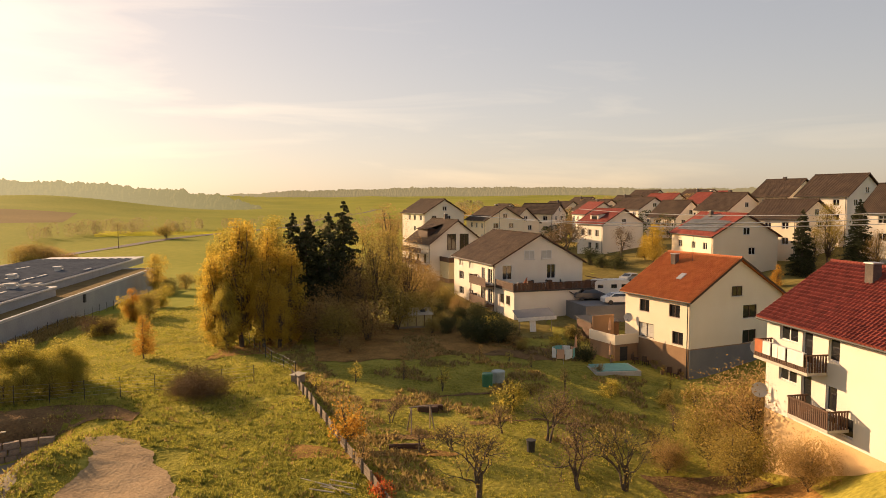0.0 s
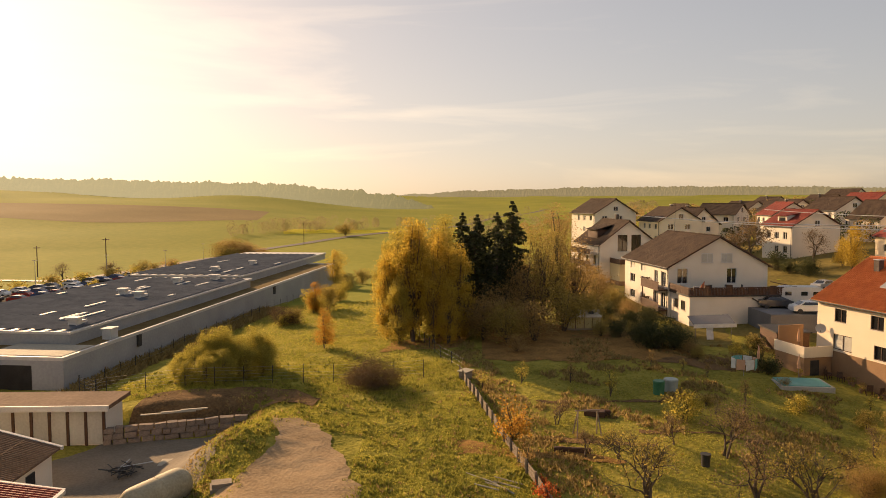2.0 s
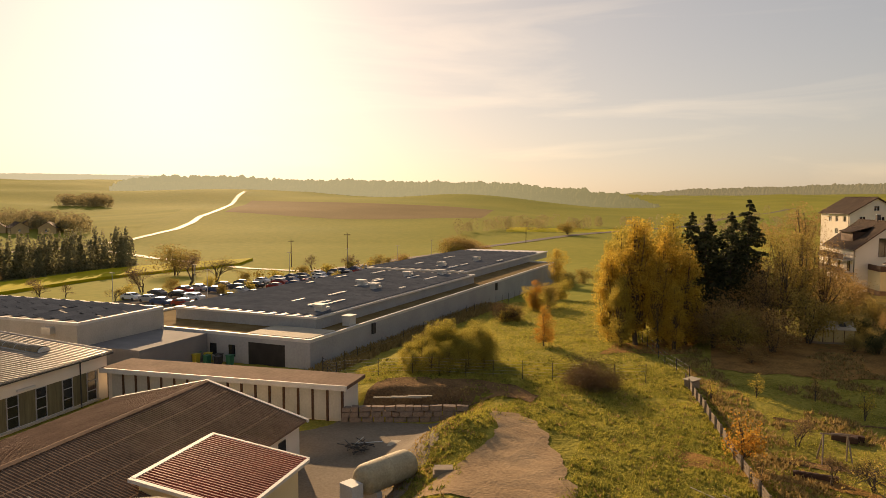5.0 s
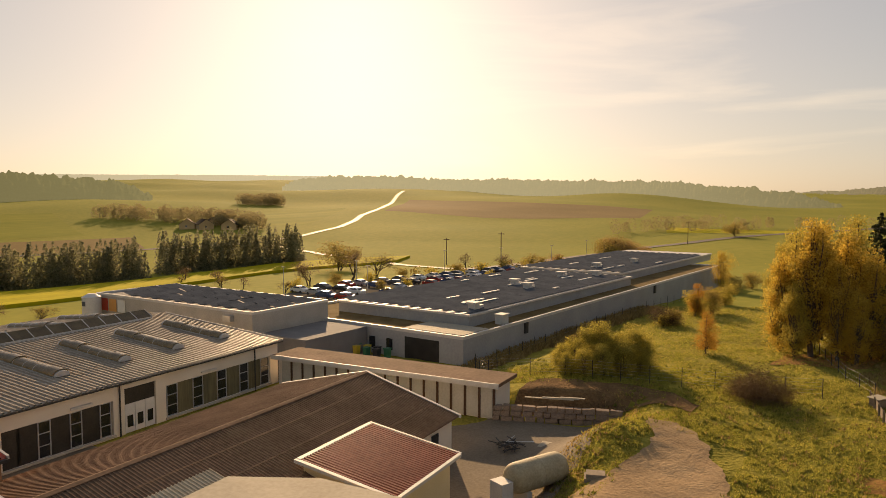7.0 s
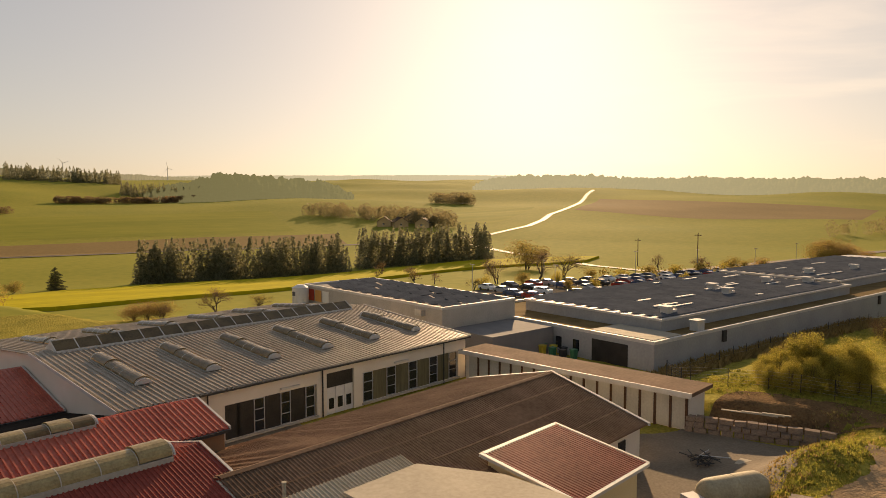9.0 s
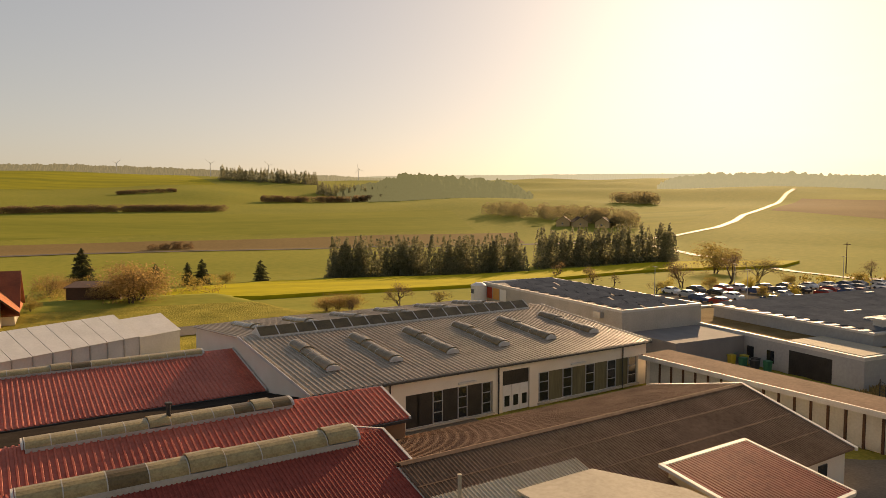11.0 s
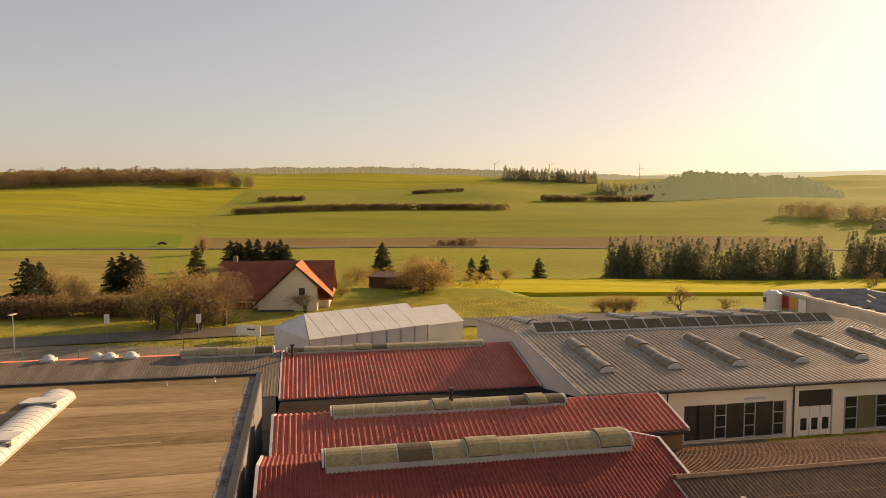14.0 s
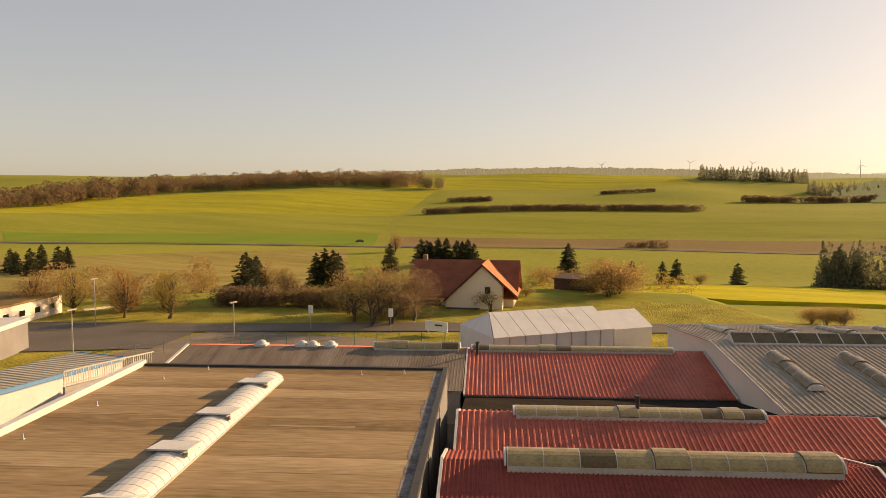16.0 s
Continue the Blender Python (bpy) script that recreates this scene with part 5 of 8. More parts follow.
for a, d, ang in ((63.6, 470, 150), (62.2, 462, 165), (60.6, 455, 140), (61.4, 488, 155)):
    x, y = -d * math.sin(radians(a)), d * math.cos(radians(a))
    zb = ground(x, y)
    house(x, y, ang, 11, 9, zb, zb + 3.6, 3.0, M_OCHRE, M_TILE_B, "ochre hamlet house with a brown roof among trees", eave=[(2, 1.4, 1.2, 1.2), (6, 1.4, 1.2, 1.2)], gable=[(3.5, 1.4, 1.2, 1.2)],
          group="hamlet houses")
# ---- farmhouse ----

farm = thing("farmhouse", frame_at(-107.9, -34.8, -1.7, -0.174, 0.985), "old farmhouse with a rusty red tiled roof and a cross gable", "farmhouse")
# local x along the front, y away; main ridge along x, cross gable in front
M_TILE_F = mat("rusty_old_tiles", (0.17, 0.05, 0.025), (0.33, 0.1, 0.045), 0.5, 0.85, 0.5, 12)
part("main_wall", Geo().box(-9.5, 3, -2, 8.0, 15, 3.6).add([(7.7, 3, 3.6), (7.7, 15, 3.6), (7.7, 9, 8.3), (8.0, 3, 3.6), (8.0, 15, 3.6), (8.0, 9, 8.3)], [(0, 1, 2), (5, 4, 3)]), M_CREAM, farm)
part("main_roof", Geo().slab([(-10, 2.2, 3.3), (8.7, 2.2, 3.3), (8.7, 9, 8.8), (-10, 9, 8.8)], 0.25).slab([(-10, 9, 8.8), (8.7, 9, 8.8), (8.7, 15.8, 3.3), (-10, 15.8, 3.3)], 0.25), M_TILE_F, farm)
part("gable_wall", Geo().add([(-2.7, 0, -2), (6.4, 0, -2), (6.4, 0, 5.4), (3.2, 0, 8.5), (-2.7, 0, 3.0), (-2.7, 3, -2), (6.4, 3, -2), (6.4, 3, 5.4), (3.2, 3, 8.5), (-2.7, 3, 3.0)],
                             [(0, 1, 2, 3, 4), (1, 6, 7, 2), (0, 4, 9, 5), (5, 9, 8, 7, 6)]), M_CREAM, farm)
part("gable_roof", Geo().slab([(3.2, -0.7, 8.95), (8.75, -0.7, 4.0), (8.75, 8.9, 4.0), (3.2, 8.9, 8.95)][::-1], 0.25), M_TILE_O, farm)
part("gable_roof", Geo().slab([(3.2, -0.7, 8.95), (3.2, 8.9, 8.95), (-3.4, 8.9, 2.6), (-3.4, -0.7, 2.6)][::-1], 0.25), M_TILE_F, farm)
for a, b in (((3.2, 9.0), (8.8, 4.0)), ((-3.45, 2.65), (3.2, 9.0))):
    part("bargeboard", Geo().slab([(a[0], -0.78, a[1]), (b[0], -0.78, b[1]), (b[0], -0.71, b[1]), (a[0], -0.71, a[1])], 0.22), M_WOODD, farm)
part("barn_door", Geo().box(-2.4, -0.06, -1.5, 2.6, -0.003, 1.5), M_WOODD, farm)
part("lean_to_roof", Geo().slab([(-2.6, -2.2, 1.2), (2.8, -2.2, 1.2), (2.8, -0.08, 1.9), (-2.6, -0.08, 1.9)], 0.12), M_DARK, farm)
part("window", Geo().box(3.6, -0.05, 4.2, 4.5, -0.004, 5.3), M_GLASS, farm)
part("barn_boarding", Geo().box(-9.4, 2.9, -1, -4.0, 2.99, 2.6), M_WOODD, farm)
part("chimney", Geo().box(-8, 8.6, 8.5, -7.3, 9.4, 9.6), M_PLINTH, farm)
solo("field_barn", Geo().box(0, 0, 0, 9, 5, 2.2).slab([(-0.3, -0.3, 2.2), (9.3, -0.3, 2.2), (9.3, 5.3, 2.7), (-0.3, 5.3, 2.7)], 0.15), M_WOODD,
     frame_at(-137, -25.5, ground(-137, -25), 0.2, 0.98), "low weathered timber shed in the fields", "shed")

# ---- fields, roads and hard ground ----


def sector(name, near, far_, material, label, dz=0.08, n=80, m=24, category="field", skirt=False):
    """A field between two lines of (heading, distance)."""
    return drape(name, [polar(*p) for p in near], [polar(*p) for p in far_], material, label, category, dz, n, m, skirt=skirt)


M_STUB = mat("tan_stubble", (0.19, 0.15, 0.042), (0.34, 0.27, 0.085), 0.06, 0.95, 0.3, 8, stretch=(1.8, 0.16, 1), spec=0.02)
M_FIELD_LY = mat("yellowing_crop", (0.2, 0.205, 0.024), (0.44, 0.38, 0.03), 0.045, 0.95, 0.3, 9, stretch=(1.6, 0.14, 1), spec=0.02)
sector("field", [(141, 392), (128, 362), (115, 354)], [(141, 430), (128, 405), (114.5, 402)], M_FIELD_G, "narrow strip of deep green winter crop")
sector("field", [(141, 430), (128, 405), (114.5, 402)], [(145, 545), (128, 530), (113, 515)], M_FIELD_L, "olive green field of young crop")
sector("field", [(145, 545), (128, 530), (113, 515)], [(145, 640), (128, 700), (110, 720)], M_FIELD_LY, "yellow green field streaked with flowering mustard")
sector("field", [(150, 225), (128, 155), (117, 200)], [(150, 305), (126, 320), (117, 334)], M_STUB, "tan stubble field with wheel tracks")
sector("field", [(114, 352), (95, 358), (77, 378), (66, 378)], [(113, 392), (95, 400), (77, 424), (67, 436)], M_FIELD_B, "strip of brown ploughed soil")
sector("field", [(94.2, 172), (90.4, 163), (87, 160), (78, 172), (69, 187), (57, 226), (47, 262)], [(93.6, 190), (90, 203), (86, 213), (77, 224), (67, 234), (57, 258), (46, 280)], M_FIELD_Y, "bright yellow mustard field in bloom", 0.85, 160, 24, skirt=True)
sector("field", [(116, 735), (108, 735), (90, 800)], [(114, 850), (106, 890), (92, 900)], M_FIELD_LY, "yellow crop on the hill crest")
sector("field", [(113.6, 402), (95, 425), (70, 450)], [(112.8, 512), (95, 526), (72, 560)], M_FIELD_L, "pale green crop on the slope")
sector("field", [(48, 600), (40, 560), (28, 560)], [(46, 760), (38, 720), (27, 700)], M_FIELD_B, "hazy brown field on the far slope")
sector("field", [(66, 470), (60, 480), (54, 470)], [(62, 640), (56, 660), (51, 640)], M_FIELD_L, "pale green field beside a winding lane")
sector("field", [(14, 400), (0, 390), (-12, 380)], [(10, 640), (0, 600), (-12, 560)], M_FIELD_G, "bright green field behind the village")
sector("field", [(26, 440), (21, 445), (16, 470)], [(26, 482), (21, 485), (16, 500)], M_FIELD_Y, "yellow mustard strip in the valley")


def lane(name, pts, width, material, label, dz, n=60):
    ls, rs = [], []
    for i, p in enumerate(pts):
        a, b = Vector(pts[max(0, i - 1)]), Vector(pts[min(len(pts) - 1, i + 1)])
        d = (b - a).normalized()
        o = Vector((-d.y, d.x)) * width / 2
        ls.append(Vector(p) + o)
        rs.append(Vector(p) - o)
    return drape(name, ls, rs, material, label, "road", dz, n, 2)


lane("road", [polar(150, 395), polar(141, 384), polar(128, 354), polar(116, 346), polar(100, 352), polar(77.6, 373), polar(57, 380)], 5.5, M_ASPHALT, "narrow country road across the fields", 0.25, 120)
lane("road", [polar(60, 372), (-323, 227), (-354, 281), (-385, 318), (-421, 355), (-470, 420), (-522, 477), (-585, 545), (-637, 605)], 4.0, M_WET, "pale winding lane up the hill", 0.25, 100)
lane("road", [(-300, 195), (-236, 178), (-169, 171), (-150, 168)], 3.6, M_WET, "pale farm track glinting in the sun", 0.2)
lane("road", [(-150, 168), (-155, 231), (-158, 306), (-137, 450), (-110, 640), (-60, 900)], 7.0, M_ASPHALT, "main road along the valley", 0.2, 90)
drape("parking_lot", [(-90, 70), (-92, 110), (-100, 160), (-112, 220)], [(-128, 84), (-134, 120), (-140, 170), (-142, 225)], M_LOT, "asphalt supermarket car park glinting in the sun", "car park", 0.15, 40, 12)
lane("road", [(-60, -128), (-66, -110), (-73, -86), (-81, -61), (-91, -34), (-99, -8), (-109, 22), (-124, 60)], 6.5, M_ASPHALT, "asphalt road past the works", 0.12, 80)
drape("road", [(-48, -100), (-58, -78), (-67, -60)], [(-66, -108), (-72, -86), (-79, -62)], M_ASPHALT, "asphalt junction at the works gate", "road", 0.1, 20, 10)
# works yard, dirt path
drape("yard", [(-46, 15), (-40, 30), (-36.5, 44.0), (-36.2, 44.6)], [(-16, 12), (-22, 27), (-25.3, 44.2), (-27.5, 48.2)], M_YARD, "dusty grey gravel works yard", "yard", 0.06, 140, 24, ragged=1.2)
drape("yard", [(-62, 38), (-66, 44), (-72, 52)], [(-36, 45.5), (-40, 51), (-49, 55)], M_YARD, "paved delivery yard behind the supermarket", "yard", 0.06, 16, 16)
drape("yard", [(-30, -60), (-52, -64), (-80, -60)], [(-5, 10), (-45, 22), (-84, 10)], M_YARD, "works ground of worn asphalt", "yard", 0.05, 20, 20)
drape("dirt_path", [(-21.6, 32.5), (-20.8, 37), (-20.8, 40.6), (-22.0, 43.2), (-23.6, 46.3)], [(-13.0, 33.0), (-14.0, 37.5), (-16.0, 41.0), (-18.6, 45.2), (-22.2, 47.8)], M_DIRT, "sandy dirt track with scattered stones", "path", 0.07, 180, 14, ragged=1.2)
drape("bare_bank", [(-36.0, 46.0), (-33, 47.6), (-29.0, 50.0), (-24.5, 51.6), (-22.8, 51.5)], [(-37.8, 51.6), (-34.5, 53.4), (-30.0, 55.0), (-26.0, 55.3), (-23.0, 53.5)], M_SOIL, "bare dark earth bank", "bank", 0.1, 120, 10, ragged=1.2)
# garden beds and bare soil under the trees
for l, r in (([(4, 76), (10, 74), (16, 75)], [(6.5, 79), (11, 79), (17, 78)]),
             ([(-6.0, 58), (0, 59.5), (8, 62)], [(-6.0, 58.7), (0, 60.3), (8, 63.0)]), ([(-4.5, 48.9), (-1, 48.8), (3, 49.3)], [(-4.5, 49.8), (-1, 49.8), (3, 50.1)]),
             ([(14, 42), (17, 43), (20, 42)], [(13, 46), (17, 46.5), (20, 46)]), ([(2, 52.2), (8, 53.7), (14, 54.7)], [(2, 52.8), (8, 54.4), (14, 55.2)])):
    drape("flower_bed", l, r, M_SOIL, "dark garden bed with fallen leaves", "garden bed", 0.05, 90, 8, ragged=0.9)

drape("leaf_litter", [(-13.0, 72), (-6, 73), (2, 76), (8, 78)], [(-17, 93), (-6, 95), (3, 91), (9, 84)], M_LITTER, "ground strewn with fallen brown and orange leaves", "leaf litter", 0.05, 120, 24, ragged=2.2)
drape("leaf_litter", [(-24.5, 73), (-21, 76), (-17, 78)], [(-25, 80), (-21, 83), (-17, 86)], M_LITTER, "ground strewn with fallen birch leaves", "leaf litter", 0.05, 80, 16, ragged=2.0)
drape("leaf_litter", [(-9.5, 44), (-5, 44.6), (1, 45.6)], [(-10.6, 47), (-5, 46.2), (1, 46.4)], M_LITTER, "ground strewn with fallen fruit tree leaves", "leaf litter", 0.05, 80, 8, ragged=1.0)
drape("leaf_litter", [(10, 36), (15, 37), (20, 36.5)], [(9, 40), (15, 41.5), (21, 41)], M_LITTER, "ground strewn with fallen walnut leaves", "leaf litter", 0.05, 80, 12, ragged=1.6)
drape("garden_ground", [(14, 92), (20, 120), (22, 150), (24, 205)], [(62, 78), (80, 110), (92, 150), (100, 200)], M_VILL, "autumn garden ground between the village houses", "garden", 0.06, 60, 50, ragged=3.0)
drape("garden_ground", [(-6, 88), (-2, 96), (-8, 128), (-10, 140)], [(13.8, 84), (13.8, 96), (14, 120), (16, 146)], M_VILL, "worn garden ground around the white house", "garden", 0.04, 60, 30, ragged=1.5)

# ---- trees ----
rng = np.random.default_rng(7)


def quads(centres, size, flat=0.0):
    """Small randomly turned leaf clumps, one quad each."""
    n = len(centres)
    a = rng.normal(size=(n, 3))
    a[:, 2] *= 1 - flat
    a /= np.linalg.norm(a, axis=1)[:, None]
    b = np.cross(a, rng.normal(size=(n, 3)))
    b /= np.linalg.norm(b, axis=1)[:, None]
    s = (size * rng.uniform(0.6, 1.35, n))[:, None]
    a, b = a * s, b * s * 0.75
    c = np.asarray(centres)
    v = np.stack([c - a, c - b * 0.9, c + a, c + b * 0.9], 1).reshape(-1, 3)
    f = np.arange(4 * n).reshape(-1, 4)
    return v, f


def quadmesh(name, v, f, material):
    me = bpy.data.meshes.new(name)
    me.from_pydata(v.tolist(), [], f.tolist())
    me.materials.append(material)
    return me


def limb(g, a, b, ra, rb, bend=0.08, n=6, steps=3):
    a, b = Vector(a), Vector(b)
    off = Vector(rng.normal(size=3)) * (b - a).length * bend
    p = a
    for i in range(steps):
        t = (i + 1) / steps
        q = a.lerp(b, t) + off * math.sin(math.pi * t)
        g.tube(p, q, ra + (rb - ra) * i / steps, ra + (rb - ra) * t, n, False)
        p = q


def leafy(height, width, leaf, n, material, low=0.25, stems=1, clusters=26, tall=False):
    """Trunk and crown meshes of a leafy tree, real size."""
    wood = Geo()
    cs = []
    zc, hz = height * (1 + low) / 2, height * (1 - low) / 2
    for i in range(clusters):
        for _ in range(50):
            p = rng.uniform(-1, 1, 3)
            if np.linalg.norm(p) < 1:
                break
        k = 1 - 0.55 * max(0, p[2]) ** 1.5 if tall else 1
        cs.append((p[0] * width / 2 * k * 0.82, p[1] * width / 2 * k * 0.82, zc + p[2] * hz * 0.88))
    roots = [(rng.normal() * 0.12 * (stems > 1), rng.normal() * 0.12 * (stems > 1), -0.4) for _ in range(stems)]
    r0 = height * 0.018 / math.sqrt(stems) + 0.02
    for k, rt in enumerate(roots):
        top = (rng.normal() * width * 0.1, rng.normal() * width * 0.1, height * 0.86)
        limb(wood, rt, top, r0, r0 * 0.15, 0.03, 7, 5)
    for c in cs:
        z0 = max(0.12 * height, c[2] - 0.35 * height)
        limb(wood, (0, 0, z0), c, r0 * 0.35, r0 * 0.08, 0.1, 4)
    pts = []
    per = n // clusters
    for c in cs:
        s = width * rng.uniform(0.09, 0.17)
        q = np.clip(rng.normal(size=(per, 3)), -1.5, 1.5) * (s, s, s * 0.85)
        pts.append(q + c)
    pts = np.concatenate(pts)
    v, f = quads(pts, leaf)
    return wood.mesh("trunk", M_BARK), quadmesh("crown", v, f, material)


def bare_tree(height, width, leaves, material, stems=3):
    wood = Geo()
    tips = []

    def grow(p, d, ln, r, lev):
        q = p + d * ln
        limb(wood, p, q, r, r * 0.6, 0.06, 5 if lev < 2 else 3, 2)
        if lev >= 4:
            tips.append(q)
            return
        for _ in range(3 if lev < 3 else 4):
            nd = (d + Vector(rng.normal(size=3)) * 0.48 + Vector((0, 0, 0.08))).normalized()
            nd.x *= width / height * 1.25
            nd.y *= width / height * 1.25
            start = p.lerp(q, rng.uniform(0.55, 1.0))
            tips.append(start)
            grow(start, nd.normalized(), ln * rng.uniform(0.62, 0.8), r * 0.52, lev + 1)
    for _ in range(stems):
        d = Vector((rng.normal() * 0.28, rng.normal() * 0.28, 1)).normalized()
        grow(Vector((rng.normal() * 0.1, rng.normal() * 0.1, -0.3)), d, height * 0.34, height * 0.026 / math.sqrt(stems) + 0.02, 0)
    t = np.array([tuple(x) for x in tips])
    pts = t[rng.integers(0, len(t), leaves)] + rng.normal(size=(leaves, 3)) * 0.3
    v, f = quads(pts, 0.06)
    return wood.mesh("trunk", M_BARK), quadmesh("crown", v, f, material)


def spruce_meshes(height, width, per=84, whorls=34, leaf=0.16):
    wood = Geo().tube((0, 0, -0.3), (0, 0, height * 0.97), height * 0.016 + 0.03, 0.015, 7, False)
    pts = []
    for k in range(whorls):
        t = k / (whorls - 1)
        z = height * (0.08 + 0.9 * t)
        reach = width / 2 * (1 - t) ** 0.6 * rng.uniform(0.75, 1.12) + 0.2
        nb = int(5 + 5 * (1 - t))
        for j in range(nb):
            a = rng.uniform(0, 6.283)
            rr = reach * rng.uniform(0.7, 1.1)
            limb(wood, (0, 0, z), (math.cos(a) * rr * 0.9, math.sin(a) * rr * 0.9, z - rr * 0.22), 0.03, 0.008, 0.02, 3, 1)
            m = max(6, int(per * (rr / (width / 2)) ** 0.8))
            s = rng.uniform(0.08, 1, m) ** 0.7
            x = s * rr
            lat = rng.normal(size=m) * 0.2 * rr * (1 - s * 0.5)
            pts.append(np.stack([math.cos(a) * x - math.sin(a) * lat, math.sin(a) * x + math.cos(a) * lat,
                                 z - x * 0.24 - rng.uniform(0, 0.3, m)], 1))
    v, f = quads(np.concatenate(pts), leaf, 0.5)
    return wood.mesh("trunk", M_BARK), quadmesh("crown", v, f, L_DARK)


STOCK = {
    "birch": [leafy(14.5, 4.6, 0.1, 14000, L_GOLD, -0.05, 2, 60, True), leafy(14.5, 5.2, 0.1, 14000, L_YGREEN, -0.05, 2, 64, True), leafy(14.5, 4.2, 0.1, 12000, L_GOLD, -0.05, 1, 54, True)],
    "olive": [leafy(14.0, 6.5, 0.1, 5600, L_OLIVE, 0.04, 2, 48, True), leafy(14.0, 7.0, 0.1, 5600, L_BROWN, 0.04, 2, 48, True)],
    "shrubbrown": [leafy(5.0, 5.5, 0.08, 4600, L_BROWN, 0.02, 5, 26), leafy(5.0, 5.0, 0.1, 3600, L_OLIVE, 0.02, 5, 26)],
    "bushyellow": [leafy(4.6, 3.6, 0.055, 11000, L_BUSH, 0.0, 5, 34), leafy(4.6, 3.2, 0.055, 10000, L_BUSH, 0.0, 5, 26)],
    "bushdark": [leafy(2.4, 5.4, 0.05, 9000, L_THORN, 0.02, 6, 26)],
    "bushgreen": [leafy(3.8, 4.2, 0.09, 3200, L_OLIVE, 0.02, 5, 22), leafy(3.8, 4.2, 0.09, 3200, L_YGREEN, 0.02, 5, 22)],
    "orangetree": [leafy(6.0, 2.9, 0.06, 6000, L_ORANGE, -0.06, 2, 30, True), leafy(6.0, 3.2, 0.06, 6000, L_GOLD, -0.06, 2, 30, True)],
    "smallorange": [leafy(3.6, 2.6, 0.08, 1300, L_ORANGE, 0.05, 3, 24), leafy(3.0, 2.4, 0.07, 900, L_BROWN, 0.05, 4, 22)],
    "redshrub": [leafy(1.4, 1.6, 0.06, 600, L_RED, 0.02, 5, 14)],
    "bare": [bare_tree(6.0, 5.8, 1500, L_OLIVE), bare_tree(6.0, 5.4, 2400, L_TWIG, 2), bare_tree(6.0, 4.8, 1400, L_TWIG, 1)],
    "brownbig": [leafy(5.2, 6.2, 0.06, 13000, L_BROWN, 0.22, 1, 90), leafy(5.0, 5.6, 0.06, 11000, L_OLIVE, 0.22, 1, 80)],
    "youngtree": [leafy(2.4, 1.4, 0.06, 420, L_YGREEN, 0.3, 1, 12), leafy(2.4, 1.5, 0.06, 380, L_BROWN, 0.3, 1, 12)],
    "bushyg": [leafy(2.4, 3.2, 0.09, 1500, L_YGREEN, 0.02, 4, 20), leafy(2.4, 3.0, 0.09, 1400, L_OLIVE, 0.02, 4, 20)],
    "evergreen": [leafy(2.6, 3.4, 0.07, 3600, L_EVER, 0.02, 4, 24), leafy(2.4, 2.8, 0.07, 3000, L_EVER, 0.02, 4, 20)],
    "spruce": [spruce_meshes(15, 6.6), spruce_meshes(15, 7.2), spruce_meshes(10, 5.6, 44, 22, 0.17)],
}
SAY = {"birch": ("birch_tree", "tall birch with golden autumn leaves beside the meadow", "tree"), "olive": ("deciduous_tree", "tall tree with thin olive brown foliage", "tree"),
       "shrubbrown": ("shrub", "brown half-bare autumn shrub", "shrub"), "bushyellow": ("willow_bush", "yellow green willow bush on the meadow", "shrub"),
       "bushdark": ("bramble", "low dark brown bramble thicket", "shrub"), "bushgreen": ("shrub", "olive green shrub along the market wall", "shrub"),
       "orangetree": ("young_maple", "slender tree with orange autumn leaves", "tree"), "smallorange": ("fruit_tree", "small garden tree with orange leaves by the fence", "tree"),
       "redshrub": ("sumac", "low shrub with red autumn leaves", "shrub"), "bare": ("apple_tree", "nearly leafless old fruit tree", "tree"),
       "brownbig": ("walnut_tree", "broad garden tree with fine brown foliage", "tree"), "evergreen": ("evergreen_shrub", "dark evergreen garden shrub", "shrub"), "youngtree": ("sapling", "young garden sapling with few leaves", "tree"),
       "bushyg": ("garden_bush", "rounded yellow green garden bush", "shrub"), "spruce": ("spruce", "dark green spruce tree", "tree")}
REAL = {"birch": 14.5, "olive": 14.0, "shrubbrown": 5, "bushyellow": 4.6, "bushdark": 2.4, "bushgreen": 3.8, "orangetree": 6, "smallorange": 3.6, "redshrub": 1.4,
        "bare": 6, "brownbig": 5.2, "evergreen": 2.6, "youngtree": 2.4, "bushyg": 2.4, "spruce": 15}
count = {}


def tree(kind, x, y, h, wide=1.0, pick=None):
    k = count.get(kind, 0)
    count[kind] = k + 1
    trunk, crown = STOCK[kind][k % len(STOCK[kind]) if pick is None else pick]
    base = 10 if kind == "spruce" and (k % 3 == 2 if pick is None else pick == 2) else REAL[kind]
    s = h / base
    name, label, cat = SAY[kind]
    ob = thing(name, pose(x, y, ground(x, y) - 0.1, 0, 0, (k * 137.5) % 360) @ Matrix.Diagonal((s * wide, s * wide, s, 1)), label, cat, name + " group")
    part("trunk", trunk, None, ob)
    part("crown", crown, None, ob)
    return ob


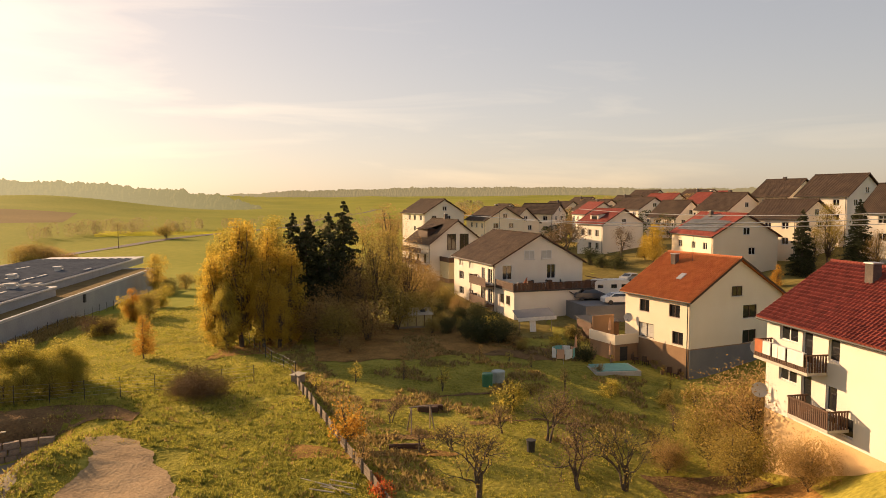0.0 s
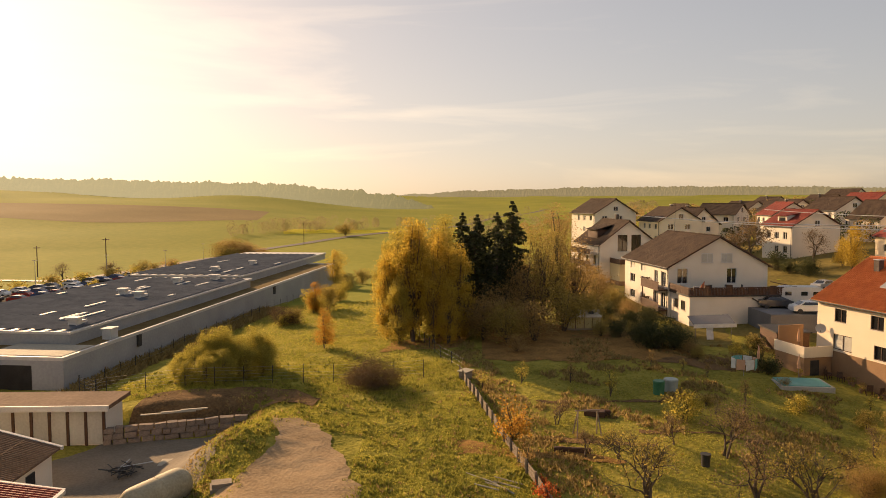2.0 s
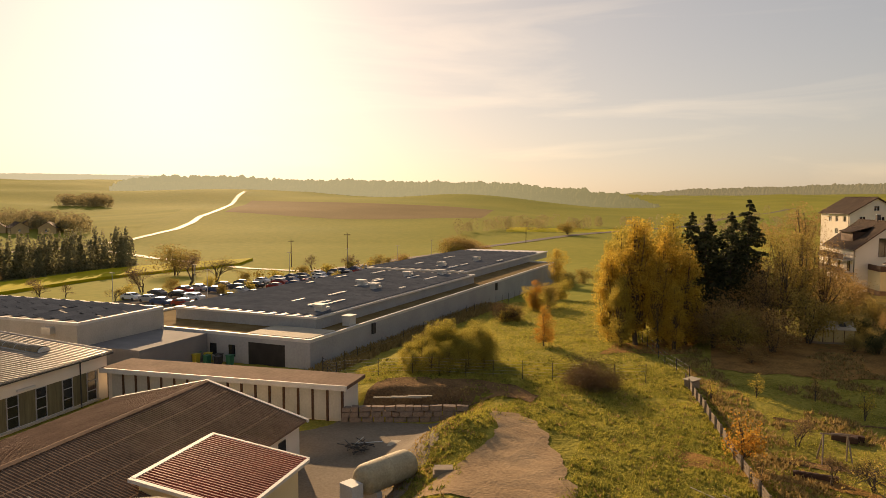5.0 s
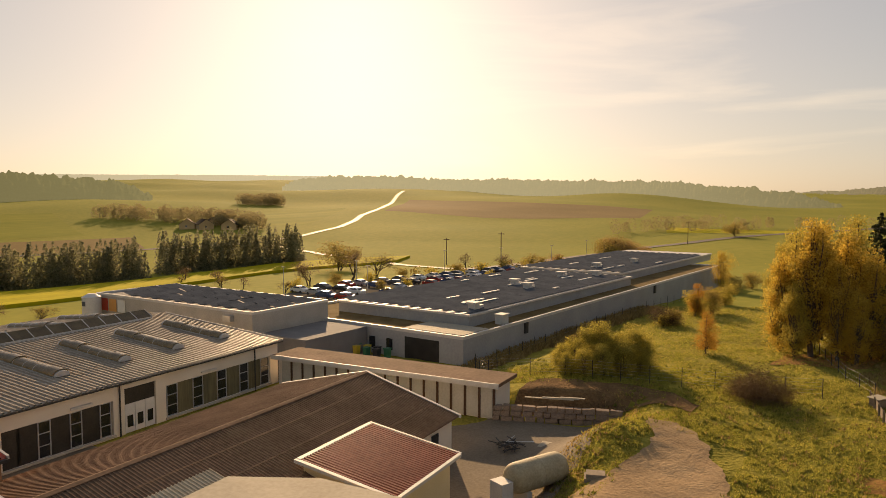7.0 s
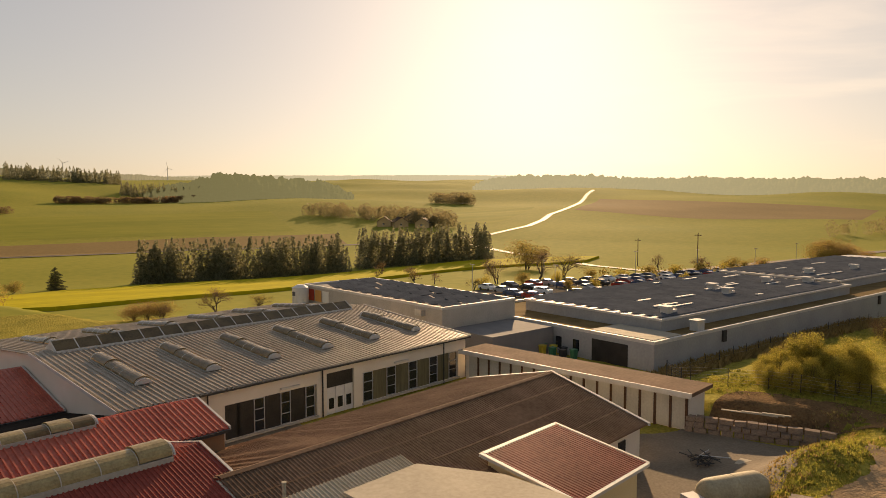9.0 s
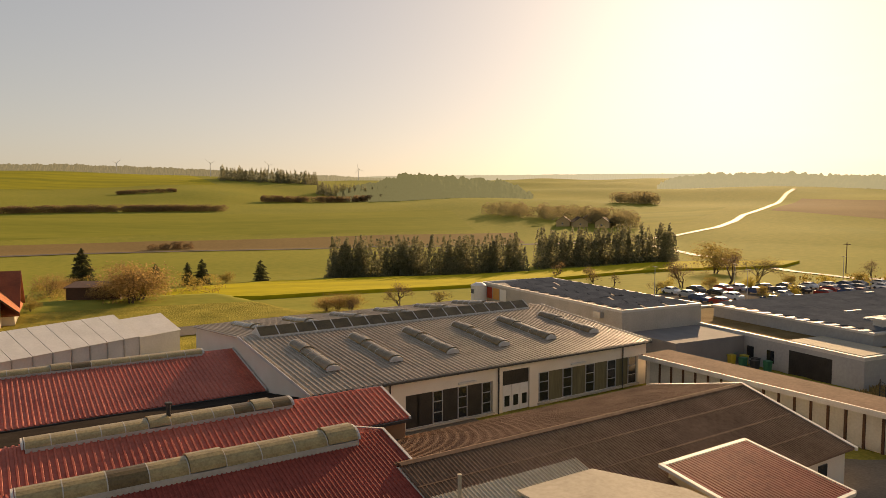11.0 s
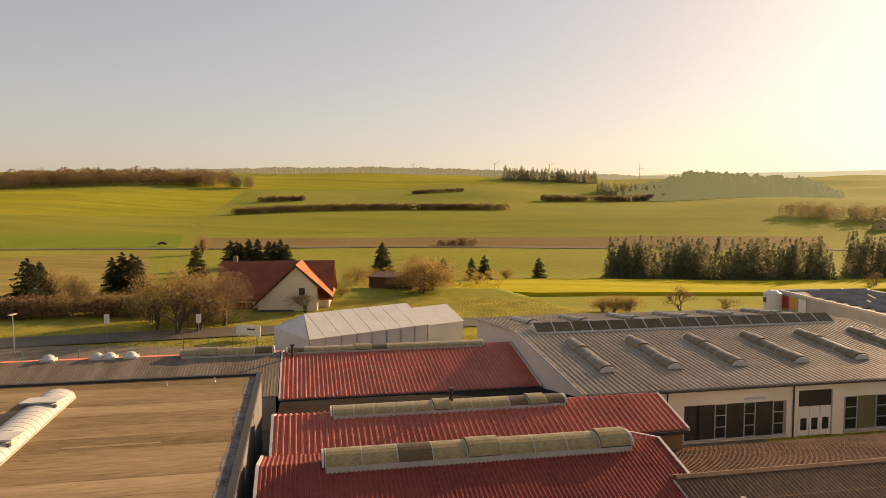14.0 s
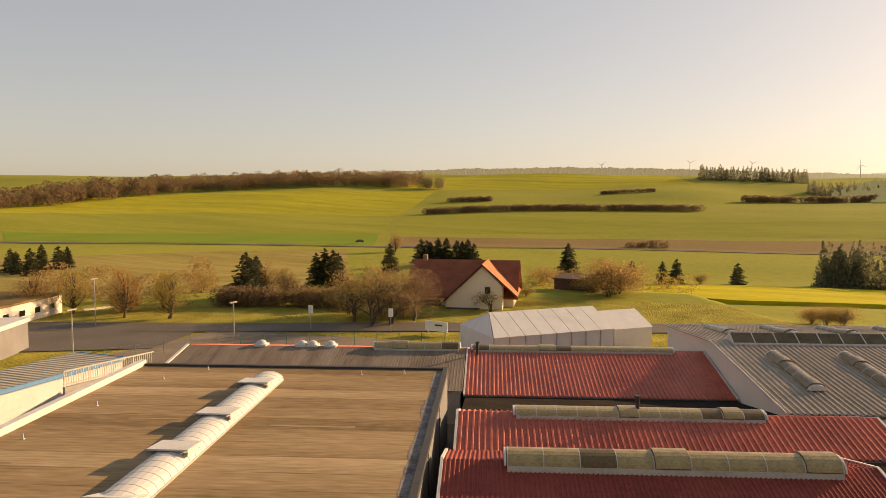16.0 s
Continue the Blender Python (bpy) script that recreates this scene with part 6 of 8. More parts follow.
for x, y, h in [(-26.2, 81.5, 11.6), (-24.9, 83.0, 14.6), (-22.8, 80.5, 16.0), (-20.6, 84.2, 14.4), (-27.4, 88.3, 14.2), (-20.2, 80.0, 11.2), (-18.0, 83.4, 12.2), (-21.6, 90.5, 16.2), (-25.0, 91.5, 15.4), (-18.3, 79.4, 8.2), (-24.0, 78.6, 8.6)]:
    tree("birch", x, y, h, 1.0)
for x, y, h in [(-19.8, 94.2, 15.4), (-18.3, 97.0, 15.2), (-17.9, 93.2, 13.6), (-13.2, 94.9, 16.9), (-15.6, 97.5, 15.4), (-14.9, 93.2, 13.4), (56.3, 111.9, 10.8), (62.6, 107.5, 11.1), (-102.5, -71.5, 8.7), (-161.3, -88.9, 10.3), (-219.4, -96.3, 10.3), (-250.1, -97.0, 10.2), (-251.5, -93.7, 9.2), (-253.9, -88.2, 10.7), (-255.5, -84.7, 9.8), (-257.4, -80.8, 10.3), (-208.8, -34.8, 11.6), (-222.3, -17.8, 6.4), (-214.5, -8.6, 6.9), (-216.8, -4.8, 7.7), (-227.5, 12.2, 6.7), (-167.2, -88.0, 8.9), (-158.6, -185.7, 8.7), (-176.8, -194.6, 7.9), (-160.3, -193.3, 7.4), (-108.9, -73.8, 7.6), (-162.5, -198.3, 7.8), (-169.9, -194.1, 8.9), (-181.6, -196.2, 7.3), (-105.6, -72.7, 7.4)]:
    tree("spruce", x, y, h, 1.5 if x < -70 else 0.98)
for x, y, h in [(-160.4, -90.9, 9.1), (-162.1, -86.9, 9.9), (-250.9, -95.0, 9.8), (-252.6, -91.1, 10.7), (-256.5, -82.8, 9.4), (-254.8, -77.8, 8.9)]:
    tree("spruce", x, y, h, 1.5 if x < -70 else 0.98)
for x, y, h in [(-10.6, 99.0, 13.4), (-10.8, 141.0, 16.5), (-7.4, 98.6, 13.2), (-5.0, 100.2, 12.0), (-8.7, 94.4, 11.7), (-10.8, 90.5, 10.5), (62.8, 116.2, 10.8), (63.8, 105.0, 6.7), (60.3, 115.9, 6.9), (-109.5, -72.3, 7.1), (-110.6, -69.0, 5.6), (-79.7, -93.1, 7.6), (-83.7, -89.6, 7.0), (-83.4, -79.6, 7.9), (-84.9, -72.6, 7.4), (-294.6, -126.5, 9.4)]:
    tree("olive", x, y, h, 1.8 if x < -70 else 1.05)
for x, y, h in [(-14.9, 83.3, 5.4), (-11.6, 80.8, 4.7), (-8.9, 83.0, 5.0), (-6.0, 90.1, 5.8), (-17.3, 85.1, 4.1), (-3.3, 93.9, 4.1), (-13.7, 88.7, 6.4), (-147.4, 255.6, 7.9), (-143.8, 262.4, 5.9), (-136.5, -107.7, 5.0), (-129.8, -14.5, 6.8), (-134.3, -13.0, 5.2), (-189.7, -38.5, 5.7), (-220.9, 1.9, 3.3), (-202.3, -37.0, 4.1), (-103.7, -58.8, 3.3), (-102.4, -62.3, 2.8), (-102.2, -53.8, 2.8), (-101.2, -65.8, 2.4), (-125.0, -28.4, 2.0), (-136.0, -20.0, 2.7), (-136.9, -17.5, 3.8), (-117.2, 18.6, 3.1), (-117.2, 21.0, 2.9), (-117.3, 16.7, 2.7), (-176.7, -48.6, 4.1), (-133.0, -14.1, 6.8), (-177.9, 140.7, 8.9)]:
    tree("shrubbrown", x, y, h, 1.6 if x < -70 else 1.1)
for x, y, h in [(-145.9, 253.2, 8.3), (-144.3, 244.0, 6.6), (-142.2, 255.6, 7.2), (-144.0, 196.0, 4.2), (-144.5, 211.8, 4.0), (-150.0, 387.5, 7.6), (-142.8, 273.0, 3.5), (-1.3, 87.9, 2.1), (-10.1, 76.8, 2.2), (2.2, 89.6, 1.8), (4.1, 84.3, 1.7), (-0.3, 93.7, 1.7), (8.2, 80.5, 1.8), (8.8, 78.3, 1.5), (15.6, 70.6, 1.1), (-4.0, 108.0, 4.2), (-2.4, 114.0, 4.8), (0.4, 104.5, 3.4), (2.2, 100.0, 2.8), (-6.0, 118.0, 5.2), (-3.6, 123.0, 5.0), (-8.2, 111.0, 5.6)]:
    tree("shrubbrown", x, y, h, 1.6 if x < -70 else 1.1)
for x, y, h in [(-37.6, 58.3, 3.2), (-35.4, 60.1, 4.6), (-33.3, 61.5, 4.5), (-37.8, 56.4, 2.8), (-36.9, 60.1, 4.2), (-33.8, 59.8, 4.0), (-33.5, 64.6, 2.9), (-36.4, 55.0, 2.3), (-35.0, 56.0, 2.7), (-33.8, 57.3, 3.1), (-32.7, 59.0, 3.3), (-31.9, 60.6, 3.0), (-36.0, 60.0, 3.8), (-38.6, 57.2, 2.4), (-32.4, 62.6, 3.6)]:
    tree("bushyellow", x, y, h, 1.0)
for x, y, h in [(-31.7, 74.9, 5.0), (-57.3, 142.9, 9.3), (-45.6, 103.7, 5.4), (39.7, 133.4, 8.5), (50.2, 107.0, 3.7), (39.0, 138.1, 5.7), (-86.6, -83.1, 7.2), (-92.4, -79.7, 6.6), (-90.2, -84.5, 6.0)]:
    tree("orangetree", x, y, h, 1.0)
for x, y, h in [(-20.4, 58.6, 2.3), (-21.8, 59.1, 1.5), (-19.5, 59.9, 1.5), (-45.1, 92.0, 2.2), (-45.0, 94.1, 1.5)]:
    tree("bushdark", x, y, h, 1.0)
for x, y, h in [(-43.6, 92.1, 2.5), (-44.4, 90.9, 1.9), (-44.9, 107.8, 4.2), (-45.9, 104.3, 4.1), (-54.7, 151.4, 3.6), (-53.8, 158.4, 3.3), (-53.5, 139.1, 3.6), (-47.5, 119.4, 4.1)] + [(-93.5 - 0.13 * (q - 84) - 11.4 * (q // 13 % 3), q, 2.0 + 0.5 * (q % 3)) for q in range(88, 218, 9)] + [(-131 - 0.1 * (q - 84), q, 2.4 + 0.5 * (q % 3)) for q in range(92, 214, 12)]:
    tree("bushgreen", x, y, h, 1.0)
for x, y, h in [(-6.5, 47.0, 3.5), (-5.0, 43.0, 2.5)]:
    tree("smallorange", x, y, h, 1.0)
for x, y, h in [(-3.2, 38.5, 1.4), (-3.9, 40.4, 0.8)]:
    tree("redshrub", x, y, h, 1.0)
for x, y, h in [(1.9, 38.4, 6.3), (7.3, 49.3, 5.1), (8.3, 41.4, 5.7), (11.3, 43.1, 6.0), (-3.9, 52.2, 2.6), (18.7, 56.3, 3.0), (0.6, 46.5, 3.1), (24.9, 145.2, 12.6), (36.6, 146.2, 8.1), (-106.5, -29.7, 4.6), (-114.1, 20.1, 3.1), (-184.9, 91.8, 3.1), (-162.6, 91.5, 4.1), (-128.2, 31.9, 5.8), (-153.3, 91.8, 3.9), (-129.4, 39.8, 4.8), (-141.6, 103.0, 7.8), (-146.7, 119.7, 10.0), (-149.3, 130.9, 9.4), (-168.8, 94.6, 5.2), (-192.8, 96.6, 5.7), (-131.2, 88.9, 3.8), (-142.9, 179.3, 6.4), (-153.2, 173.2, 6.4), (-88.9, -42.0, 9.6), (-91.0, -40.0, 8.3), (-95.1, -37.8, 8.0), (-91.3, -45.8, 7.3)]:
    tree("bare", x, y, h, 1.3 if x < -70 else 1.0)
for x, y, h in [(-108.6, -68.3, 5.8), (-1.5, 46.3, 2.5), (15.3, 51.0, 3.3), (4.3, 50.1, 2.7)]:
    tree("bare", x, y, h, 1.3 if x < -70 else 1.0)
for x, y, h in [(-0.0, 61.8, 2.6), (-3.6, 65.4, 2.1), (-7.8, 63.4, 2.1), (15.3, 79.3, 2.2), (21.5, 66.7, 1.6), (3.8, 72.9, 1.8), (6.8, 72.9, 1.3), (8.8, 70.8, 1.4), (-11.0, 61.2, 1.7), (11.0, 63.7, 2.1)]:
    tree("youngtree", x, y, h, 1.0)
for x, y, h in [(5.5, 56.4, 2.3), (7.6, 60.9, 1.0), (5.8, 84.3, 2.7), (7.3, 82.7, 2.0), (4.3, 87.7, 1.4), (15.3, 84.9, 1.7), (13.1, 81.6, 1.3), (19.8, 62.2, 1.5), (15.2, 63.8, 1.5), (22.3, 62.3, 2.0)]:
    tree("bushyg", x, y, h, 1.0)
for x, y, h in [(4.6, 97.5, 2.2), (2.0, 96.0, 2.4), (5.2, 93.6, 2.0), (-1.0, 99.6, 2.8), (3.8, 82.7, 2.9), (5.1, 81.7, 3.3), (6.6, 81.7, 2.8), (8.1, 84.3, 2.0), (3.0, 85.7, 1.9), (14.1, 77.8, 1.7), (0.8, 87.8, 2.1), (15.0, 74.5, 2.1), (6.5, 89.5, 2.4), (16.1, 84.9, 1.7), (29.2, 141.0, 3.4), (30.3, 136.0, 3.2), (32.1, 132.3, 3.2)]:
    tree("evergreen", x, y, h, 1.0)
for x, y, h in [(20.9, 47.6, 6.4), (18.6, 48.6, 4.6), (15.2, 47.2, 2.4), (18.2, 42.6, 4.2), (20.2, 38.6, 3.0)]:
    tree("brownbig", x, y, h, 1.0)


for x, y, h in [(-98.3, -45.0, 8.0), (-97.6, -40.8, 7.0), (-96.8, -49.4, 7.2)]:
    tree("shrubbrown", x, y, h, 0.85, 0)


# ---- woods far off ----
def wood(name, near, far_, n, h, conifer, material, label, width=0.5, leaf=0.16, per=26):
    """A belt of many trees between two lines of (heading, distance)."""
    pts = []
    m = len(near) - 1
    unit = []
    for _ in range(6):
        z = rng.uniform(0.05, 1, per) ** (1.6 if conifer else 0.75)
        r = (1 - z) * 0.9 + 0.05 if conifer else np.sqrt(np.clip(1 - (2 * z - 1.05) ** 2, 0.05, 1))
        a = rng.uniform(0, 6.283, per)
        rr = r * rng.uniform(0.6, 1.05, per) * width / 2
        unit.append(np.stack([np.cos(a) * rr, np.sin(a) * rr, z], 1))
    for i in range(n):
        t, s = rng.uniform(), rng.uniform()
        k = min(int(t * m), m - 1)
        u = t * m - k
        a = (near[k][0] * (1 - u) + near[k + 1][0] * u) * (1 - s) + (far_[k][0] * (1 - u) + far_[k + 1][0] * u) * s
        d = (near[k][1] * (1 - u) + near[k + 1][1] * u) * (1 - s) + (far_[k][1] * (1 - u) + far_[k + 1][1] * u) * s
        x, y = polar(a, d)
        hh = h * rng.uniform(0.7, 1.2)
        pts.append(unit[i % 6] * hh + (x, y, ground(x, y) - 0.3))
    v, f = quads(np.concatenate(pts), leaf * h)
    ob = new(name, quadmesh(name, v, f, material))
    return tagged(ob, label, "wood", kind="stuff")


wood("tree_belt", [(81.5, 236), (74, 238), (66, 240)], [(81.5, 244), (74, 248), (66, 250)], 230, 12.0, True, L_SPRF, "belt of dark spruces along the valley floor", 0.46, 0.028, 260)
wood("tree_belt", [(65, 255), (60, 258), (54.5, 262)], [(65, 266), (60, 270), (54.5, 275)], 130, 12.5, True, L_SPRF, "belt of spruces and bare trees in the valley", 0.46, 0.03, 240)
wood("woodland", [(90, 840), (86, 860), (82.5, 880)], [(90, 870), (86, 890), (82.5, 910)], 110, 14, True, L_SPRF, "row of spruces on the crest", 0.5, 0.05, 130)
wood("woodland", [(143, 560), (128, 715), (112, 740)], [(143, 620), (128, 780), (111, 800)], 520, 12, False, L_TWIG, "autumn woodland along the hill edge", 0.85, 0.05, 170)
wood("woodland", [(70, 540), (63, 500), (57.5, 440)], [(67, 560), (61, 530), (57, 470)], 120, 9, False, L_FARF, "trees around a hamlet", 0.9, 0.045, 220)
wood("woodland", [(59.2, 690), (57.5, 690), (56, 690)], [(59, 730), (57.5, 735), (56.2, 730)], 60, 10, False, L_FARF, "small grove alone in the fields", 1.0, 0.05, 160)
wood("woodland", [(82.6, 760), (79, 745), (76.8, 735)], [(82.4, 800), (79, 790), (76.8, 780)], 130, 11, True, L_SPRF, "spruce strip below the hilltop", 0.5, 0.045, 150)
wood("garden_trees", [(111.2, 735), (109.4, 735)], [(111.2, 745), (109.4, 745)], 9, 12, False, L_FARF, "clump of broad trees on the hilltop", 0.9, 0.05, 300)


# ---- far hills, their haze painted on as emission ----
SUNWARD = (-math.sin(radians(SUN_AZ)), math.cos(radians(SUN_AZ)), 0.0)


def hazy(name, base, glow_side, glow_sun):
    """A far hillside: dark woods with haze painted as emission, stronger towards the sun."""
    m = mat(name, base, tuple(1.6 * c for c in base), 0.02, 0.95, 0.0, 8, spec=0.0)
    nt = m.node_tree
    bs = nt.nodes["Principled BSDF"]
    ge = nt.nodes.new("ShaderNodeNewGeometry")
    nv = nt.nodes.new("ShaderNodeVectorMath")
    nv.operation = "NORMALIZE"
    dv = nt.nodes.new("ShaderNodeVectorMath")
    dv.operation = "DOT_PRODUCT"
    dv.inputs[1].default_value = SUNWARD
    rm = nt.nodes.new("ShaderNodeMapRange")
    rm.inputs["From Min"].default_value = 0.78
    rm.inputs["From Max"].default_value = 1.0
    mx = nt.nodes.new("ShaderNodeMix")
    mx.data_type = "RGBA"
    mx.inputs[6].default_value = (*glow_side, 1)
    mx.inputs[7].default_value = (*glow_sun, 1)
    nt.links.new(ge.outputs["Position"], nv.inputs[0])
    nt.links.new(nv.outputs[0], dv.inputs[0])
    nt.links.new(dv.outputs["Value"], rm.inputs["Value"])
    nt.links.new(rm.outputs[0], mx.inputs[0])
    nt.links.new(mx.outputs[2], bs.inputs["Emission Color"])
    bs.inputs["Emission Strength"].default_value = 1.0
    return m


def ridge(dist, top, material, label, rough=0.0, step=0.04, foot=None):
    """A far wooded hill: its crest from (heading, elevation in degrees), with an uneven outline of tree tops; rough: their height in metres."""
    n = int(abs(top[0][0] - top[-1][0]) / step)
    rows = 6
    vs, fs = [], []
    for i in range(n + 1):
        a = top[0][0] + (top[-1][0] - top[0][0]) * i / n
        k = max(j for j in range(len(top) - 1) if top[j][0] >= a or j == 0)
        t = smooth01((a - top[k][0]) / (top[k + 1][0] - top[k][0]))
        el = top[k][1] * (1 - t) + top[k + 1][1] * t
        far_d = dist * 1.12
        zt = EYE + far_d * math.tan(radians(el))
        x, y = polar(a, dist)
        z0 = (ground(x, y) if foot is None else foot) - 3
        for j in range(rows + 1):
            u = j / rows
            d = dist + (far_d - dist) * u
            x, y = polar(a, d)
            z = z0 + (zt - z0) * u ** 0.8
            up = noise.noise((x / 7, y / 7, 0.3)) + 0.8 * noise.noise((x / 2.6, y / 2.6, 4.3)) + 0.9 * noise.noise((x / 40, y / 40, 9.3))
            vs.append((x, y, z + rough * up * (0.35 + 0.65 * u)))
        x, y = polar(a, far_d * 1.02)
        vs.append((x, y, z0 - 8))
    w = rows + 2
    fs = [(i * w + j, (i + 1) * w + j, (i + 1) * w + j + 1, i * w + j + 1) for i in range(n) for j in range(rows + 1)]
    ob = new("backdrop", mesh("backdrop", vs, fs, material))
    return tagged(ob, label, "hills", kind="structure")


# hillsides that emit a haze colour: woods, glow to the side, glow sunward
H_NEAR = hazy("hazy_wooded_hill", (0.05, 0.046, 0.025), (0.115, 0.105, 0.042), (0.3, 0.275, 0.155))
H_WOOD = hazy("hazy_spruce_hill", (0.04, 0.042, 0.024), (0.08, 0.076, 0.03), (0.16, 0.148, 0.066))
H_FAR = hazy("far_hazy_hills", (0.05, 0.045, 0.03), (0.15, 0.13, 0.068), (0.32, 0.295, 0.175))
H_PALE = hazy("haziest_hills", (0.04, 0.04, 0.03), (0.24, 0.215, 0.14), (0.42, 0.39, 0.25))
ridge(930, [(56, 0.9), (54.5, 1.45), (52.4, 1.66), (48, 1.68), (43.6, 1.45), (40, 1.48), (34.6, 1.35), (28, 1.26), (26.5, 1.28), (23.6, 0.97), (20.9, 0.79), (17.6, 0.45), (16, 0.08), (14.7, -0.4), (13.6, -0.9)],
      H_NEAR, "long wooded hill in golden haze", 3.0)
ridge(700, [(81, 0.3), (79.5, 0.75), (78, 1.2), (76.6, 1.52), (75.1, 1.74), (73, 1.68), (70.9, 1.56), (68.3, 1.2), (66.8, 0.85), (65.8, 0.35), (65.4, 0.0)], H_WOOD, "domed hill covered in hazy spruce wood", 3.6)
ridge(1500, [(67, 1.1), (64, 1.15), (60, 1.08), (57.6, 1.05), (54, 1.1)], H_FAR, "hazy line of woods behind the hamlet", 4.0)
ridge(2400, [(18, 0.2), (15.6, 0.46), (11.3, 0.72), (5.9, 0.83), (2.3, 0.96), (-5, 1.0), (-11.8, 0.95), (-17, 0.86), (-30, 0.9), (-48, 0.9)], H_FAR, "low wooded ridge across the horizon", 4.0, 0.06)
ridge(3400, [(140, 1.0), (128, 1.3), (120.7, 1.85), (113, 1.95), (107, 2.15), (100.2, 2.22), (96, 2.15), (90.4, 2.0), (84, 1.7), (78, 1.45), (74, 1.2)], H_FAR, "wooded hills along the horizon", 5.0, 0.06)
ridge(4300, [(84, 1.3), (76, 1.6), (69, 1.66), (60, 1.72), (53, 1.68), (46, 1.3)], H_PALE, "hazy pale hills at the edge of sight", 2.0, 0.08)
wood("hedge", [(111, 517), (100, 530), (89.5, 552)], [(111, 521), (100, 534), (89.5, 556)], 520, 4.6, False, L_TWIG, "long brown field hedge", 1.3, 0.06, 110)
wood("hedge", [(109, 610), (105.6, 612)], [(109, 614), (105.6, 618)], 90, 4.0, False, L_TWIG, "field hedge on the slope", 1.2, 0.085, 80)
wood("hedge", [(97, 680), (93, 690)], [(97, 684), (93, 694)], 90, 3.6, False, L_TWIG, "field hedge near the crest", 1.2, 0.085, 80)
wood("hedge", [(86.7, 640), (80, 690), (76, 745)], [(86.7, 646), (80, 697), (76, 760)], 260, 5.4, False, L_TWIG, "hedge climbing the slope", 1.1, 0.085, 80)
wood("hedge", [(95, 365), (92, 368)], [(95, 369), (92, 372)], 26, 3.5, False, L_TWIG, "bushes beside the country road", 1.2, 0.085, 80)
wood("garden_trees", [(8, 300), (-6, 230), (-14, 180), (-30, 125)], [(8, 420), (-6, 400), (-14, 380), (-34, 260)], 150, 6.5, False, L_BROWN, "brown trees between the village gardens", 0.9, 0.035, 260)
wood("garden_trees", [(-8, 165), (-16, 168), (-24, 160), (-32, 130)], [(-8, 300), (-16, 300), (-24, 260), (-32, 220)], 70, 5.5, False, L_EVER, "dark evergreens between the village gardens", 0.8, 0.04, 240)
wood("garden_trees", [(12, 300), (6, 330), (-3, 340)], [(12, 420), (6, 430), (-3, 430)], 50, 8.5, False, L_FARF, "line of trees along the far meadow", 0.9, 0.032, 300)
wood("garden_trees", [(30, 420), (20, 480), (5, 620)], [(30, 440), (20, 520), (5, 700)], 60, 8, False, L_FARF, "scattered trees along the valley road", 0.8, 0.032, 300)
wood("hedge", [(127, 120), (122, 117), (116.5, 113)], [(127, 123), (122, 120), (116.5, 116)], 100, 3.2, False, L_TWIG, "brown hedge behind the roadside grass", 1.2, 0.045, 160)
wood("garden_trees", [(117, 104), (114, 100), (111, 101)], [(117, 110), (114, 107), (111, 107)], 10, 7.0, False, L_TWIG, "half-bare trees in front of the farmhouse", 0.8, 0.011, 1500)
wood("garden_trees", [(141, 122), (134, 118), (128, 118)], [(141, 150), (134, 150), (128, 150)], 16, 6.5, False, L_BROWN, "autumn trees beyond the road", 0.8, 0.025, 600)
wood("garden_trees", [(107, 150), (98, 150), (90, 165)], [(107, 185), (98, 190), (91, 190)], 20, 5.0, False, L_OLIVE, "bushes and small trees behind the farm", 1.0, 0.035, 300)
wood("market_hedge", [(34, 236), (40, 218), (46, 200)], [(34, 239), (40, 221), (46, 203)], 40, 2.6, False, L_OLIVE, "low bushes along the car park", 1.0, 0.1, 40)


# ---- meadow: fences, stone wall, tank, clutter ----
def wire_fence(pts, step, height, label, wires=3, post_m=None, posts_r=0.035):
    """Posts along a line, with thin wires between them."""
    t = thing("wire_fence", pose(0, 0, 0), label, "fence", "meadow fences")
    post = Geo().tube((0, 0, -0.3), (0, 0, height), posts_r, posts_r, 6).mesh("post", post_m or M_DARK)
    prev = None
    w = Geo()
    for a, b in zip(pts[:-1], pts[1:]):
        a, b = Vector(a), Vector(b)
        n = max(1, int((b - a).length / step))
        for i in range(n):
            p = a.lerp(b, i / n)
            z = ground(p.x, p.y)
            o = part("post", post, None, t)
            o.location = (p.x, p.y, z)
            if prev:
                for k in range(wires):
                    hh = height * (0.25 + 0.7 * k / max(1, wires - 1))
                    w.tube(prev + Vector((0, 0, hh)), (p.x, p.y, z + hh), 0.008, 0.008, 3, False)
            prev = Vector((p.x, p.y, z))
    part("wire", w, M_METAL, t)
    return t


wire_fence([(-44.5, 52.3), (-42.8, 52.9), (-36.2, 54.6), (-29.2, 57.3), (-21.9, 60.6), (-14.6, 65.0)], 2.3, 1.7, "wire mesh fence on thin dark posts across the meadow", 5)
wire_fence([(-44.5, 52.3), (-47.3, 58.3), (-50.5, 76.3), (-53.0, 95.0), (-57, 130)], 3.0, 1.6, "wire fence beside the supermarket wall", 4)
wire_fence([(-13.9, 66.5), (-17.4, 71.8), (-22.5, 82.2), (-30.8, 99.5)], 2.6, 1.3, "old wire fence under the birches", 3)
M_FENCEB = mat("greyed_fence_boards", (0.12, 0.095, 0.07), (0.24, 0.19, 0.14), 2.0, 0.9, 0.4, 8)
gf = thing("board_fence", pose(0, 0, 0), "low weathered board fence between meadow and gardens", "fence")
gp = [Vector(p) for p in ((-13.9, 65.0), (-9.9, 54.7), (-7.1, 47.6), (-4.9, 42.1), (-2.6, 36.5))]
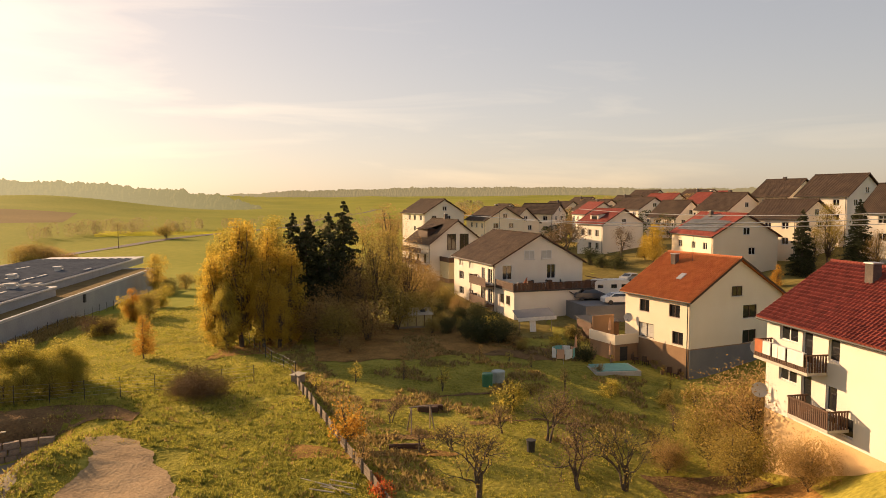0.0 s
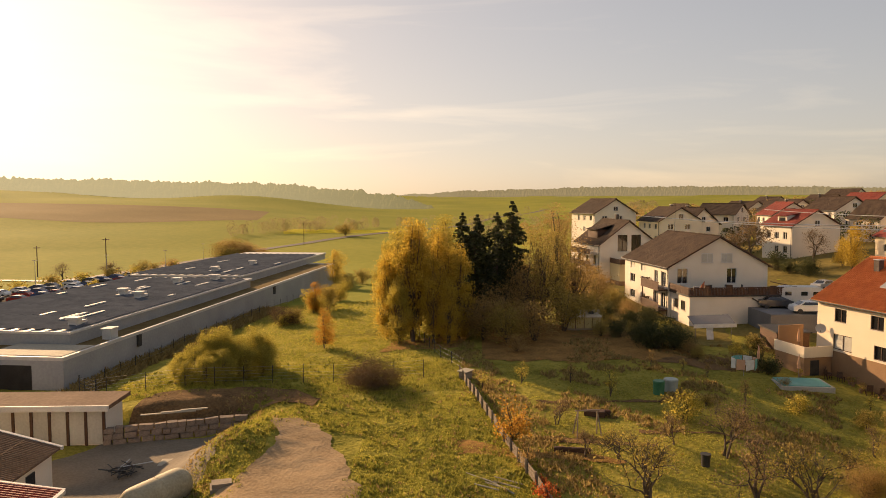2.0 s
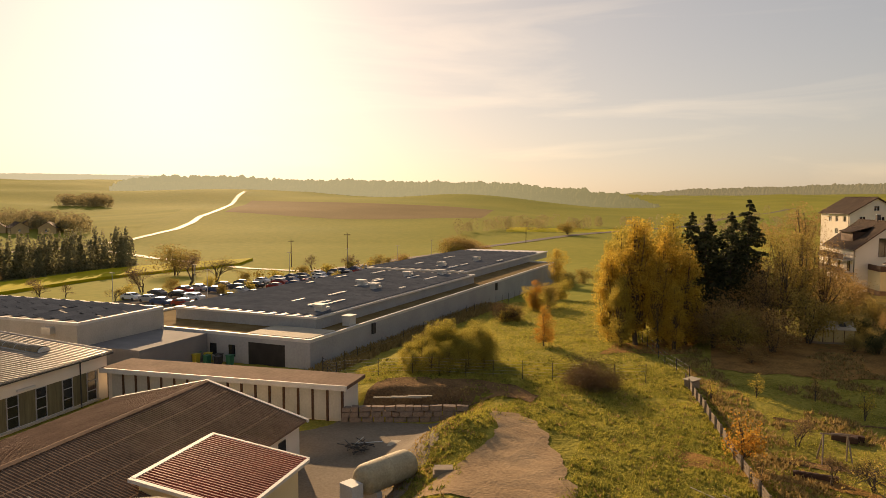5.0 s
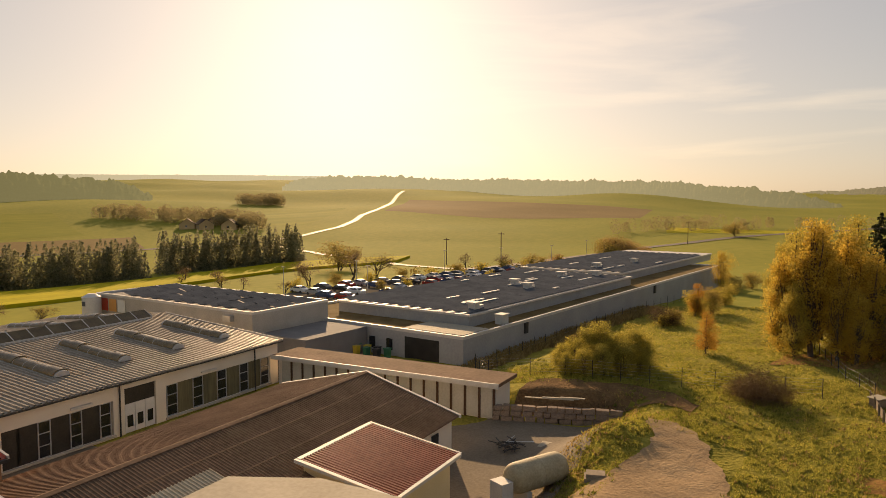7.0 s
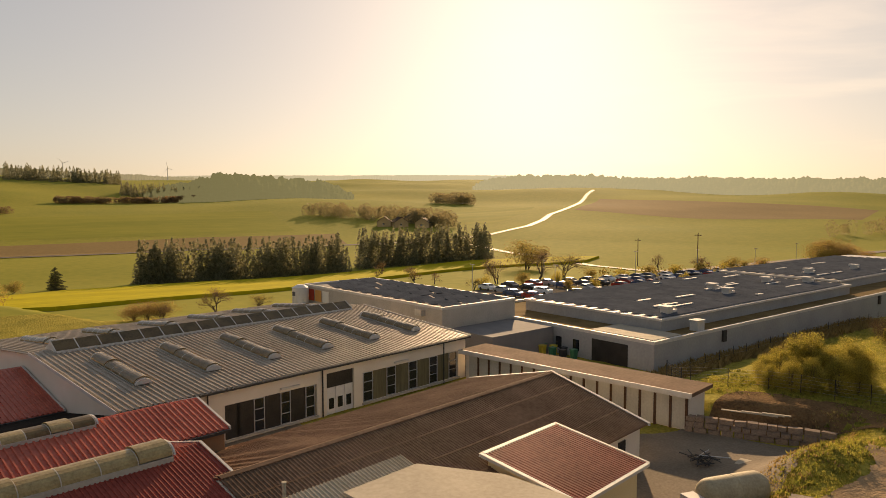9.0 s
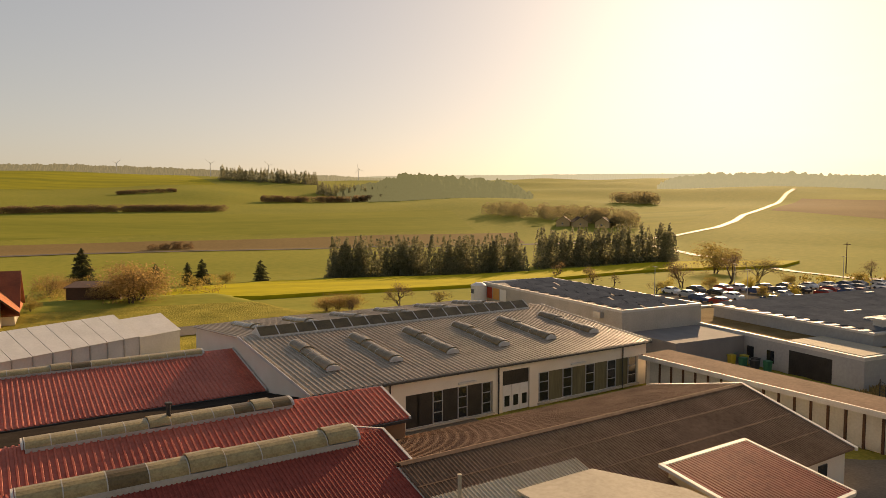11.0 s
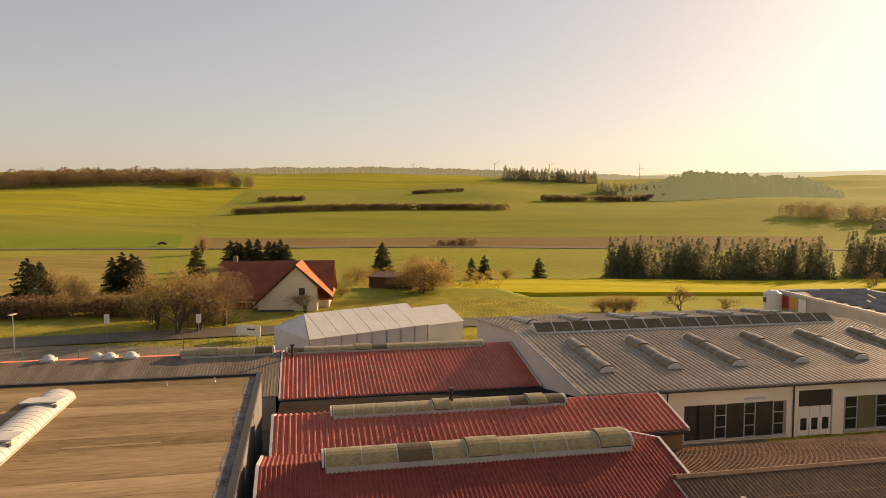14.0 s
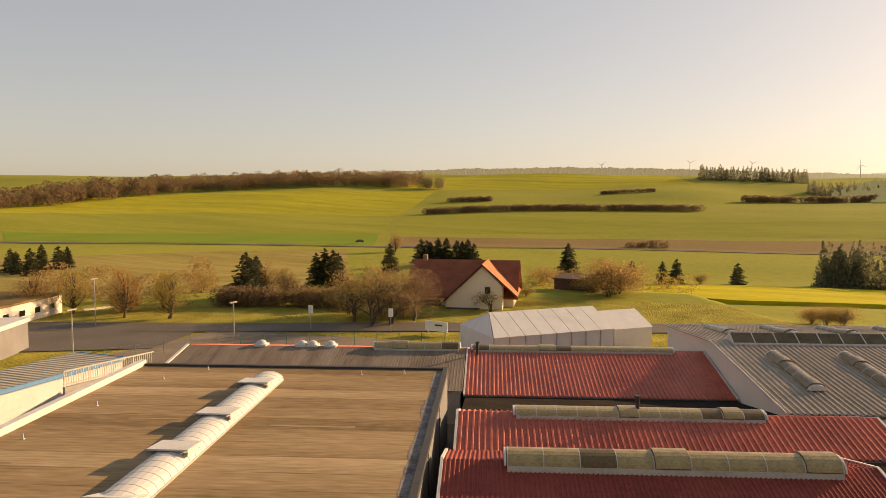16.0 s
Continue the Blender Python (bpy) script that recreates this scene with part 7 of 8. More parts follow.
for a, b in zip(gp[:-1], gp[1:]):
    d = (b - a).normalized()
    n = max(1, round((b - a).length / 1.9))
    for i in range(n):
        p, q = a.lerp(b, i / n), a.lerp(b, (i + 1) / n)
        z0, z1 = ground(p.x, p.y), ground(q.x, q.y)
        part("post", Geo().box(p.x - 0.05, p.y - 0.05, z0 - 0.2, p.x + 0.05, p.y + 0.05, z0 + 0.95), M_WOOD, gf)
        for k in range(3):
            h = 0.1 + 0.24 * k
            o = Vector((-d.y, d.x)) * 0.06
            part("board", Geo().add([(p.x + o.x, p.y + o.y, z0 + h), (q.x + o.x, q.y + o.y, z1 + h), (q.x + o.x, q.y + o.y, z1 + h + 0.21), (p.x + o.x, p.y + o.y, z0 + h + 0.21),
                                     (p.x + o.x * 1.5, p.y + o.y * 1.5, z0 + h), (q.x + o.x * 1.5, q.y + o.y * 1.5, z1 + h), (q.x + o.x * 1.5, q.y + o.y * 1.5, z1 + h + 0.21), (p.x + o.x * 1.5, p.y + o.y * 1.5, z0 + h + 0.21)],
                                    [(0, 1, 2, 3), (7, 6, 5, 4), (3, 2, 6, 7), (0, 4, 5, 1)]), M_FENCEB, gf)

# dry stone wall of limestone blocks, three courses
sw = thing("stone_wall", pose(0, 0, 0), "low retaining wall of rough limestone blocks", "stone wall")
line = [Vector(p) for p in ((-36.2, 44.2), (-33.6, 45.9), (-30.8, 47.7), (-28.2, 49.3), (-26.0, 50.2), (-23.8, 50.4))]
lens = [0]
for a, b in zip(line[:-1], line[1:]):
    lens.append(lens[-1] + (b - a).length)


def along(s):
    for i in range(len(line) - 1):
        if s <= lens[i + 1] or i == len(line) - 2:
            return line[i].lerp(line[i + 1], (s - lens[i]) / (lens[i + 1] - lens[i])), (line[i + 1] - line[i]).normalized()


blocks = []
for k in range(5):
    g = Geo()
    n = 0.5
    vs = []
    for sx in (-1, 1):
        for sy in (-1, 1):
            for sz in (-1, 1):
                vs.append((sx * 0.5 * random.uniform(0.86, 1), sy * 0.5 * random.uniform(0.85, 1), sz * 0.5 * random.uniform(0.86, 1)))
    blocks.append(g.add(vs, [(0, 1, 3, 2), (4, 6, 7, 5), (0, 4, 5, 1), (2, 3, 7, 6), (0, 2, 6, 4), (1, 5, 7, 3)]).mesh("stone", M_STONE))
for c in range(3):
    s = 0.0
    while s < lens[-1] - (0 if c < 2 else 4) - 0.3:
        w = random.uniform(0.55, 1.1)
        p, d = along(s + w / 2)
        o = part("stone", blocks[random.randrange(5)], None, sw)
        o.matrix_world = frame_at(p.x, p.y, 0.2 + 0.42 * c, d.x, d.y) @ pose(0, 0.1 * c + random.uniform(-0.05, 0.05), 0) @ pose(0, 0, 0, random.uniform(-4, 4), random.uniform(-3, 3), random.uniform(-6, 6)) @ Matrix.Diagonal((w * random.uniform(0.9, 1), 0.55, 0.43 * random.uniform(0.85, 1.1), 1))
        s += w
for k in range(3):
    solo("scrap_board", Geo().box(0, 0, 0, 4.0 - k, 0.25, 0.06), M_PALE, frame_at(-35 + k * 1.2, 46.9 + k * 0.8, 1.5 + 0.05 * k, 0.85, 0.5), "pale plank lying on the stone wall", "plank", "planks")

# gas tank on the mound
M_TANK = mat("stained_cream_paint", (0.28, 0.23, 0.14), (0.46, 0.39, 0.26), 0.9, 0.7, 0.2, 8)
tank = thing("gas_tank", frame_at(-25.2, 32.2, ground(-24.6, 34.0) + 0.1, 0.2, 0.98), "large stained cream gas tank lying on supports", "tank")
g = Geo()
prof = [(0.0, 0.05), (0.08, 0.5), (0.28, 0.78), (0.55, 0.9), (0.8, 0.92), (3.7, 0.92), (3.95, 0.9), (4.2, 0.78), (4.42, 0.5), (4.5, 0.05)]
vs = []
for x, r in prof:
    vs += [(x, r * math.cos(i * 6.28319 / 24), 1.2 + r * math.sin(i * 6.28319 / 24)) for i in range(24)]
fs = [(k * 24 + i, (k + 1) * 24 + i, (k + 1) * 24 + (i + 1) % 24, k * 24 + (i + 1) % 24) for k in range(len(prof) - 1) for i in range(24)]
part("shell", g.add(vs, fs), M_TANK, tank, smooth=True)
for x in (1.0, 3.5):
    part("support", Geo().box(x - 0.2, -0.8, -0.8, x + 0.2, 0.8, 0.5), M_CONC, tank)
part("weld_band", Geo().tube((2.2, 0, 1.2), (2.26, 0, 1.2), 0.932, 0.932, 24), M_TANK, tank)
part("valve_dome", Geo().box(-0.9, -0.55, 0.1, -0.05, 0.55, 1.3), M_TRIM, tank)
solo("pallet", Geo().box(0, 0, 0, 1.6, 1.1, 0.25).box(0.1, 0.1, 0.25, 1.2, 0.9, 0.5), M_WOOD, frame_at(-21.8, 35.0, ground(-21.8, 35), 0.8, 0.5), "stack of weathered boards beside the tank", "pallet")

# heap of dark pipes in the yard
heap = thing("pipe_heap", pose(-30.9, 39.6, 0.08) @ Matrix.Diagonal((0.62, 0.62, 0.75, 1)), "heap of dark scrap pipes and frames", "scrap heap")
for k in range(22):
    a = random.uniform(0, 3.14)
    p = Vector((random.uniform(-1, 1), random.uniform(-1.2, 1.2), 0.1 + random.random() * 0.6))
    d = Vector((math.cos(a), math.sin(a), random.uniform(-0.12, 0.12))) * random.uniform(0.8, 1.6)
    part("pipe", Geo().tube(p - d, p + d, 0.05, 0.05, 6), M_DARK if k % 11 else M_METAL, heap)
solo("sheet_of_ply", Geo().box(0, 0, 0, 2.5, 1.3, 0.05), M_PALE, frame_at(-29.6, 41.2, 0.12, 0.9, 0.3), "pale plywood sheet on the yard", "plywood")
for k in range(6):
    a = 0.6 + random.uniform(-0.35, 0.35)
    x, y = -5.4 + random.uniform(-1, 0.8), 39.6 + random.uniform(-1.2, 1.2)
    solo("fence_pole", Geo().tube((0, 0, 0.06), (random.uniform(1.2, 2.4), 0, 0.1), 0.05, 0.04, 6), M_PALE, frame_at(x, y, ground(x, y), -math.cos(a), math.sin(a)), "pale wooden pole lying in the grass", "pole", "loose poles")

# ---- gardens ----
M_TEAL = mat("teal_cover", (0.12, 0.36, 0.32), (0.18, 0.46, 0.41), 0.8, 0.5, 0.2, 6)
M_GREENP = mat("green_plastic", (0.03, 0.14, 0.07), (0.05, 0.19, 0.1), 1.0, 0.5, 0.1, 6)
M_GREYP = mat("grey_green_plastic", (0.28, 0.32, 0.29), (0.36, 0.4, 0.36), 1.0, 0.5, 0.1, 6)
M_POLYC = mat("yellowed_greenhouse_panes", (0.4, 0.31, 0.13), (0.52, 0.42, 0.2), 0.8, 0.4, 0.1, 6)
pool = thing("swimming_pool", frame_at(15.4, 70.2, ground(17, 71.5) + 0.05, 0.98, 0.12), "small rectangular garden pool under a teal cover", "pool")
part("edge", Geo().box(-0.3, -0.3, -0.6, 4.4, 3.3, 0.12), M_CONC, pool)
part("cover", Geo().box(0, 0, 0.121, 4.1, 3.0, 0.2), M_TEAL, pool, "teal pool cover")
for x, y, h, r, m_, lb in ((4.0, 63.6, 1.1, 0.5, M_GREENP, "green round rainwater barrel"), (5.1, 65.0, 1.0, 0.62, M_GREYP, "pale grey round rainwater tub")):
    b = thing("water_barrel", pose(x, y, ground(x, y)), lb, "barrel", "rain barrels")
    part("body", Geo().tube((0, 0, -0.1), (0, 0, h), r * 0.92, r, 20), m_, b)
    part("lid", Geo().tube((0, 0, h + 0.002), (0, 0, h + 0.1), r * 1.05, r * 0.95, 20), m_, b)
gh = thing("greenhouse", frame_at(-5.6, 90.9, ground(-3.6, 91.5) - 0.1, 0.96, 0.28), "old greenhouse with yellowed panes and a pitched roof", "greenhouse")
part("frame", Geo().box(0, 0, -0.3, 4.4, 3, 0.35), M_WOOD, gh)
for i in range(4):
    part("pane", Geo().box(0.08 + i * 1.1, -0.01, 0.36, 1.05 + i * 1.1, 0.03, 1.75), M_POLYC, gh)
    part("mullion", Geo().box(i * 1.1, -0.03, 0.35, i * 1.1 + 0.07, 0.05, 1.85), M_WOODD, gh)
part("mullion", Geo().box(4.33, -0.03, 0.35, 4.4, 0.05, 1.85), M_WOODD, gh)
for x in (0.0, 4.36):
    part("gable_pane", Geo().add([(x, 0.06, 0.36), (x, 3, 0.36), (x, 3, 1.85), (x, 1.5, 2.5), (x, 0.06, 1.85)], [(0, 1, 2, 3, 4)]), M_POLYC, gh)
part("roof_pane", Geo().slab([(-0.1, -0.15, 1.8), (4.5, -0.15, 1.8), (4.5, 1.5, 2.55), (-0.1, 1.5, 2.55)], 0.05), M_PALE, gh)
part("roof_pane", Geo().slab([(-0.1, 1.5, 2.55), (4.5, 1.5, 2.55), (4.5, 3.15, 1.8), (-0.1, 3.15, 1.8)], 0.05), M_PALE, gh)
for x in (1.0, 2.9):
    part("vent", Geo().slab([(x, 0.4, 2.15), (x + 0.7, 0.4, 2.15), (x + 0.7, 1.1, 2.42), (x, 1.1, 2.42)], 0.04), M_DARK, gh)
# washing line with clothes
wl_ = thing("clothes_airer", pose(12.4, 72.8, ground(12.4, 72.8), 0, 0, 20), "rotary clothes airer hung with washing", "clothes airer")
part("pole", Geo().tube((0, 0, -0.2), (0, 0, 1.8), 0.03, 0.03, 6), M_METAL, wl_)
for k in range(4):
    a = k * 1.5708
    part("arm", Geo().tube((0, 0, 1.2), (1.2 * math.cos(a), 1.2 * math.sin(a), 1.8), 0.015, 0.015, 5), M_METAL, wl_)
M_PEACH = mat("peach_towel", (0.55, 0.3, 0.18), (0.62, 0.36, 0.22), 2, 0.9, 0.3, 5)
for k, m_ in enumerate((M_PEACH, M_LINEN, M_TEAL, M_TEAL, M_LINEN, M_PEACH, M_LINEN, M_TEAL)):
    a = k * 0.7854
    c, s_ = math.cos(a), math.sin(a)
    part("laundry", Geo().add([(1.1 * c - 0.4 * s_, 1.1 * s_ + 0.4 * c, 1.75), (1.1 * c + 0.4 * s_, 1.1 * s_ - 0.4 * c, 1.75), (1.1 * c + 0.4 * s_, 1.1 * s_ - 0.4 * c, 0.7), (1.1 * c - 0.4 * s_, 1.1 * s_ + 0.4 * c, 0.85),
                               (1.07 * c - 0.4 * s_, 1.07 * s_ + 0.4 * c, 1.75), (1.07 * c + 0.4 * s_, 1.07 * s_ - 0.4 * c, 1.75), (1.07 * c + 0.4 * s_, 1.07 * s_ - 0.4 * c, 0.7), (1.07 * c - 0.4 * s_, 1.07 * s_ + 0.4 * c, 0.85)],
                              [(0, 1, 2, 3), (7, 6, 5, 4), (0, 4, 5, 1)]), m_, wl_)
# lean-to of sheets behind the white house
lt = thing("lean_to_shelter", frame_at(9.6, 88.6, ground(11, 88) - 0.1, 0.96, 0.2), "makeshift shelter with a tattered white tarpaulin roof", "shelter")
for x in (0, 2.0, 4.2):
    part("post", Geo().tube((x, 0, -0.3), (x, 0, 1.9), 0.05, 0.05, 6), M_WOOD, lt)
part("roof", Geo().slab([(-0.3, -0.4, 1.85), (4.6, -0.4, 2.0), (4.6, 2.2, 2.7), (-0.3, 2.2, 2.5)], 0.1), M_GREYPL, lt)
part("tarpaulin", Geo().slab([(-0.35, -0.5, 1.9), (4.65, -0.5, 2.05), (4.65, -0.41, 2.03), (-0.35, -0.41, 1.88)], 0.45), M_LINEN, lt)
part("board", Geo().slab([(1.2, -0.5, 0.1), (2.0, -0.5, 0.1), (2.0, -0.2, 1.5), (1.2, -0.2, 1.5)], 0.05), M_LINEN, lt)
gs = thing("garden_garage", frame_at(17.6, 84.0, ground(18.5, 84) - 0.2, 0.95, 0.25), "dark timber shed under a flat roof", "shed")
part("body", Geo().box(0, 0, -0.5, 3.6, 4.0, 2.3), M_WOODD, gs)
part("roof", Geo().slab([(-0.2, -0.2, 2.45), (3.8, -0.2, 2.45), (3.8, 4.2, 2.6), (-0.2, 4.2, 2.6)], 0.13), M_DARK, gs)
cs = thing("compost_box", frame_at(-13.3, 64.6, ground(-12.6, 63.5), 0.86, -0.5), "small pale shed of boards and sheet metal at the fence", "shed")
part("body", Geo().box(0, -0.9, 0, 0.9, 0, 0.7), M_WOOD, cs)
part("roof", Geo().slab([(-0.1, -1.0, 0.75), (1.0, -1.0, 0.75), (1.0, 0.1, 0.85), (-0.1, 0.1, 0.85)], 0.05), M_PALE, cs)
for x, y, w, l_ in ((-2.0, 55.2, 1.6, 0.7), (-1.6, 55.9, 1.6, 0.4), (-3.6, 46.5, 2.4, 0.3)):
    solo("raised_bed", Geo().box(0, 0, -0.1, w, l_, 0.3).box(0.08, 0.08, 0.3, w - 0.08, l_ - 0.08, 0.33), M_WOODD, pose(x, y, ground(x, y), 0, 0, 4), "low dark timber raised bed", "garden bed", "raised beds")
solo("bucket", Geo().tube((0, 0, 0), (0, 0, 0.75), 0.26, 0.3, 14).tube((0, 0, 0.75), (0, 0, 0.8), 0.33, 0.33, 14), M_DARK, pose(5.9, 47.0, ground(5.9, 47)), "dark garden bin standing on the lawn", "bin")
hut = thing("garden_hut", frame_at(9.6, 38.6, ground(10.5, 38) - 0.1, 0.98, -0.1), "low garden hut with a slab roof", "shed")
part("body", Geo().box(0, 0, -1.2, 2.0, 1.6, 0.5), M_WOOD, hut)
part("roof", Geo().slab([(-0.2, -0.2, 0.62), (2.2, -0.2, 0.62), (2.2, 1.8, 0.7), (-0.2, 1.8, 0.7)], 0.1), M_GREYPL, hut)
sg = thing("swing_frame", pose(-1.6, 50.6, ground(-1.6, 50.6), 0, 0, 20), "old wooden swing frame in the garden", "swing")
for a, b in (((-0.9, -0.6, -0.1), (-0.7, 0, 1.9)), ((-0.9, 0.6, -0.1), (-0.7, 0, 1.9)), ((0.9, -0.6, -0.1), (0.7, 0, 1.9)), ((0.9, 0.6, -0.1), (0.7, 0, 1.9)), ((-0.9, 0, 1.9), (0.9, 0, 1.9))):
    part("beam", Geo().tube(a, b, 0.05, 0.05, 6), M_WOOD, sg)


# ---- cars ----
def car_meshes(paint):
    prof = [(-2.05, 0.35), (-2.1, 0.75), (-1.95, 1.0), (-1.45, 1.06), (-0.75, 1.48), (0.7, 1.5), (1.55, 1.12), (2.0, 0.95), (2.1, 0.6), (2.05, 0.35)]
    g = Geo()
    vs = []
    for y, k in ((-0.86, 1.0), (0.86, 1.0)):
        for x, z in prof:
            yy = y * (0.8 if z > 1.3 else 1.0)
            vs.append((x, yy, z))
    n = len(prof)
    fs = [tuple(range(n - 1, -1, -1)), tuple(range(n, 2 * n))] + [(i, (i + 1) % n, n + (i + 1) % n, n + i) for i in range(n)]
    body = g.add(vs, fs).mesh("body", paint)
    panes = []
    for sgn in (-1, 1):
        panes.append([(-1.2, sgn * 0.865, 1.08), (1.25, sgn * 0.865, 1.1), (0.65, sgn * 0.735, 1.42), (-0.7, sgn * 0.735, 1.42)][::-sgn])
    panes.append([(-1.43, -0.7, 1.1), (-1.43, 0.7, 1.1), (-0.8, 0.62, 1.47), (-0.8, -0.62, 1.47)][::-1])
    panes.append([(1.5, -0.7, 1.17), (1.5, 0.7, 1.17), (0.75, 0.62, 1.5), (0.75, -0.62, 1.5)])
    panes = [mesh("window", p, [(0, 1, 2, 3)], M_GLASS) for p in panes]
    wheel = Geo().tube((0, -0.1, 0), (0, 0.1, 0), 0.32, 0.32, 14).mesh("wheel", M_DARK)
    return body, panes, wheel


def paintmat(name, c):
    return mat(name, c, tuple(v * 1.1 for v in c), 0.5, 0.25, 0.0, 8, spec=0.6)


PAINTS = [("white", paintmat("white_car_paint", (0.65, 0.65, 0.65))), ("dark grey", paintmat("grey_car_paint", (0.06, 0.06, 0.065))), ("silver", paintmat("silver_car_paint", (0.35, 0.35, 0.36))),
          ("blue", paintmat("blue_car_paint", (0.04, 0.07, 0.16))), ("red", paintmat("red_car_paint", (0.3, 0.03, 0.025))), ("black", paintmat("black_car_paint", (0.015, 0.015, 0.016)))]
CARS = [(n, car_meshes(m_)) for n, m_ in PAINTS]


def car(k, m, where):
    n, (body, glass, wheel) = CARS[k]
    t = thing("car", m, n + " hatchback parked " + where, "car", "parked cars")
    part("body", body, None, t)
    for pane_ in glass:
        part("window", pane_, None, t)
    for x in (-1.3, 1.3):
        for y in (-0.8, 0.8):
            o = part("wheel", wheel, None, t)
            o.location = (x, y, 0.32)
    return t


def at_ground(x, y, turn, dz=0.0):
    return pose(x, y, ground(x, y) + dz, 0, 0, turn)


lot = solo("forecourt", Geo().box(-0.5, 0.5, -2.5, 8, 13, 0), M_GREYPL, frame_at(19.3, 92.5, 4.1, 0.95, 0.25), "raised concrete forecourt beside the house", "forecourt", kind="structure")
car(0, pose(23.4, 95.3, 4.1, 0, 0, 10), "on a forecourt")
car(1, pose(20.4, 99.0, 4.1, 0, 0, 5), "on a forecourt")
car(2, at_ground(31.5, 119.5, 40), "by a village street")
cv = thing("caravan", pose(23.8, 101.5, 4.1, 0, 0, 8), "white touring caravan with dark windows", "caravan")
prof = [(-2.7, 0.5), (-2.9, 1.2), (-2.7, 2.3), (-2.2, 2.6), (2.2, 2.6), (2.75, 2.2), (2.9, 1.3), (2.6, 0.5)]
part("body", Geo().add([(x, -1.1, z) for x, z in prof] + [(x, 1.1, z) for x, z in prof], [tuple(range(8)), tuple(range(15, 7, -1))] + [(i, 8 + i, 8 + (i + 1) % 8, (i + 1) % 8) for i in range(8)]), M_TENT, cv)
for x in (-1.8, 0.2, 1.7):
    part("window", Geo().box(x - 0.4, -1.13, 1.5, x + 0.4, -1.102, 2.0), M_GLASS, cv)
for y in (-0.9, 0.9):
    part("wheel", Geo().tube((0, y - 0.1, 0.32), (0, y + 0.1, 0.32), 0.32, 0.32, 12), M_DARK, cv)
for i in range(105):
    row, c = i % 5, i // 5
    x = -97 - row * 7.6 - c * 0.82 + random.uniform(-0.5, 0.5)
    y = 82 + c * 6.6 + row * 2.0 + random.uniform(-1.6, 1.6)
    if random.random() < 0.86:
        car(random.randrange(6), at_ground(x, y, 5 + random.choice((0, 180)), 0.16), "in the supermarket car park")
car(1, at_ground(-323.5, -158.3, 110, 0.7), "on the country road")


# ---- lamps, poles, signs ----
def lamp_post(x, y, h, arms=1):
    t = thing("street_lamp", at_ground(x, y, 0), "tall grey street lamp with a flat head", "street lamp", "street lamps")
    part("pole", Geo().tube((0, 0, -0.3), (0, 0, h), 0.09, 0.05, 8), M_METAL, t)
    part("head", Geo().box(-0.6 if arms > 1 else 0, -0.15, h, 0.7, 0.15, h + 0.12), M_PALE, t)


for x, y, h in ((-76.7, -78.2, 6.5), (-75.9, -54.9, 4.5), (-59.7, -64.2, 5.5), (-126, 85, 6), (-130, 108, 6), (-141, 150, 7), (-141, 176, 7), (-142, 205, 7), (-112, 96, 6), (-150, 240, 7)):
    lamp_post(x, y, h, 2)
for x, y, h in ((-172.6, 184.6, 9.5), (-142.0, 177.2, 12.0), (-150, 330, 11)):
    t = thing("power_pole", at_ground(x, y, 35), "tall wooden power pole with a crossarm", "power pole", "power poles")
    part("pole", Geo().tube((0, 0, -0.5), (0, 0, h), 0.16, 0.11, 8), M_WOODD, t)
    part("crossarm", Geo().box(-1.0, -0.08, h - 0.7, 1.0, 0.08, h - 0.5), M_WOODD, t)
for x, y in ((-85.2, -37.3), (-84.0, -48.5)):
    t = thing("road_sign", at_ground(x, y, 20), "small pale road sign on a post", "road sign", "road signs")
    part("post", Geo().tube((0, 0, -0.3), (0, 0, 3.0), 0.04, 0.04, 6), M_METAL, t)
    part("plate", Geo().box(-0.03, -0.3, 2.2, 0.03, 0.3, 3.3), M_SIGNW, t)
bd = thing("notice_board", frame_at(-86.5, -33.0, ground(-86, -32), 0.2, 0.98), "wide pale notice board at the roadside", "notice board")
part("panel", Geo().box(0, 0, 0.5, 3.4, 0.08, 1.8), M_SIGNW, bd)
for x in (0.3, 3.0):
    part("post", Geo().box(x, 0.09, -0.3, x + 0.1, 0.19, 1.8), M_METAL, bd)
part("lettering", Geo().box(1.5, -0.012, 1.2, 2.6, -0.002, 1.4), M_DARK, bd)
wire_fence([(-60, -60), (-70, -53), (-78, -36), (-84, -18)], 2.5, 1.6, "green mesh fence along the works boundary", 4, M_GREENP)

# domes on the grey ridge
for u in (-21.0, -17.2, -16.2, -14.5):
    d = thing("roof_dome", on_grid(u, 64.3, 4.25), "small white acrylic roof dome", "rooflight", "roof domes")
    vs = [(0.5 * math.cos(i * 0.5236) * c, 0.5 * math.sin(i * 0.5236) * c, 0.12 + 0.34 * s_) for c, s_ in ((1, 0), (0.8, 0.6), (0.4, 0.92)) for i in range(12)] + [(0, 0, 0.46)]
    fs = [(k * 12 + i, k * 12 + (i + 1) % 12, k * 12 + 12 + (i + 1) % 12, k * 12 + 12 + i) for k in range(2) for i in range(12)] + [(24 + i, 24 + (i + 1) % 12, 36) for i in range(12)]
    part("dome", Geo().add(vs, fs), M_SKYW, d, smooth=True)
    part("kerb", Geo().box(-0.55, -0.55, -0.3, 0.55, 0.55, 0.119), M_TRIM, d)
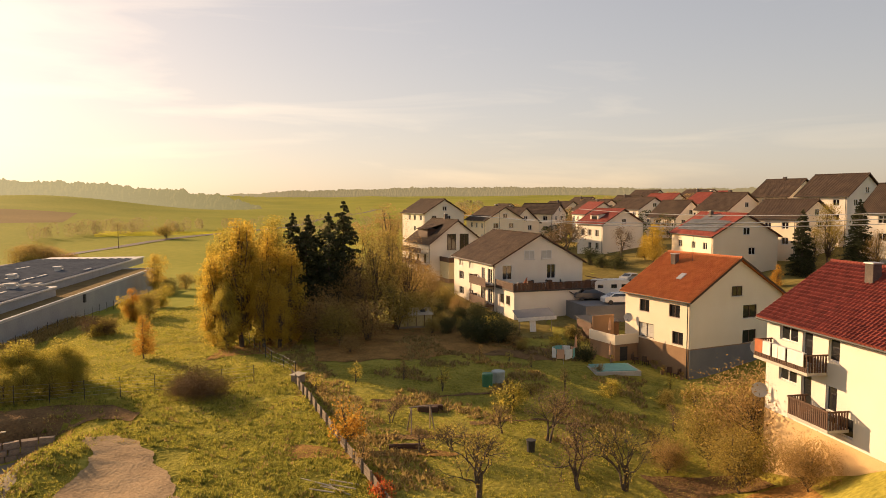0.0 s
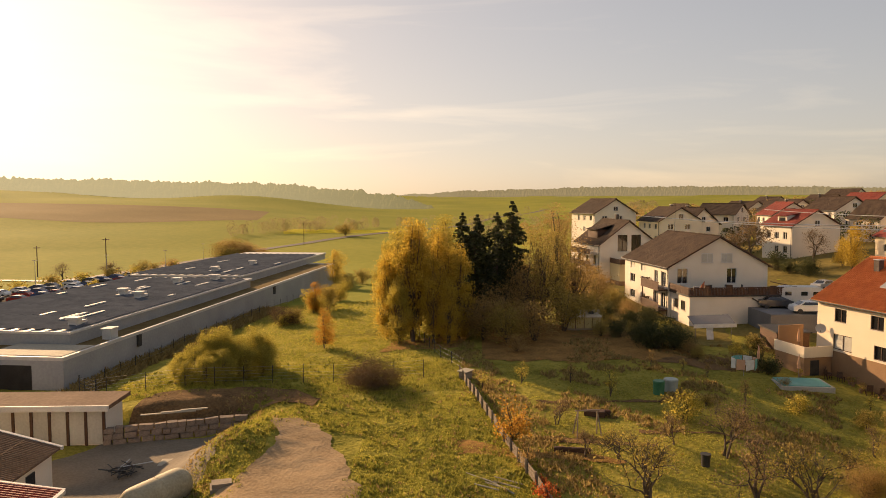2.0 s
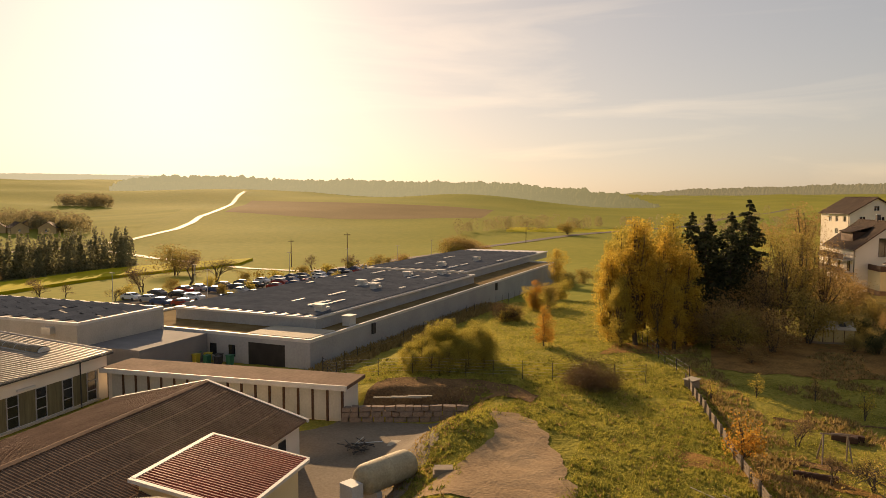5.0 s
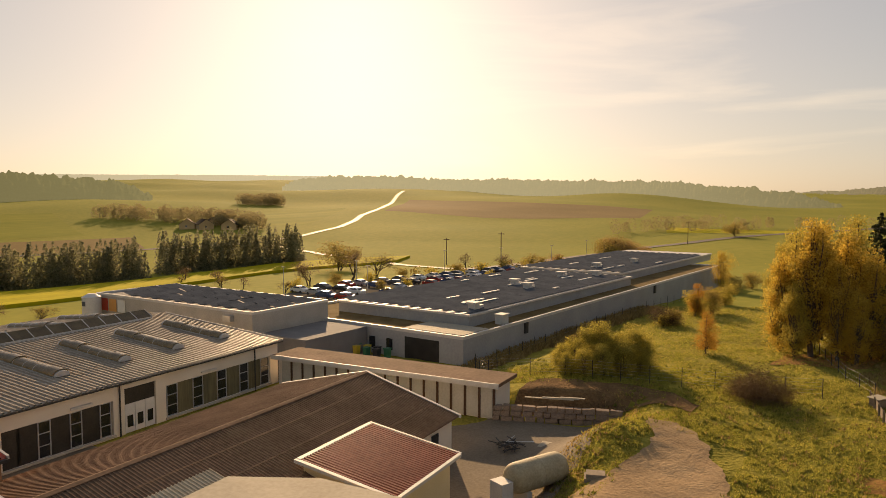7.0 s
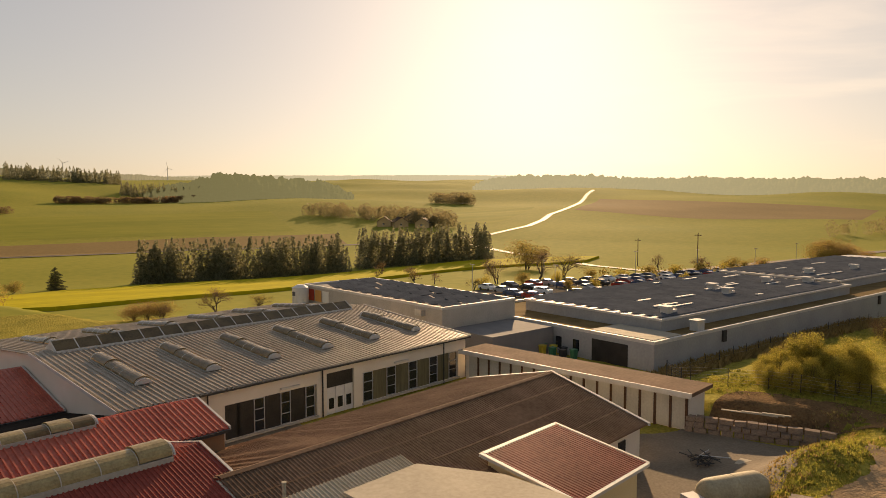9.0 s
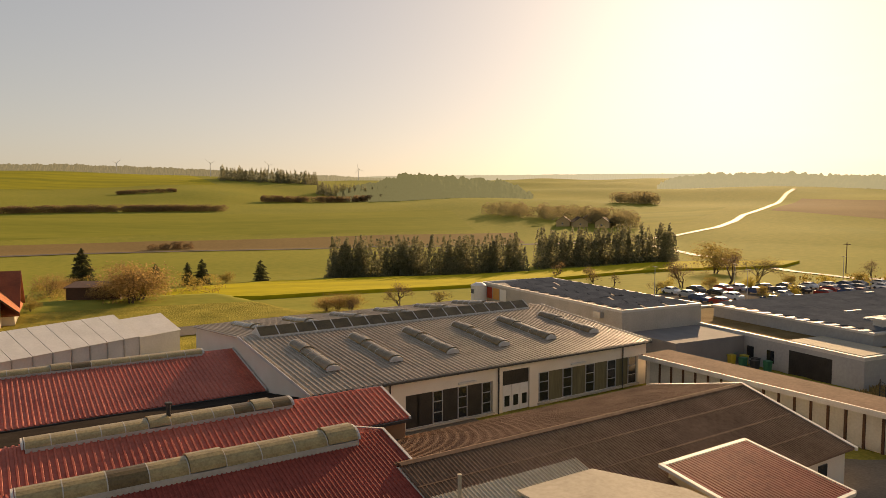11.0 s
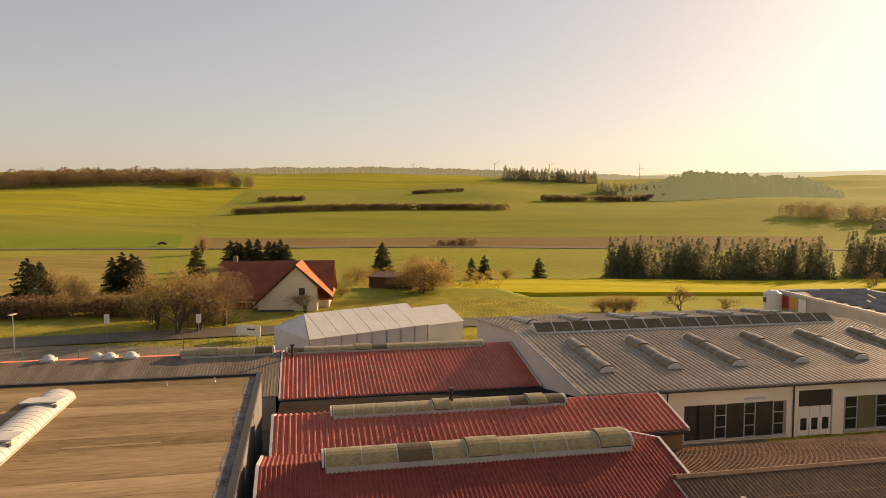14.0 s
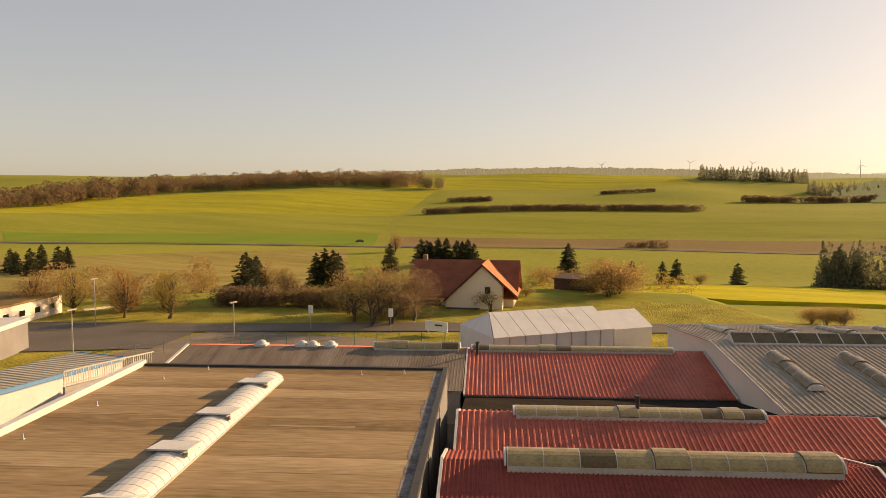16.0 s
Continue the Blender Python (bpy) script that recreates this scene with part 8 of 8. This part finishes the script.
for u, v in ((-22.5, 47.5), (-23.6, 41), (-20.4, 50.2), (-9.0, 49.5), (-6.0, 50), (-24.2, 35)):
    p = thing("roof_vent", on_grid(u, v, 5.34), "small pale roof vent pipe", "vent", "roof vents")
    part("pipe", Geo().tube((0, 0, 0), (0, 0, 0.3), 0.035, 0.035, 8), M_TRIM, p)
    part("collar", Geo().tube((0, 0, 0), (0, 0, 0.06), 0.1, 0.07, 8), M_TRIM, p)
for u, v, z in ((8.6, 41.2, 5.4), (-1.0, 62.6, 4.0)):
    p = thing("vent_stack", on_grid(u, v, z), "dark metal vent stack with a cowl on a roof", "vent", "vent stacks")
    part("pipe", Geo().tube((0, 0, -0.3), (0, 0, 1.0), 0.12, 0.12, 10), M_DARK, p)
    part("cowl", Geo().tube((0, 0, 1.0), (0, 0, 1.12), 0.2, 0.2, 10), M_DARK, p)

# buildings beside the works gate
cn_ = thing("site_cabin", frame_at(-40.5, -51.0, 0, -0.99, 0.02), "white site cabin with a blue roof edge", "cabin")
M_BLUE = mat("blue_edge_paint", (0.1, 0.24, 0.42), (0.14, 0.3, 0.5), 1, 0.5, 0.1)
part("wall", Geo().box(-4, 0, -0.3, 12.3, 6, 2.6), M_TENT, cn_)
part("roof", ribbed(-4.1, 12.4, -0.1, 2.75, 6.1, 2.75, 0.6, 0.05, 0.05), M_PALE, cn_)
part("roof_edge", Geo().box(-4.2, -0.22, 2.5, 12.5, -0.12, 2.85).box(12.42, -0.11, 2.5, 12.52, 6.1, 2.85), M_BLUE, cn_)
rl = thing("yard_railing", frame_at(-40.5, -44.6, 0, -0.98, 0.18), "pale metal railing of vertical bars above a wall", "railing")
M_RAIL = mat("cream_metal_rail", (0.55, 0.5, 0.4), (0.62, 0.57, 0.47), 1, 0.5, 0.05)
part("base_wall", Geo().box(0, -0.15, -0.5, 8, 0.15, 3.6), M_CONC, rl)
part("rail", Geo().box(0, -0.05, 4.75, 8, 0.05, 4.85).box(0, -0.05, 3.75, 8, 0.05, 3.83), M_RAIL, rl)
for i in range(40):
    part("bar", Geo().box(i * 0.2, -0.02, 3.6, i * 0.2 + (0.09 if i % 10 == 0 else 0.04), 0.02, 4.76), M_RAIL, rl)
dk = thing("loading_dock", frame_at(-62.5, -74.0, -0.6, 0.4, -0.9), "beige loading bay building with grey dock shelters", "loading bay")
part("wall", Geo().box(0, 0, -0.5, 14, 12, 3.8), M_GREYPL, dk)
part("roof_edge", Geo().box(-0.15, -0.15, 3.8, 14.1, 12.1, 4.3), M_TRIM, dk)
for x in (0.8, 4.2):
    s_ = part("dock_shelter", Geo().box(x, -0.5, 0.8, x + 0.4, -0.01, 3.4).box(x + 2.4, -0.5, 0.8, x + 2.8, -0.01, 3.4).box(x + 0.41, -0.5, 3.0, x + 2.39, -0.01, 3.4), M_GREYPL, dk)
    part("gate", Geo().box(x + 0.42, -0.03, 0.9, x + 2.38, -0.004, 2.98), M_DARK, dk)
wb = thing("workshop_building", frame_at(-84.0, -92.2, -0.8, 0.93, 0.27), "long low white building with small windows", "building")
part("wall", Geo().box(0, -14, -0.5, 22, 0, 3.6), M_WHITE, wb)
part("roof", Geo().box(-0.3, -14.3, 3.6, 22.3, 0.3, 3.9), M_GRAVELROOF, wb)
for i in range(5):
    part("window", Geo().box(2 + i * 3.5, 0.002, 1.8, 3.2 + i * 3.5, 0.04, 2.6), M_GLASS, wb)
solo("parapet_wall", Geo().box(0, 0, -0.5, 9, 0.3, 1.1), M_WHITE, frame_at(-86, -90, -0.8, -0.93, 0.36), "low white boundary wall", "wall", kind="structure")

# bins and carts at the market's back
M_YEL = mat("yellow_plastic", (0.5, 0.38, 0.04), (0.56, 0.44, 0.06), 1, 0.5, 0.1)
for i in range(9):
    b = thing("wheelie_bin", mk(-1.6 - (i % 2) * 1.0, 9.2 + i * 0.75, 0.06), "dark wheeled refuse bin" if i not in (4, 5) else "yellow wheeled refuse bin", "bin", "refuse bins")
    m_ = M_YEL if i in (4, 5) else (M_GREENP if i % 3 == 0 else M_DARK)
    part("body", Geo().add([(-0.28, -0.25, 0.05), (0.28, -0.25, 0.05), (0.28, 0.25, 0.05), (-0.28, 0.25, 0.05), (-0.34, -0.3, 1.05), (0.34, -0.3, 1.05), (0.34, 0.3, 1.05), (-0.34, 0.3, 1.05)],
                           [(0, 3, 2, 1), (4, 5, 6, 7), (0, 1, 5, 4), (1, 2, 6, 5), (2, 3, 7, 6), (3, 0, 4, 7)]), m_, b)
    part("lid", Geo().box(-0.37, -0.33, 1.052, 0.37, 0.35, 1.12), m_, b)
# low dividing wall of barrier bars by the delivery gate
hg = thing("steel_gate", frame_at(-43.6, 52.6, ground(-43.6, 52.6), -0.9, 0.4), "dark steel bar gate", "gate")
for k in range(5):
    part("bar", Geo().tube((0, 0, 0.3 + k * 0.28), (3, 0, 0.3 + k * 0.28), 0.025, 0.025, 5), M_DARK, hg)
for x in (0, 3):
    part("post", Geo().tube((x, 0, -0.3), (x, 0, 1.6), 0.05, 0.05, 6), M_DARK, hg)

# overhead cables across the village
for a, b, sag in (((60, 82, 16.2), (4, 140, 15.0), 1.2), ((60, 82, 15.6), (8, 150, 14.6), 1.4), ((60, 82, 16.8), (30, 158, 16.0), 1.0)):
    g = Geo()
    a, b = Vector(a), Vector(b)
    pr = a
    for i in range(1, 25):
        t = i / 24
        q = a.lerp(b, t) - Vector((0, 0, sag * 4 * t * (1 - t)))
        g.tube(pr, q, 0.06, 0.06, 4, False)
        pr = q
    solo("overhead_cable", g, M_METAL, pose(0, 0, 0), "thin overhead power cable", "cable", "overhead cables", "structure")

# wind turbines on the horizon
for a, d in ((97.0, 3600), (90.5, 3500), (86.2, 3400), (79.3, 3500)):
    x, y = polar(a, d)
    t = thing("wind_turbine", pose(x, y, ground(x, y), 0, 0, a + 30), "white wind turbine far off on the hills", "wind turbine", "wind turbines")
    part("tower", Geo().tube((0, 0, 0), (0, 0, 75), 2.0, 1.2, 8), M_TENT, t)
    for k in range(3):
        an = k * 2.0944 + a
        part("blade", Geo().tube((0, -2, 75), (30 * math.cos(an), -2, 75 + 30 * math.sin(an)), 1.2, 0.3, 5), M_TENT, t)


# ---- grass and weeds ----
def tufts(name, n, heads, dists, size, material, label, keep, per=5):
    c = []
    while len(c) < n:
        a, d = rng.uniform(*heads), rng.uniform(*dists)
        x, y = polar(a, d)
        if keep(x, y) and noise.noise((x * 0.5, y * 0.5, 7)) > rng.uniform(-0.7, 0.5):
            c.append((x, y, ground(x, y)))
    c = np.array(c)
    v = []
    for k in range(per):
        a = rng.uniform(0, 6.283, n)
        s = size * rng.uniform(0.5, 1.4, n)
        o = rng.normal(size=(n, 2)) * size * 0.5
        b = c + np.stack([o[:, 0], o[:, 1], -0.02 * np.ones(n)], 1)
        w = np.stack([np.cos(a), np.sin(a), np.zeros(n)], 1) * (s * 0.32)[:, None]
        t = b + np.stack([rng.normal(size=n) * s * 0.4, rng.normal(size=n) * s * 0.4, s], 1)
        v.append(np.stack([b - w, b + w, t], 1))
    v = np.concatenate(v).reshape(-1, 3)
    ob = new(name, quadmesh(name, v, np.arange(len(v)).reshape(-1, 3), material))
    return tagged(ob, label, "grass", kind="stuff")


L_GRASS = leafmat("grass_blades", (0.24, 0.25, 0.04), (0.47, 0.4, 0.085), 0.55)
L_TUSS = leafmat("tussock_blades", (0.15, 0.155, 0.028), (0.3, 0.27, 0.06), 0.5)
L_DRY = leafmat("dry_weeds", (0.24, 0.165, 0.06), (0.4, 0.29, 0.11), 0.5)


def on_meadow(x, y):
    yard = (x + 24.0) * 0.93 + (y - 47.0) * 0.30 < -3.5 and (y - 52.0) * 0.88 + (x + 24.0) * -0.40 < 4.6
    path = -20.6 < x + (y - 37) * 0.22 < -14.6 and y < 46
    garden = (x + 14.6) * 21.6 + (y - 69.0) * 8.7 > 0
    return not (yard or path or garden)


tufts("grass", 46000, (5, 40), (34, 72), 0.1, L_GRASS, "rough tussocky meadow grass", on_meadow)
tufts("grass", 14000, (12, 34), (60, 125), 0.15, L_GRASS, "rough meadow grass beyond the fence", on_meadow)
tufts("grass", 22000, (-24, 10), (36, 72), 0.085, L_GRASS, "uneven garden grass", lambda x, y: not on_meadow(x, y) and x > -12)
tufts("dry_weeds", 1500, (-16, 6), (50, 86), 0.28, L_DRY, "withered perennials between the garden beds", lambda x, y: not on_meadow(x, y) and x > -11 and noise.noise((x * 0.2, y * 0.2, 2)) > 0.1, 7)
tufts("dry_weeds", 500, (8, 40), (34, 70), 0.2, L_DRY, "dry brown weeds on the meadow", on_meadow)
tufts("tussocks", 900, (5, 40), (34, 75), 0.24, L_TUSS, "dark green tussocks on the meadow", on_meadow, 9)
tufts("dry_weeds", 900, (25, 40), (34, 64), 0.16, L_DRY, "dry weeds along the edge of the mound", lambda x, y: abs((x + 24.0) * 0.93 + (y - 47.0) * 0.30 + 3.0) < 1.6)
tufts("dry_weeds", 1300, (-2, 14), (40, 92), 0.24, L_DRY, "dry garden weeds beside the fence", lambda x, y: 0 < (x + 14.6) * 21.6 + (y - 69.0) * 8.7 < 75)
tufts("dry_weeds", 2400, (22, 42), (60, 120), 0.6, L_DRY, "dry grass along the supermarket wall", lambda x, y: 0.6 < ((x + 50.0) * 0.99 + (y - 56.0) * 0.13) < 3.2)


# ---- clay tiles on the two nearest roofs ----
def roof_tiles(t, W, L, h, rise, over, shades, joined, single):
    """Pantiles on the slope above the wall at x = 0: the nearest ones singly, the rest in one mesh."""
    sl = rise / (W / 2)
    run = W / 2 + over
    c, s = math.cos(math.atan(sl)), math.sin(math.atan(sl))
    base = Matrix(((0, c, -s, -over), (-1, 0, 0, L + over), (0, s, c, h - over * sl + 0.165), (0, 0, 0, 1)))
    rows, cols = int(run / c / 0.34), int((L + 2 * over) / 0.3)
    prof = [(0, 0.0), (0.06, 0.07), (0.14, 0.085), (0.21, 0.02), (0.3, 0.0)]
    vs = [(a, -0.02, z + 0.055) for a, z in prof] + [(a, 0.36, z) for a, z in prof] + [(a, -0.02, 0) for a, z in prof]
    fs = [(k, k + 1, k + 6, k + 5) for k in range(4)] + [(k + 10, k + 11, k + 1, k) for k in range(4)]
    tile = [Geo().add(vs, fs).mesh("tile", m_) for m_ in shades]
    rest = Geo()
    for i in range(cols):
        for j in range(rows):
            if i * rows + j < single:
                ob = part("tile", tile[random.randrange(len(tile))], None, t)
                ob.matrix_local = base @ pose(i * 0.3, j * 0.34, 0)
            else:
                rest.add([base @ Vector((a + i * 0.3, b + j * 0.34, z)) for a, b, z in vs], fs)
    tagged(part("roof_tiles", rest, joined, t), "clay pantiles in overlapping rows", kind="stuff")


M_TC = [mat("dark_red_pantile", (0.13 * k, 0.03 * k, 0.021 * k), (0.25 * k, 0.056 * k, 0.038 * k), 2, 0.7, 0.2, 6, spec=0.15) for k in (0.95, 1.15, 1.35)]
M_TCJ = mat("dark_red_pantiles", (0.14, 0.03, 0.021), (0.29, 0.064, 0.043), 1.2, 0.7, 0.2, 14, island=0.18, spec=0.15)
M_TBJ = mat("orange_pantiles", (0.34, 0.095, 0.03), (0.52, 0.175, 0.055), 1.2, 0.75, 0.2, 14, island=0.12, spec=0.15)
roof_tiles(hC, 9.6, 17.0, 7.7, 3.2, 0.45, M_TC, M_TCJ, 300)
roof_tiles(hB, 13.0, 9.6, 7.9, 3.9, 0.45, M_TC, M_TBJ, 0)

# garden clutter by the orange-roofed house
part("gable_plinth", Geo().box(-0.04, -0.06, -3, 13.04, -0.032, 2.9), M_GREYPL, hB, "dark grey plinth")


def garden_chair(m):
    t = thing("garden_chair", m, "dark garden chair under a cover beside the house wall", "chair", "garden chairs")
    part("seat", Geo().box(-0.26, -0.26, 0.4, 0.26, 0.26, 0.46), M_WOODD, t)
    part("backrest", Geo().slab([(-0.26, 0.27, 1.0), (0.26, 0.27, 1.0), (0.26, 0.33, 1.0), (-0.26, 0.33, 1.0)], 0.54), M_WOODD, t)
    for xx in (-0.25, 0.2):
        for yy in (-0.25, 0.2):
            part("leg", Geo().box(xx, yy, -0.1, xx + 0.05, yy + 0.05, 0.4), M_WOODD, t)


def on_b(x, y):
    p = hB.matrix_world @ Vector((x, y, 0))
    return p.x, p.y, ground(p.x, p.y)


for k, (x, y) in enumerate(((-1.0, 6.6), (-1.6, 6.0), (-0.9, 5.2), (-1.1, 1.6), (-0.8, 0.8))):
    garden_chair(pose(*on_b(x, y), 0, 0, 70 + 35 * k))
for k, (x, y) in enumerate(((-0.6, 4.4), (-0.7, 3.9), (-0.8, 2.6), (-1.4, 2.2), (-0.7, 0.2), (-3.8, 7.2))):
    pt = thing("plant_pot", pose(*on_b(x, y)), "clay plant pot with a withered plant", "plant pot", "plant pots")
    part("pot", Geo().tube((0, 0, -0.05), (0, 0, 0.32), 0.14, 0.2, 10).tube((0, 0, 0.32), (0, 0, 0.36), 0.22, 0.22, 10), M_PLINTH, pt)
    v, f = quads(rng.normal(size=(60, 3)) * (0.16, 0.16, 0.14) + (0, 0, 0.55), 0.07)
    part("plant", quadmesh("plant", v, f, L_OLIVE if k % 2 else L_BROWN), None, pt)
for x, y in ((-2.6, 9.0), (-4.6, 6.4), (-6.5, 9.8)):
    px, py, pz = on_b(x, y)
    up = 2.6 if x == -2.6 else 0.0
    pr_ = thing("parasol", pose(px, py, hB.matrix_world.translation.z + 2.6 if up else pz), "closed beige garden parasol on a pole", "parasol", "parasols")
    part("pole", Geo().tube((0, 0, 0), (0, 0, 2.5), 0.025, 0.025, 6), M_WOOD, pr_)
    part("folded_canopy", Geo().tube((0, 0, 1.1), (0, 0, 1.9), 0.16, 0.11, 9).tube((0, 0, 1.9), (0, 0, 2.45), 0.11, 0.02, 9), M_PEACH, pr_)
